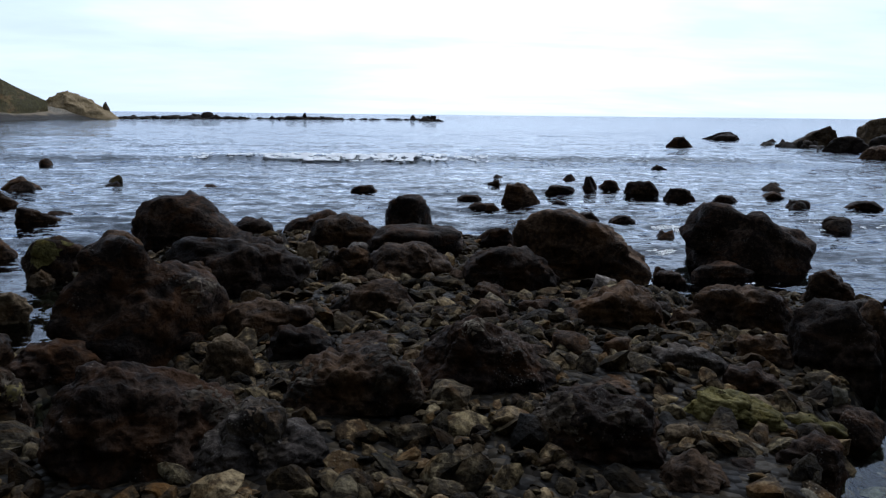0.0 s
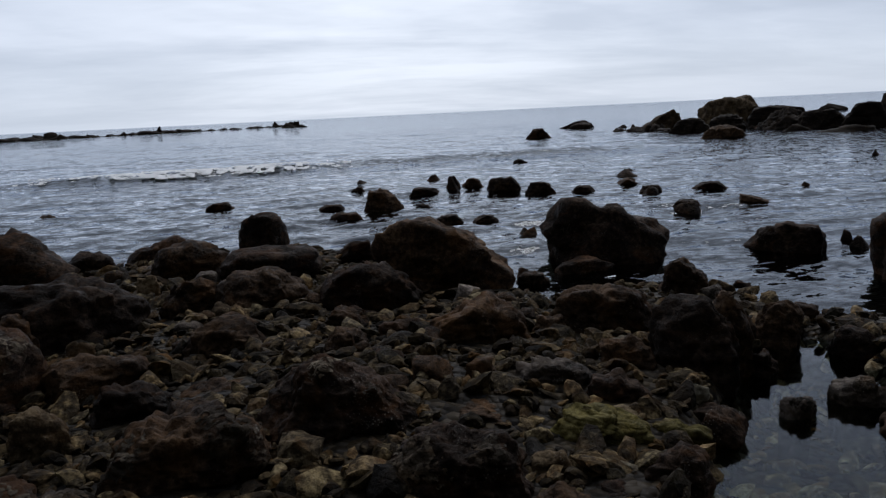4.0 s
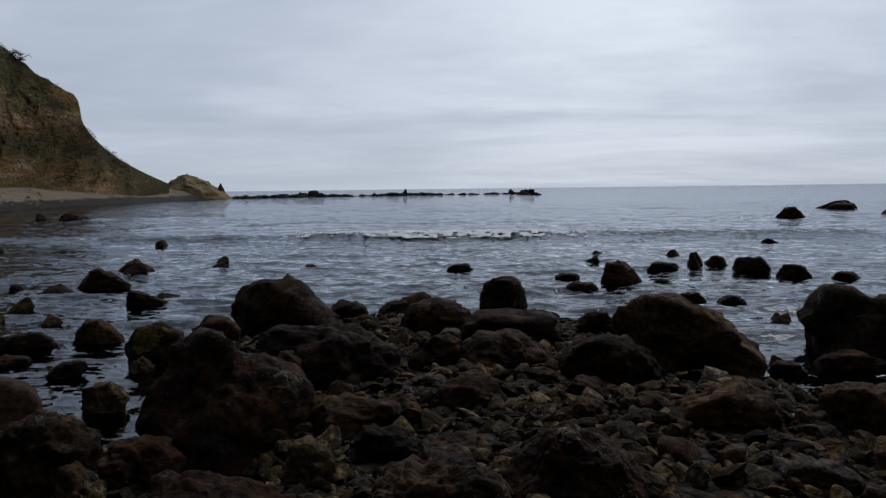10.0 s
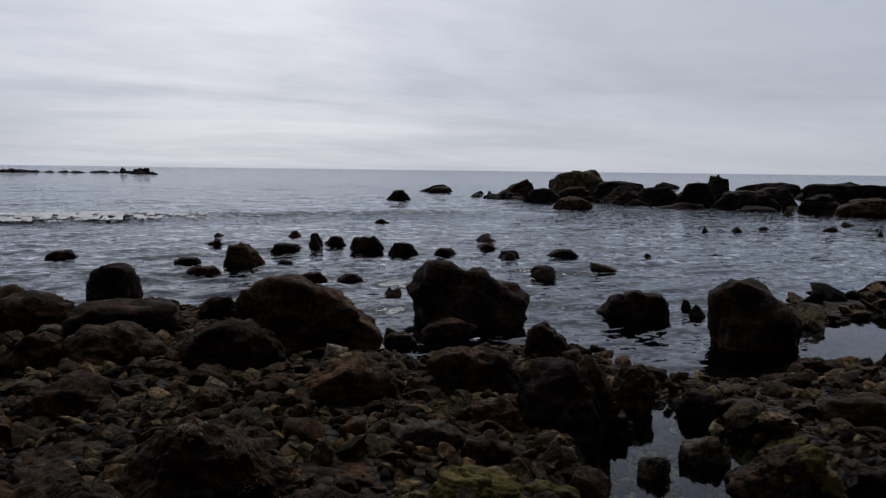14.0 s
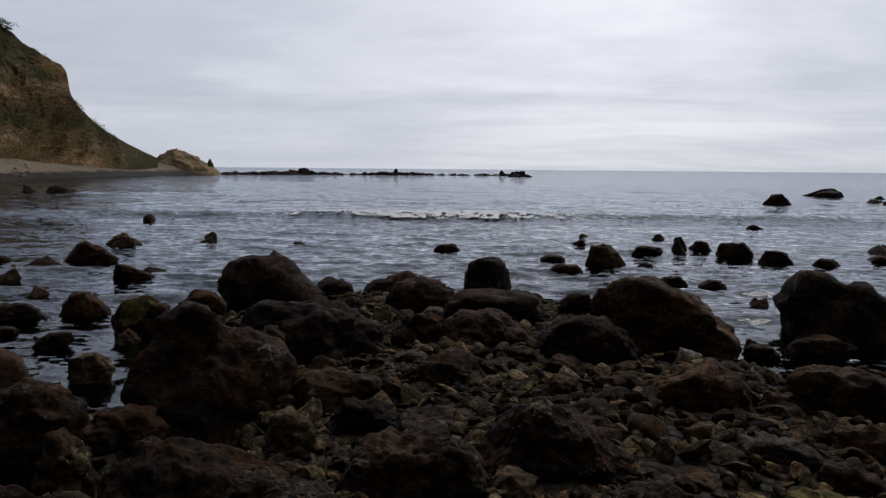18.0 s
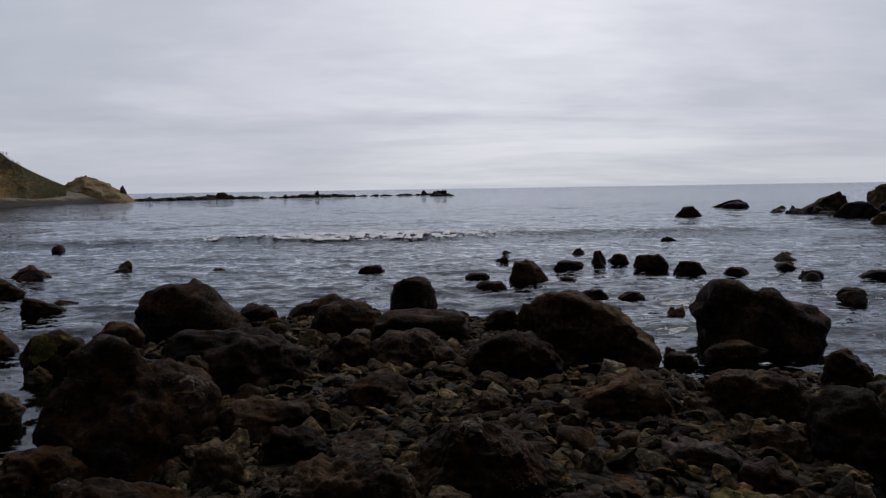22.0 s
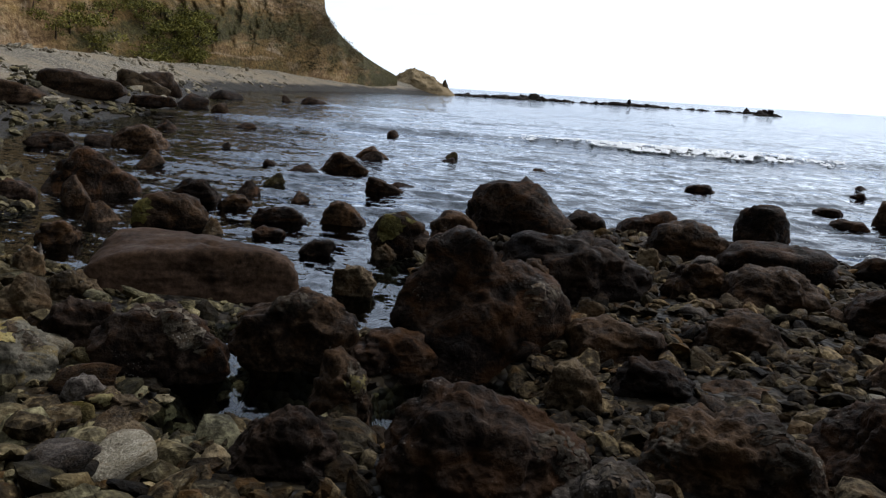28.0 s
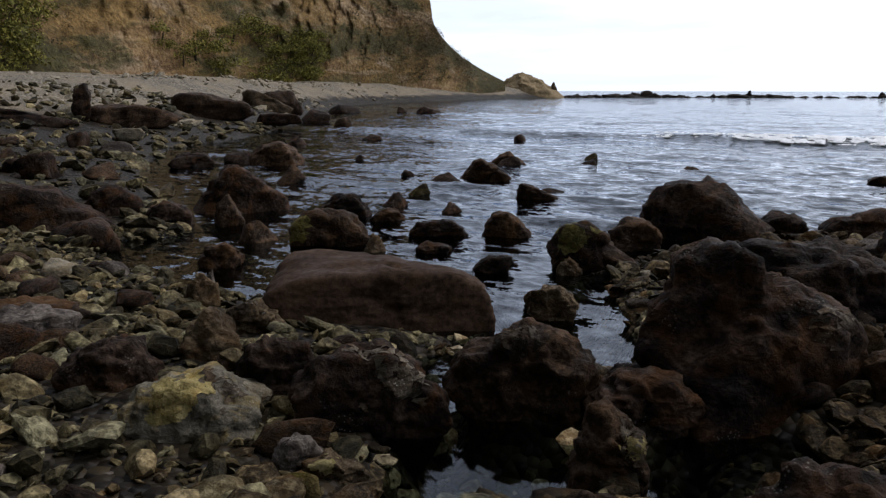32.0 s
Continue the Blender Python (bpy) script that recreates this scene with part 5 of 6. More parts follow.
faceted(4.16, 4.31, 0.01, 0.34, 0.20, 0.09, -45, (((139, 0.08), (-127, 0.14), (-90, 0.11), (-36, 0.13), (39, 0.1), (103, 0.04)),), "DARK", "beside the tidal pool", 4)
faceted(21.24, 44.02, 0.00, 2.44, 1.46, 1.11, -26, (((139, 0.65), (-90, 0.72), (13, 1.27), (58, 1.05), (115, 0.31), (122, 0.3)),), "TAN", "on the low rocky point", 5)
faceted(25.49, 43.35, 0.00, 3.41, 2.05, 1.68, -30, (((166, 1.71), (-90, 1.06), (13, 1.69), (25, 1.71), (92, 1.04), (103, 0.99), (117, 1.18)),), "TAN", "on the low rocky point", 5)
faceted(19.62, 37.02, 0.00, 1.96, 1.18, 0.68, -28, (((146, 0.72), (-90, 0.46), (29, 0.81), (43, 0.66), (96, 0.39), (140, 0.65)),), "FAR_ROCK", "on the low rocky point", 5)
faceted(17.59, 30.41, 0.00, 1.67, 1.00, 0.46, -30, (((140, 0.56), (-90, 0.33), (24, 0.76), (64, 0.43), (92, 0.29)),), "BROWN", "on the low rocky point", 5)
faceted(21.64, 36.81, 0.00, 1.91, 1.14, 0.75, -30, (((159, 0.88), (-90, 0.5), (30, 0.73), (37, 0.65), (92, 0.48)),), "FAR_ROCK", "on the low rocky point", 5)
faceted(25.23, 37.73, 0.00, 3.21, 1.93, 1.07, -34, (((156, 1.42), (-90, 0.69), (32, 1.2), (76, 0.69), (93, 0.69)),), "FAR_ROCK", "on the low rocky point", 5)
faceted(25.10, 34.00, 0.00, 2.52, 1.51, 0.87, -36, (((153, 1.01), (-90, 0.57), (36, 0.79), (44, 0.67), (94, 0.53)),), "FAR_ROCK", "on the low rocky point", 5)
faceted(26.16, 32.61, 0.00, 2.30, 1.38, 1.19, -39, (((145, 0.62), (-90, 0.76), (22, 0.87), (99, 0.66)),), "FAR_ROCK", "on the low rocky point", 5)
faceted(28.16, 33.20, 0.00, 1.33, 0.80, 1.54, -40, (((170, 0.55), (-90, 0.97), (5, 0.58), (70, 0.97), (99, 0.98)),), "FAR_ROCK", "on the low rocky point", 5)
faceted(26.67, 29.34, 0.00, 3.24, 1.95, 0.84, -42, (((136, 0.86), (-90, 0.56), (42, 0.88), (95, 0.48)),), "FAR_ROCK", "on the low rocky point", 5)
faceted(28.72, 29.45, 0.00, 2.20, 1.32, 0.97, -44, (((160, 0.86), (-90, 0.63), (29, 0.66), (95, 0.59)),), "FAR_ROCK", "on the low rocky point", 5)
faceted(58.25, 60.76, 0.00, 6.92, 4.15, 0.82, -44, (((118, 1.23), (-90, 0.54), (64, 1.07), (97, 0.37), (102, 0.43)),), "FAR_ROCK", "on the low rocky point", 5)
faceted(41.88, 36.65, 0.00, 7.64, 4.58, 0.99, -49, (((131, 1.97), (-90, 0.64), (33, 2.58), (87, 0.62), (92, 0.66)),), "FAR_ROCK", "on the low rocky point", 5)
faceted(27.35, 25.59, 0.00, 2.23, 1.34, 0.71, -47, (((151, 0.74), (-90, 0.48), (38, 0.56), (38, 0.55), (96, 0.42)),), "FAR_ROCK", "on the low rocky point", 5)
faceted(27.69, 23.35, 0.00, 3.23, 1.94, 0.65, -50, (((143, 0.95), (-90, 0.44), (24, 1.13), (76, 0.48), (93, 0.41)),), "BROWN", "on the low rocky point", 5)
faceted(12.43, 40.25, -0.01, 1.35, 1.08, 0.52, -17, (((146, 0.48), (-90, 0.36), (38, 0.43), (44, 0.37), (93, 0.32), (133, 0.35)),), "DARK", "in the shallow water", 4)
faceted(20.02, 55.31, -0.01, 2.28, 1.83, 0.55, -20, (((130, 0.61), (-90, 0.38), (28, 1.06), (68, 0.55), (107, 0.18)),), "DARK", "in the shallow water", 4)
faceted(1.37, 13.30, -0.01, 0.67, 0.53, 0.39, -5, (((166, 0.3), (-90, 0.28), (18, 0.29), (40, 0.21), (75, 0.23), (99, 0.25)),), "BROWN", "in the shallow water", 4)
faceted(3.17, 16.17, -0.01, 0.33, 0.26, 0.31, -11, (((169, 0.15), (-90, 0.24), (16, 0.13), (27, 0.09), (105, 0.2)),), "DARK", "in the shallow water", 4)
faceted(3.60, 16.36, -0.01, 0.52, 0.41, 0.20, -12, (((152, 0.19), (-90, 0.17), (33, 0.17), (34, 0.17), (91, 0.13), (139, 0.15)),), "DARK", "in the shallow water", 4)
faceted(4.11, 15.49, -0.01, 0.71, 0.57, 0.28, -14, (((157, 0.31), (-90, 0.22), (31, 0.26), (43, 0.2), (97, 0.17)),), "BROWN", "in the shallow water", 4)
faceted(4.63, 14.77, -0.01, 0.57, 0.45, 0.19, -17, (((149, 0.22), (-90, 0.16), (33, 0.21), (90, 0.12), (147, 0.21)),), "DARK", "in the shallow water", 4)
faceted(5.37, 14.29, -0.01, 0.46, 0.37, 0.11, -20, (((147, 0.17), (-90, 0.12), (37, 0.16), (51, 0.11), (89, 0.07), (134, 0.14)),), "DARK", "in the shallow water", 4)
faceted(6.35, 13.45, -0.01, 0.39, 0.31, 0.13, -25, (((152, 0.15), (-90, 0.13), (23, 0.17), (91, 0.08), (149, 0.15)),), "DARK", "in the shallow water", 4)
faceted(6.60, 15.03, -0.01, 0.51, 0.41, 0.12, -24, (((141, 0.17), (-90, 0.12), (38, 0.17), (68, 0.06), (119, 0.08)),), "DARK", "in the shallow water", 4)
faceted(7.78, 17.74, -0.01, 0.39, 0.31, 0.09, -24, (((150, 0.15), (-90, 0.11), (33, 0.14), (61, 0.06), (113, 0.05)),), "DARK", "in the shallow water", 4)
faceted(7.49, 13.32, -0.01, 0.69, 0.56, 0.14, -29, (((135, 0.2), (-90, 0.14), (43, 0.21), (59, 0.13), (96, 0.08), (121, 0.13)),), "DARK", "in the shallow water", 4)
faceted(5.96, 11.28, -0.01, 0.46, 0.36, 0.11, -28, (((149, 0.18), (-90, 0.11), (32, 0.18), (41, 0.15), (90, 0.07), (136, 0.14)),), "DARK", "in the shallow water", 4)
faceted(7.13, 11.30, -0.01, 0.54, 0.43, 0.12, -32, (((151, 0.22), (-90, 0.12), (39, 0.17), (71, 0.04), (78, 0.04)),), "BROWN", "in the shallow water", 4)
faceted(1.13, 16.93, -0.01, 0.39, 0.31, 0.13, -3, (((155, 0.14), (-90, 0.13), (31, 0.12), (36, 0.11), (93, 0.08), (131, 0.08)),), "DARK", "in the shallow water", 4)
faceted(2.46, 15.75, -0.01, 0.63, 0.51, 0.14, -8, (((143, 0.22), (-90, 0.14), (42, 0.19), (88, 0.08)),), "DARK", "in the shallow water", 4)
faceted(2.03, 13.21, -0.01, 0.33, 0.27, 0.10, -8, (((156, 0.13), (-90, 0.11), (28, 0.12), (33, 0.11), (83, 0.06), (128, 0.08)),), "DARK", "in the shallow water", 4)
faceted(2.72, 11.35, -0.01, 0.41, 0.33, 0.09, -13, (((147, 0.15), (-90, 0.1), (40, 0.13), (45, 0.11), (88, 0.06), (119, 0.07)),), "DARK", "in the shallow water", 4)
faceted(2.17, 11.49, -0.01, 0.49, 0.39, 0.12, -10, (((147, 0.18), (-90, 0.12), (38, 0.16), (47, 0.13), (92, 0.07), (128, 0.12)),), "DARK", "in the shallow water", 4)
faceted(0.50, 14.38, -0.01, 0.52, 0.41, 0.06, -1, (((143, 0.18), (-90, 0.09), (46, 0.14), (86, 0.04), (107, 0.06)),), "DARK", "in the shallow water", 4)
faceted(0.66, 12.68, -0.01, 0.63, 0.51, 0.10, -2, (((142, 0.21), (-90, 0.11), (42, 0.19), (89, 0.07), (123, 0.13)),), "DARK", "in the shallow water", 4)
faceted(-1.62, 15.45, -0.01, 0.72, 0.58, 0.13, 7, (((147, 0.22), (-90, 0.13), (49, 0.14), (50, 0.14), (93, 0.08), (122, 0.13)),), "DARK", "in the shallow water", 4)
faceted(6.56, 23.09, -0.01, 0.44, 0.36, 0.12, -16, (((150, 0.17), (-90, 0.12), (29, 0.18), (67, 0.06), (122, 0.09)),), "DARK", "in the shallow water", 4)
# among cobbles on the spit
boulder(1.38, 6.35, 0.10, 0.24, 0.22, 0.13, -12, "r", "GREY", "among cobbles on the spit", 0, 3)
boulder(-1.46, 5.57, 0.12, 0.22, 0.15, 0.13, 15, "p", "TAN", "among cobbles on the spit", 0, 4)
boulder(1.44, 3.16, 0.06, 0.11, 0.09, 0.08, -24, "b", "PALE", "among cobbles on the spit", 0, 4)
boulder(2.06, 3.51, 0.03, 0.25, 0.20, 0.13, -30, "r", "DARK", "among cobbles on the spit", 0, 5)
# beside the tidal pool
boulder(6.06, 7.80, 0.00, 0.17, 0.17, 0.13, -38, "r", "DARK", "beside the tidal pool", 0, 3)
boulder(5.96, 7.42, 0.00, 0.26, 0.26, 0.13, -39, "f", "DARK", "beside the tidal pool", 0, 3)
boulder(2.81, 4.32, -0.02, 0.16, 0.15, 0.15, -33, "p", "DARK", "beside the tidal pool", 0, 4)
boulder(2.88, 4.78, 0.04, 0.28, 0.22, 0.36, -31, "p", "BROWN", "beside the tidal pool", -0.2, 5)
boulder(4.18, 4.65, 0.00, 0.21, 0.19, 0.13, -43, "f", "DARK", "beside the tidal pool", 0, 3)
# in the shallow sea
boulder(-8.24, 14.55, 0.00, 0.72, 0.72, 0.22, 30, "f", "DARK", "in the shallow sea", 0, 4)
boulder(-5.82, 11.35, -0.02, 0.51, 0.41, 0.09, 27, "f", "DARK", "in the shallow sea", 0, 3)
boulder(-7.05, 16.03, 0.00, 0.39, 0.39, 0.11, 24, "f", "DARK", "in the shallow sea", 0, 3)
boulder(-11.57, 21.89, 0.00, 0.29, 0.29, 0.11, 28, "p", "DARK", "in the shallow sea", 0, 3)
boulder(1.38, 19.18, 0.00, 0.33, 0.33, 0.09, -4, "f", "DARK", "in the shallow sea", 0, 3)
boulder(3.13, 18.89, 0.00, 0.40, 0.36, 0.14, -9, "f", "DARK", "in the shallow sea", 0, 3)
boulder(3.11, 15.92, 0.00, 0.28, 0.25, 0.29, -11, "p", "DARK", "in the shallow sea", -0.2, 3)
boulder(5.49, 14.66, 0.00, 0.34, 0.31, 0.09, -21, "f", "DARK", "in the shallow sea", 0, 3)
boulder(7.35, 16.82, 0.00, 0.62, 0.56, 0.16, -24, "f", "DARK", "in the shallow sea", 0, 3)
boulder(6.82, 15.45, 0.00, 0.50, 0.45, 0.11, -24, "f", "DARK", "in the shallow sea", 0, 3)
boulder(6.51, 13.67, 0.00, 0.41, 0.37, 0.11, -25, "r", "DARK", "in the shallow sea", 0, 3)
boulder(6.17, 11.59, -0.02, 0.47, 0.43, 0.09, -28, "f", "DARK", "in the shallow sea", 0, 3)
boulder(2.97, 9.85, -0.02, 0.23, 0.21, 0.07, -17, "f", "DARK", "in the shallow sea", 0, 3)
boulder(19.62, 53.75, 0.00, 1.97, 1.78, 0.48, -20, "k", "DARK", "in the shallow sea", 0.2, 3)
boulder(21.56, 50.20, 0.00, 0.76, 0.68, 0.21, -23, "f", "DARK", "in the shallow sea", 0, 3)
boulder(14.71, 17.85, 0.00, 0.22, 0.20, 0.14, -40, "r", "DARK", "in the shallow sea", 0, 3)
boulder(15.72, 17.72, 0.00, 0.42, 0.38, 0.12, -42, "f", "DARK", "in the shallow sea", 0, 3)
boulder(17.11, 18.14, 0.00, 0.44, 0.39, 0.08, -43, "f", "DARK", "in the shallow sea", 0, 3)
boulder(24.10, 24.12, 0.00, 0.48, 0.43, 0.21, -45, "f", "DARK", "in the shallow sea", 0, 3)
boulder(18.69, 17.19, 0.00, 0.47, 0.42, 0.14, -48, "r", "DARK", "in the shallow sea", 0, 3)
boulder(21.38, 18.92, 0.00, 0.54, 0.48, 0.12, -49, "f", "DARK", "in the shallow sea", 0, 3)
boulder(18.73, 15.57, 0.00, 0.25, 0.22, 0.12, -51, "r", "DARK", "in the shallow sea", 0, 3)
boulder(9.12, 12.85, 0.00, 0.17, 0.15, 0.07, -35, "f", "DARK", "in the shallow sea", 0, 3)
boulder(7.63, 17.37, 0.00, 0.33, 0.30, 0.10, -24, "f", "DARK", "in the shallow sea", 0, 3)
boulder(5.78, 10.93, 0.00, 0.42, 0.38, 0.13, -28, "r", "DARK", "in the shallow sea", 0, 3)
boulder(6.21, 13.14, 0.00, 0.37, 0.33, 0.14, -25, "r", "DARK", "in the shallow sea", 0, 3)
boulder(2.92, 9.80, -0.02, 0.30, 0.27, 0.12, -16, "f", "DARK", "in the shallow sea", 0, 3)
# on the cobbled shore
boulder(-3.41, 5.68, 0.00, 0.32, 0.29, 0.13, 32, "k", "TAN", "on the cobbled shore", 0, 5)
boulder(-7.82, 11.49, 0.00, 0.69, 0.62, 0.19, 35, "f", "DARK", "on the cobbled shore", 0, 3)
boulder(-8.74, 11.85, 0.00, 0.40, 0.36, 0.15, 37, "f", "DARK", "on the cobbled shore", 0, 3)
boulder(-7.42, 10.12, 0.00, 0.41, 0.37, 0.17, 37, "r", "OLIVE", "on the cobbled shore", 0, 3)
boulder(-6.26, 9.15, 0.00, 0.34, 0.31, 0.11, 35, "f", "DARK", "on the cobbled shore", 0, 3)
boulder(-7.25, 9.25, 0.00, 0.36, 0.32, 0.15, 38, "f", "DARK", "on the cobbled shore", 0, 3)
boulder(-10.16, 10.38, 0.00, 0.57, 0.52, 0.28, 45, "f", "BROWN", "on the cobbled shore", 0, 3)
boulder(-7.83, 6.83, 0.02, 0.34, 0.31, 0.33, 49, "p", "BROWN", "on the cobbled shore", 0, 4)
boulder(-7.91, 5.10, 0.05, 0.61, 0.55, 0.27, 58, "r", "DARK", "on the cobbled shore", 0, 4)
boulder(-13.37, 7.86, 0.06, 0.68, 0.61, 0.47, 60, "r", "DARK", "on the cobbled shore", 0, 4)
boulder(-6.87, 6.38, 0.00, 0.49, 0.44, 0.21, 48, "f", "BROWN", "on the cobbled shore", 0, 3)
boulder(-11.53, 13.91, 0.00, 0.35, 0.32, 0.14, 40, "f", "DARK", "on the cobbled shore", 0, 3)
boulder(-5.59, 6.58, 0.00, 0.26, 0.24, 0.18, 41, "f", "TAN", "on the cobbled shore", 0, 3)
boulder(-5.47, 4.46, 0.03, 0.12, 0.10, 0.23, 51, "p", "GREY", "on the cobbled shore", 0, 4)
boulder(-2.72, 2.65, 0.05, 0.23, 0.21, 0.13, 47, "b", "DARK", "on the cobbled shore", 0, 5)
boulder(-3.05, 2.74, 0.05, 0.15, 0.14, 0.12, 49, "p", "OLIVE", "on the cobbled shore", 0, 4)
boulder(-9.53, 6.98, 0.02, 0.08, 0.08, 0.12, 54, "f", "DARK", "on the cobbled shore", 0, 3)
boulder(-2.95, 2.14, 0.06, 0.34, 0.20, 0.11, 55, "s", "OLIVE", "on the cobbled shore", 0, 4)
boulder(-5.97, 4.79, 0.03, 0.07, 0.06, 0.08, 50, "r", "PALE", "on the cobbled shore", 0, 3)
# at the edge of the bay
boulder(-32.74, 33.13, 0.10, 3.51, 2.81, 1.40, 45, "k", "BROWN", "at the edge of the bay", 0, 4)
boulder(-34.06, 41.17, 0.00, 2.47, 1.98, 0.57, 40, "f", "DARK", "at the edge of the bay", 0, 3)
boulder(-20.59, 24.50, 0.00, 0.81, 0.73, 0.49, 40, "p", "BROWN", "at the edge of the bay", 0, 3)
boulder(-25.55, 28.51, 0.00, 1.57, 1.25, 0.63, 42, "f", "DARK", "at the edge of the bay", 0, 3)
boulder(-30.99, 43.78, 0.00, 0.92, 0.83, 0.43, 35, "f", "DARK", "at the edge of the bay", 0, 3)
boulder(-29.01, 43.88, 0.00, 2.13, 1.28, 0.45, 34, "f", "DARK", "at the edge of the bay", 0, 3)
boulder(-11.50, 21.87, 0.00, 0.42, 0.38, 0.21, 28, "p", "DARK", "at the edge of the bay", 0, 3)
boulder(-4.90, 15.86, -0.02, 0.52, 0.47, 0.10, 17, "f", "DARK", "at the edge of the bay", 0, 3)
boulder(-7.25, 16.61, 0.00, 0.37, 0.34, 0.18, 24, "f", "OLIVE", "at the edge of the bay", 0, 3)
boulder(-13.06, 11.90, 0.02, 0.58, 0.53, 0.24, 48, "f", "DARK", "at the edge of the bay", 0, 3)
boulder(-16.30, 17.22, 0.00, 0.71, 0.63, 0.25, 44, "f", "DARK", "at the edge of the bay", 0, 3)
boulder(-15.70, 19.94, 0.00, 0.67, 0.60, 0.17, 38, "f", "DARK", "at the edge of the bay", 0, 3)
# on the low rocky point
boulder(24.08, 35.46, 0.00, 2.90, 1.74, 1.11, -34, "k", "FAR_ROCK", "on the low rocky point", 0, 5, name="point_rock")
boulder(45.44, 47.38, 0.00, 4.69, 1.41, 0.98, -44, "k", "FAR_ROCK", "on the low rocky point", 0, 5, name="point_rock")
boulder(49.21, 65.53, 0.00, 3.17, 1.27, 0.72, -37, "k", "FAR_ROCK", "on the low rocky point", 0, 3, name="point_rock")
boulder(22.97, 29.61, 0.00, 2.63, 1.31, 0.29, -38, "f", "FAR_ROCK", "on the low rocky point", 0, 3, name="point_rock")
boulder(25.54, 27.38, 0.00, 2.03, 1.02, 0.21, -43, "f", "FAR_ROCK", "on the low rocky point", 0, 3, name="point_rock")
boulder(22.57, 32.39, 0.00, 1.40, 0.70, 0.32, -35, "f", "FAR_ROCK", "on the low rocky point", 0, 3, name="point_rock")
# in the shallow sea
boulder(2.19, 7.41, 0.00, 0.20, 0.18, 0.09, -16, "r", "DARK", "in the shallow sea", 0, 3)
boulder(2.95, 9.78, 0.00, 0.31, 0.28, 0.11, -16, "f", "DARK", "in the shallow sea", 0, 3)


# ---- hillside along the bay, and an unseen added slope that closes off sky behind ----
FOOT = [(-71, 137, 2.2), (-69.8, 121, 2.2), (-69.4, 111, 2.3), (-69.5, 105, 2.3), (-69.2, 100, 2.3), (-68.8, 90, 2.3), (-67.5, 79, 2.4), (-66.2, 67, 2.4), (-62.3, 47, 2.5), (-55.8, 29, 2.6), (-47.6, 15, 2.6),
        (-37, 1, 2.6), (-26, -10, 2.4), (-8, -15, 2.0), (14, -15, 2.0), (40, -17, 2.2), (110, -32, 2.6)]
RIDGE = [(-71.2, 137.3, 3.2), (-72.3, 125.7, 6.4), (-71.5, 115.7, 9.5), (-70.2, 109.4, 12.4), (-70.6, 108, 16.4), (-73.3, 103.7, 19.0), (-76.3, 97.7, 23.6), (-78.2, 91, 26.9), (-79.9, 72.6, 29.4), (-77.8, 49, 29), (-75.6, 26, 28),
         (-60, -8, 30), (-40, -24, 40), (-12, -28, 44), (16, -28, 44), (48, -31, 42), (130, -60, 34)]


def curve(points, s):
    """A smooth line through points, at s counted in points."""
    pts = np.array(points, float)
    i = np.clip(np.floor(s).astype(int), 0, len(pts) - 2)
    t = (s - i)[:, None]
    a, b, c, d = pts[np.maximum(i - 1, 0)], pts[i], pts[i + 1], pts[np.minimum(i + 2, len(pts) - 1)]
    return 0.5 * (2 * b + (c - a) * t + (2 * a - 5 * b + 4 * c - d) * t**2 + (3 * b - 3 * c + d - a) * t**3)


def hill_point(s, v):
    """A place on the slope: s along it, v from foot (0) over the ridge (1) to the back (1.4)."""
    f, r = curve(FOOT, s), curve(RIDGE, s)
    vv = np.minimum(v, 1.0)[:, None]
    prof = vv.copy()
    prof[:, 0] = np.where(vv[:, 0] > 0, np.maximum(vv[:, 0], 0) ** 0.92, vv[:, 0] * 1.5)
    p = f + (r - f) * np.concatenate([vv, vv, prof], 1)
    tall = (r[:, 2] - f[:, 2])[:, None]
    out = (f - r) * (1, 1, 0)
    out /= np.maximum(np.linalg.norm(out, axis=1), 1.0)[:, None]
    over = np.maximum(v - 1.0, 0)[:, None]
    away = np.where((s < 11)[:, None], np.array([[-1.0, -0.15, 0.0]]), -out)
    p = p + away * over * 60 * np.minimum(tall / 20, 1) - np.array([0, 0, 1]) * over * tall * 1.1
    env = (np.maximum(np.sin(np.clip(v, 0, 1) * np.pi), 0) ** 0.6 * np.minimum(tall[:, 0] / 14, 1)) * np.clip((s - 3.5) / 3, 0.12, 1)
    gully = fbm(np.stack([s * 2.6, v * 0.9, 0 * s], -1), 61, 4, 0.55, True)
    lumps = fbm(p * 0.13, 63, 5, 0.58) + 0.4 * fbm(p * 0.7, 65, 3, 0.6)
    push = env * (1.3 * gully + 1.6 * lumps)
    p = p + out * push[:, None] + np.array([0, 0, 1]) * (0.30 * env * lumps)[:, None]
    p[:, 2] += np.where(v > 0.9, 0.35 * fbm(p * 0.5, 67, 3) * np.minimum(tall[:, 0] / 20, 1), 0)
    return p


def hill_mesh(name, s0, s1, ns, nv, label, mat=HILL):
    S, V = np.meshgrid(np.linspace(s0, s1, ns), np.concatenate([np.linspace(-0.12, 1, nv), np.linspace(1.04, 1.4, 8)]))
    p = hill_point(S.ravel(), V.ravel())
    p.reshape(*S.shape, 3)[0, :, 2] = -1.5
    idx = np.arange(S.size).reshape(S.shape)
    faces = np.stack([idx[:-1, :-1], idx[1:, :-1], idx[1:, 1:], idx[:-1, 1:]], -1).reshape(-1, 4)
    return tagged(link_mesh(name, p, faces, mat), label, "hill", kind="structure")


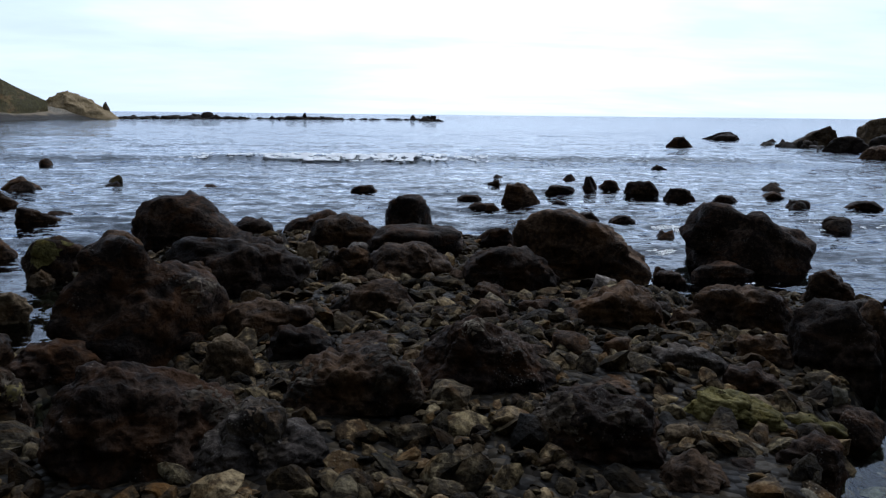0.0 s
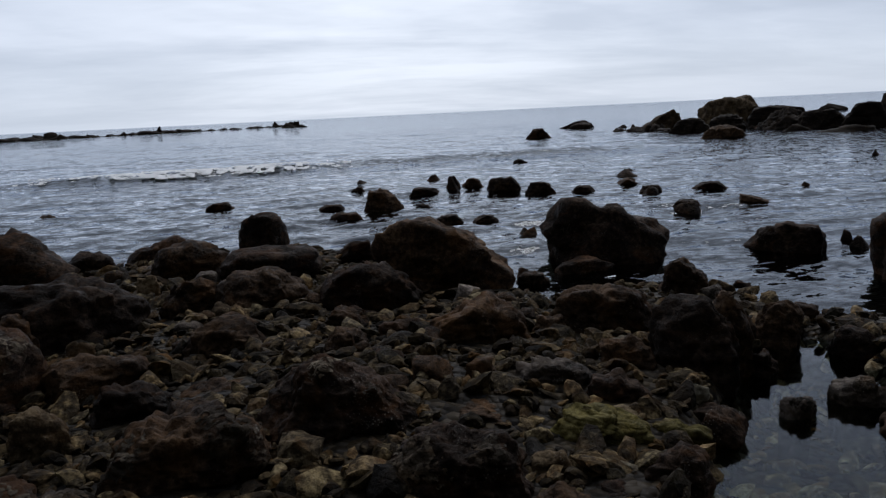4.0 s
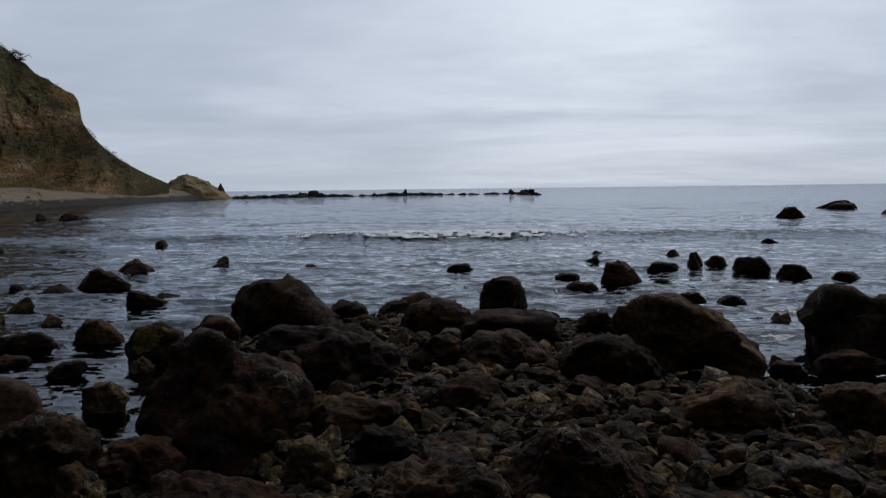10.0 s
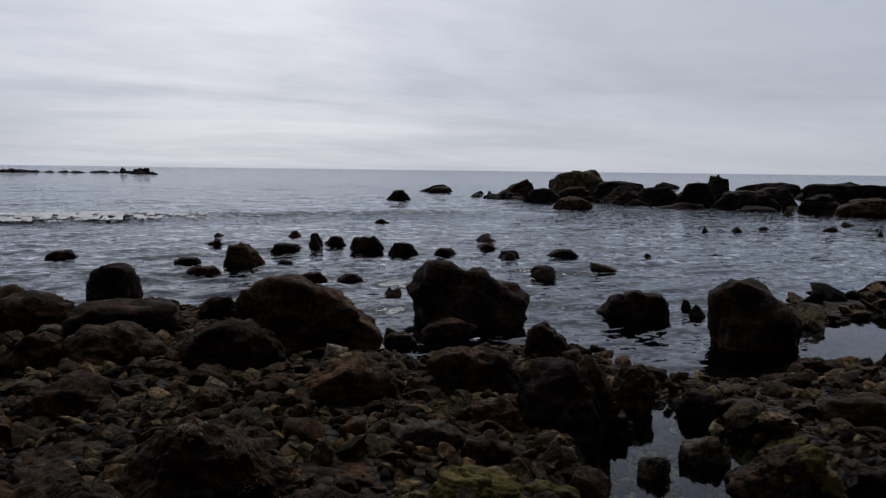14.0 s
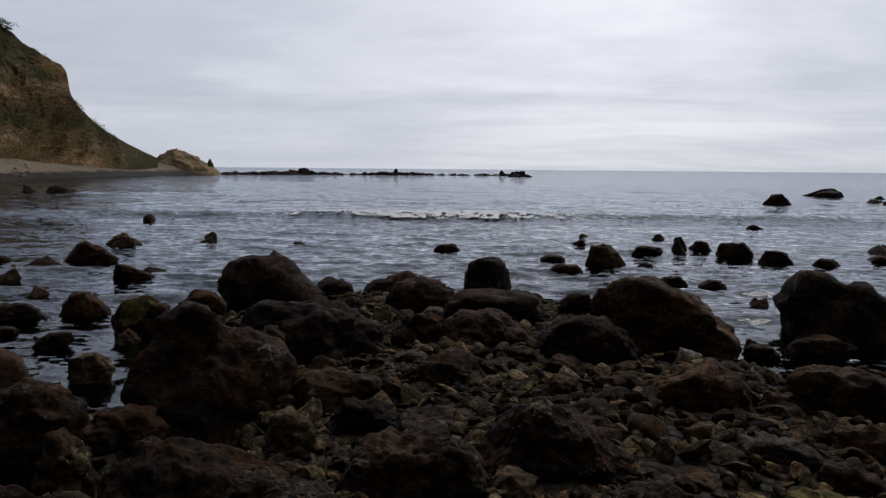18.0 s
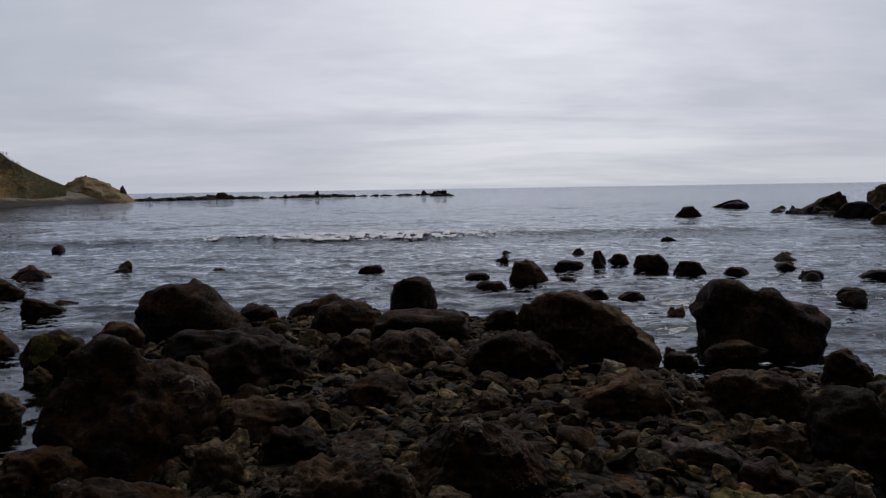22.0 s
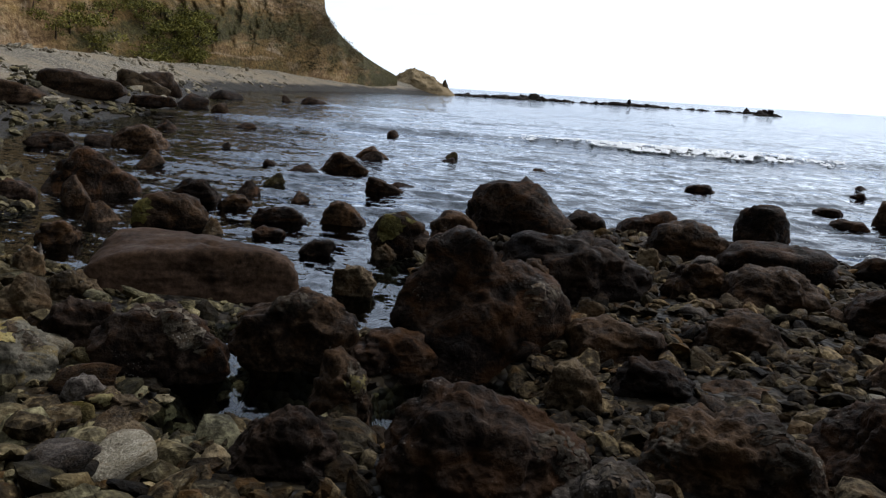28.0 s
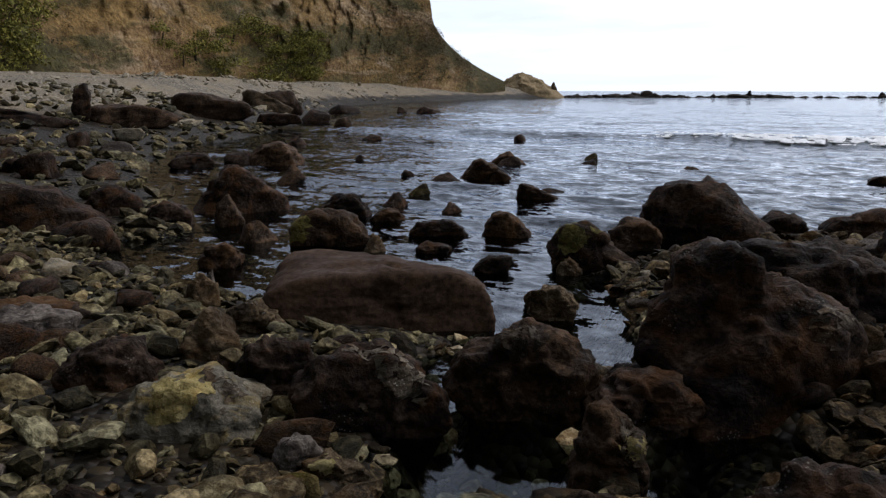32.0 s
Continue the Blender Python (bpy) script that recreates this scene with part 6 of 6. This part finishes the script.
hill_mesh("hillside", 0.0, 11.0, 420, 110, "tan eroded coastal hillside with dry grass and scrub")
# out of view; its height and dark colour keep light off rock fronts
hill_mesh("hillside_behind", 11.0, 16.0, 90, 30, "unseen dark slope added to close the shore and block sky light", REAR_BLOCK)


def leaf_cloud(centres, sizes, per, seed, squash=0.6):
    """Clumps of small leaf blades: triangles scattered through uneven mounds."""
    rng = np.random.default_rng(seed)
    n = len(centres)
    d = rng.normal(size=(n * per, 3))
    d /= np.linalg.norm(d, axis=1)[:, None]
    d[:, 2] = np.abs(d[:, 2])
    rad = rng.uniform(0.55, 1.05, n * per)[:, None]
    size = np.repeat(sizes, per)[:, None]
    lump = (1 + 0.35 * fbm(d * 2.0 + np.repeat(centres, per, 0) * 0.7, seed, 2))[:, None]
    c = np.repeat(centres, per, 0) + d * rad * size * lump * (1, 1, squash)
    blade = size * rng.uniform(0.06, 0.15, (n * per, 1))
    a, b = rng.normal(size=(2, n * per, 3))
    a /= np.linalg.norm(a, axis=1)[:, None]
    b /= np.linalg.norm(b, axis=1)[:, None]
    v = np.stack([c + a * blade, c - a * blade * 0.5 + b * blade * 0.7, c - a * blade * 0.5 - b * blade * 0.7], 1).reshape(-1, 3)
    return v, np.arange(len(v)).reshape(-1, 3)


def scrub(name, n, s_range, v_range, size, per, mat, label, seed, keep=0.0):
    rng = np.random.default_rng(seed)
    s, v = rng.uniform(*s_range, n), rng.uniform(*v_range, n)
    p = hill_point(s, v)
    ok = fbm(p * 0.10, seed + 2, 3) > keep
    p, size_ = p[ok], rng.uniform(*size, n)[ok]
    vv, ff = leaf_cloud(p, size_, per, seed)
    return tagged(link_mesh(name, vv, ff, mat, smooth=False), label, "shrubs", kind="stuff")


def bush(s, v, size, mat, label, seed):
    """One bush on the slope: crooked stems and a mound of small leaves."""
    c = hill_point(np.array([s]), np.array([v]))[0]
    root = new("bush")
    root.location = c
    tagged(root, label, "bush", "bushes on the hillside")
    rng = np.random.default_rng(seed)
    heads = rng.normal(0, 0.42, (9, 3)) * (size, size, size * 0.35) + (0, 0, size * 0.35)
    vv, ff = leaf_cloud(heads, rng.uniform(0.4, 0.75, 9) * size, 110, seed, 0.7)
    link_mesh("foliage", vv, ff, mat, parent=root, smooth=False)
    a, b, w = np.array((0, 0, -0.5)), heads[0], 0.07 * size
    sv = [p_ + np.array((math.cos(j * 1.05), math.sin(j * 1.05), 0)) * w * (1 - 0.3 * q) for q, p_ in enumerate((a, (a + b) / 2 + rng.normal(0, 0.08, 3) * size, b)) for j in range(6)]
    sf = [(q * 6 + j, q * 6 + (j + 1) % 6, q * 6 + 6 + (j + 1) % 6, q * 6 + 6 + j) for q in range(2) for j in range(6)]
    link_mesh("trunk", np.array(sv), np.array(sf), BARK, parent=root)


BARK = rock_material("bark", (0.02, 0.015, 0.01), (0.05, 0.036, 0.024), (0.09, 0.07, 0.05), (0.05, 0.04, 0.02), 0.3, 0.0)
rng = np.random.default_rng(311)
for k in range(34):
    bush(rng.uniform(8.8, 10.9), rng.uniform(0.0, 0.15), rng.uniform(1.4, 2.8), SHRUB, "rounded yellow-green bush at the foot of the hillside", 320 + k)
for k in range(26):
    bush(rng.uniform(6.3, 8.0), rng.uniform(0.0, 0.22), rng.uniform(1.2, 2.4), SHRUB, "low yellow-green bush on the lower hillside", 360 + k)
for k in range(8):
    bush(rng.uniform(7.5, 7.9) + 0.02 * k, 0.68 - 0.24 * k / 8 + rng.uniform(-0.03, 0.03), rng.uniform(1.4, 2.4), DARK_SHRUB, "dark green bush high on the hillside", 390 + k)
for k in range(16):
    bush(rng.uniform(5.2, 10.0), rng.uniform(0.97, 1.0), rng.uniform(0.7, 1.5), DARK_SHRUB, "dark scrubby bush along the crest of the hill", 410 + k)
scrub("green_bushes", 420, (8.7, 10.9), (0.0, 0.18), (0.6, 1.6), 150, SHRUB, "yellow-green bushes along the foot of the hillside", 301, -0.25)
scrub("green_bushes", 320, (6.2, 8.1), (0.0, 0.24), (0.5, 1.4), 130, SHRUB, "green and yellow bushes on the lower hillside", 302, -0.1)
scrub("dark_scrub", 45, (7.5, 8.1), (0.42, 0.68), (0.8, 1.6), 90, DARK_SHRUB, "dark green scrub high on the hillside", 303, -0.2)
scrub("dark_scrub", 1300, (1.5, 10.8), (0.05, 1.0), (0.25, 0.9), 44, DARK_SHRUB, "small dark shrubs dotted over the hillside", 304, 0.3)
scrub("dry_scrub", 4200, (1.0, 10.8), (0.0, 1.0), (0.25, 0.8), 40, DRY, "dry brown scrub over the hillside", 305, 0.22)
scrub("dark_scrub", 40, (5.5, 9.5), (0.97, 1.02), (0.4, 0.9), 60, DARK_SHRUB, "bushes along the crest of the hillside", 306, -0.1)

# islet mound, stack and reef at the end of the bay
def mound(x, y, w, deep, h, turn):
    """The islet: a crumbling mound, steep on one flank and running out in a long slope on the other."""
    A, R = np.meshgrid(np.linspace(0, 2 * np.pi, 97)[:-1], np.linspace(0, 1, 44))
    px, py = -0.16 * (1 - R) + R * 0.5 * np.cos(A), R * 0.5 * np.sin(A)
    p = np.stack([px * w, py * deep, 0 * px], -1).reshape(-1, 3)
    r = R.ravel()
    z = h * (1 - r ** (1.7 - 0.3 * np.cos(A.ravel())))
    env = np.minimum(r * 4, 1) * np.minimum((1 - r) * 5, 1)
    z = z + env * (0.32 * fbm(p * 0.45, 91, 4, 0.6) + 0.20 * fbm(p * 0.9, 92, 3, 0.6, True)) - 0.6 * (r > 0.99)
    p[:, 2] = z
    p[:, :2] += (env * 0.5)[:, None] * np.stack([fbm(p * 0.6, 93, 3), fbm(p * 0.6, 94, 3)], -1)
    idx = np.arange(A.size).reshape(A.shape)
    nxt = np.roll(idx, -1, 1)
    f = np.stack([idx[:-1], idx[1:], nxt[1:], nxt[:-1]], -1).reshape(-1, 4)
    ob = link_mesh("islet", p, f, MOUND)
    ob.matrix_world = pose(x, y, -0.1, 0, 0, turn)
    return tagged(ob, "pale tan crumbling mound at the end of the headland", "islet", "rocks in the sea")


mound(-71.0, 149.0, 14.2, 11.0, 5.3, 25)
boulder(-66.5, 150.6, 0.0, 1.5, 1.5, 3.3, 26, "p", "TAN", "", sub=3, name="sea_stack", label="small upright tan rock stack beside the mound")


def reef_line(x0, y0, x1, y1, count, w, h, seed):
    rng = np.random.default_rng(seed)
    turn = math.degrees(math.atan2(y1 - y0, x1 - x0))
    count *= 2
    for k in range(count):
        f = (k + rng.uniform(0.1, 0.9)) / count
        tall = rng.uniform(0.05, 1.0) ** 1.7
        ww = w * rng.uniform(0.3, 0.9) * (0.6 + 0.6 * tall)
        boulder(x0 + (x1 - x0) * f, y0 + (y1 - y0) * f + rng.uniform(-4, 4), -0.15, ww, ww * 0.6, h * (0.3 + tall * 1.5), turn + rng.uniform(-20, 20), "k" if k % 3 else "b", "FAR_ROCK", "in a low reef off the headland", sub=3, name="reef_rock")


reef_line(-80, 133, -64, 156, 16, 7.0, 0.7, 501)
reef_line(-66, 155, -56, 171, 14, 6.0, 0.6, 502)
reef_line(-57, 170, -51, 177, 6, 6.0, 1.0, 503)
reef_line(-51, 176, -28, 190, 24, 5.0, 0.6, 504)
reef_line(-36, 185, -33, 188, 2, 4.0, 1.1, 507)
reef_line(-28, 190, -9, 198, 14, 4.0, 0.4, 505)
reef_line(-9, 198, -1, 201, 7, 3.6, 0.9, 506)
for x, y, w in ((-4.0, 168, 3.4), (-1.5, 169, 3.0)):
    boulder(x, y, -0.1, w, 1.2, 0.5, 0, "k", "FAR_ROCK", "in a low reef off the headland", sub=3, name="reef_rock")


# an earth bank at the head of the bay


boulder(-39.5, 14.7, 1.8, 9.0, 2.4, 1.2, 69, "k", "TAN", "", 0.0, 5, label="low eroded brown earth bank at the foot of the hill")


# jagged blocks of the low rocky point
def point_blocks(x0, y0, x1, y1, count, w, h, seed):
    rng = np.random.default_rng(seed)
    for k in range(count):
        f = (k + rng.uniform(0, 1)) / count
        ww = w * rng.uniform(0.5, 1.3)
        boulder(x0 + (x1 - x0) * f + rng.uniform(-1, 1), y0 + (y1 - y0) * f + rng.uniform(-0.8, 2.5), -0.1, ww, ww * 0.8, h * rng.uniform(0.15, 0.9), rng.uniform(0, 90), "b", "FAR_ROCK" if k % 4 else "DARK", "on the low rocky point", sub=3, name="point_rock")


point_blocks(19.0, 42.0, 24.5, 37.0, 34, 1.0, 0.6, 601)
point_blocks(23.5, 38.0, 29.0, 27.0, 44, 1.0, 0.55, 602)
point_blocks(28.0, 29.0, 33.0, 20.0, 32, 1.1, 0.6, 603)
point_blocks(26.0, 44.0, 38.0, 30.0, 16, 1.4, 0.6, 604)


# ---- loose stones and cobbles ----
def scatter(n, x0, x1, y0, y1, seed, low=-0.30, high=3.0, clump=None):
    rng = np.random.default_rng(seed)
    x, y = rng.uniform(x0, x1, n), rng.uniform(y0, y1, n)
    g = height(x, y)
    ok = (g > low) & (g < high)
    for bx, by, bw, bd, bt in FEET:
        c, s = math.cos(radians(bt)), math.sin(radians(bt))
        u, v = (x - bx) * c + (y - by) * s, (y - by) * c - (x - bx) * s
        ok &= (u / (0.48 * bw)) ** 2 + ((v + 0.03 * bw) / (0.5 * bd + 0.04 * bw)) ** 2 > 1
    if low >= 0:
        for pool in POOLS:
            ok &= inside(pool, x, y) < -0.10
    if clump is not None:
        ok &= fbm(np.stack([x * clump, y * clump, 0 * x], -1), seed, 2) > -0.15
    return np.stack([x, y, g], -1)[ok], rng


STONE_SHAPES = [rock_shape(900 + k, 3, **SHAPES["brfsb"[k % 5]]) for k in range(10)]
PEBBLES = [rock_shape(950 + k, 1 if k < 8 else 2, sharp=34.0, planes=7 + k % 4, rough=0.035, taper=0.1, tip=0.6) for k in range(16)]


def cobble_bed(name, places, rng, size, mat, label, fine=False, power=2.0):
    """Many small stones joined into one bed."""
    vs, fs, count = [], [], 0
    lib = PEBBLES[8:] if fine else PEBBLES[:8]
    n = len(places)
    sizes = size[0] + (size[1] - size[0]) * rng.uniform(0, 1, n) ** power
    kinds = rng.integers(0, 8, n)
    for k in range(8):
        v, f = lib[k]
        m = kinds == k
        if not m.any():
            continue
        s = sizes[m][:, None] * rng.uniform((0.7, 0.55, 0.25), (1.4, 1.0, 0.75), (m.sum(), 3))
        ang = rng.uniform(0, 2 * np.pi, m.sum())
        tip = rng.uniform(-0.55, 0.55, (m.sum(), 2))
        p = v[None] * s[:, None]
        p = np.stack([p[..., 0], p[..., 1], p[..., 2] + tip[:, :1] * p[..., 0] + tip[:, 1:] * p[..., 1]], -1)
        c, sn = np.cos(ang)[:, None], np.sin(ang)[:, None]
        p = np.stack([p[..., 0] * c - p[..., 1] * sn, p[..., 0] * sn + p[..., 1] * c, p[..., 2]], -1)
        p += places[m][:, None] + np.stack([0 * ang, 0 * ang, s[:, 2] * 0.22], -1)[:, None]
        vs.append(p.reshape(-1, 3))
        fs.append((f[None] + (count + np.arange(m.sum()) * len(v))[:, None, None]).reshape(-1, 3))
        count += m.sum() * len(v)
    return tagged(link_mesh(name, np.concatenate(vs), np.concatenate(fs), mat, smooth=False), label, "stones", kind="stuff")


pl, rng = scatter(4600, -3.2, 6.4, 0.6, 10.2, 701, -0.02, 3)
cobble_bed("cobbles", pl, rng, (0.06, 0.24), COBBLE, "wet brown and olive cobbles between the boulders", True)
pl, rng = scatter(11000, -3.6, 6.0, 0.8, 9.8, 702, -0.3, 3)
cobble_bed("pebbles", pl, rng, (0.03, 0.09), COBBLE, "small wet brown pebbles between the boulders")
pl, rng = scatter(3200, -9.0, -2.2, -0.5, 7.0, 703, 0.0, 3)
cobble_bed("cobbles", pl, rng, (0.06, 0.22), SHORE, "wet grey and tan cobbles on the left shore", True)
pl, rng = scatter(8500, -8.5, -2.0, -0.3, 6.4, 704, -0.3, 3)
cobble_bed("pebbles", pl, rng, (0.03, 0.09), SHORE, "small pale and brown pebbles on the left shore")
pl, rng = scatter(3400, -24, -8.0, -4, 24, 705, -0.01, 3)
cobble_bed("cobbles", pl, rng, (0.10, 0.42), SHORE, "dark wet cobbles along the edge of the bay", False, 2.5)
pl, rng = scatter(5200, -70, -16, 2, 110, 706, 0.1, 2.4, 0.08)
cobble_bed("beach_stones", pl, rng, (0.15, 0.7), PALE, "pale dry stones on the upper beach", False, 3.0)
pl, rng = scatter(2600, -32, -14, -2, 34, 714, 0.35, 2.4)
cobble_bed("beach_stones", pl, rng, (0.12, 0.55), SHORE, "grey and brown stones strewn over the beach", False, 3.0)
pl, rng = scatter(300, 5.0, 14.0, 2.0, 9.0, 707, -0.02, 1)
cobble_bed("cobbles", pl, rng, (0.12, 0.42), COBBLE, "dark cobbles on the bar beside the pool", True)

pl, rng = scatter(520, -2.6, 3.6, 1.6, 9.6, 711, 0.02, 1)
cobble_bed("rubble", pl, rng, (0.09, 0.22), COBBLE, "angular brown rubble filling the spit between boulders", True, 1.5)
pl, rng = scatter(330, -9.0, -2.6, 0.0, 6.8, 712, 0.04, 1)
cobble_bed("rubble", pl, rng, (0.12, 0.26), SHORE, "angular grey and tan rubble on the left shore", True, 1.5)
pl, rng = scatter(2600, -2.4, 3.4, 1.2, 5.4, 713, 0.0, 1)
cobble_bed("shards", pl, rng, (0.06, 0.15), COBBLE, "small pale and brown broken shards between the boulders", True, 1.2)
pl, rng = scatter(900, 1.4, 4.2, 1.5, 5.2, 708, -0.5, 0.0)
cobble_bed("pool_stones", pl, rng, (0.05, 0.20), POOL_STONE, "pale and brown stones on the bed of the clear tidal pool", True)
pl, rng = scatter(500, -3.6, -2.0, 2.8, 5.0, 709, -0.5, 0.0)
cobble_bed("pool_stones", pl, rng, (0.04, 0.15), POOL_STONE, "orange-brown stones on the bed of the narrow channel", True)
pl, rng = scatter(420, 5.6, 15.0, 4.5, 9.5, 710, -0.05, 1)
cobble_bed("cobbles", pl, rng, (0.12, 0.36), COBBLE, "dark angular cobbles heaped on the bar", True)

STONE_MATS = [(DARK, "DARK"), (BROWN, "BROWN"), (GREY, "GREY"), (TAN, "TAN"), (BROWN, "BROWN"), (DARK, "DARK"), (OLIVE, "OLIVE"), (DARK, "DARK"), (BROWN, "BROWN"), (PALE, "PALE")]
STONE_WORDS = {"DARK": "small dark wet stone", "BROWN": "brown angular stone", "GREY": "grey weathered stone", "TAN": "tan broken stone", "OLIVE": "olive algae-tinged stone", "PALE": "pale cream stone"}
stone_masters = []
for k, (v, f) in enumerate(STONE_SHAPES):
    mat, key = STONE_MATS[k]
    me_ob = link_mesh("stone", v, f, mat)
    tagged(me_ob, STONE_WORDS[key] + " lying among the cobbles", "stone", "loose stones on the shore")
    stone_masters.append(me_ob)


def loose_stones(n, x0, x1, y0, y1, seed, size):
    pl, rng = scatter(n, x0, x1, y0, y1, seed, 0.05, 2.0)
    for x, y, z in pl:
        if math.hypot(x, y - 0.3) < 3.2:
            continue
        m = stone_masters[int(rng.integers(0, 10))]
        s = size[0] + (size[1] - size[0]) * rng.uniform() ** 1.8
        sx, sy, sz = s * rng.uniform(0.9, 1.3), s * rng.uniform(0.65, 1.0), s * rng.uniform(0.45, 0.8)
        ob = m.copy()
        scene.collection.objects.link(ob)
        ob.matrix_world = pose(x, y, z + sz * 0.22, rng.uniform(-14, 14), rng.uniform(-14, 14), rng.uniform(0, 360)) @ Matrix.Diagonal((sx, sy, sz, 1))


loose_stones(100, -3.0, 4.0, 1.2, 9.8, 801, (0.14, 0.34))
loose_stones(95, -9.0, -2.4, 0.3, 7.0, 802, (0.15, 0.40))
loose_stones(90, -9.0, -2.4, 0.4, 7.0, 804, (0.14, 0.32))
loose_stones(40, -2.4, 2.4, 3.6, 9.4, 805, (0.18, 0.36))
loose_stones(60, -20.0, -8.0, 4, 20, 803, (0.3, 0.8))
for k, m in enumerate(stone_masters):
    m.matrix_world = pose(-1.6 + 0.4 * k, 4.55 + 0.7 * (k % 3), 0.16) @ Matrix.Diagonal((0.22, 0.18, 0.12, 1))
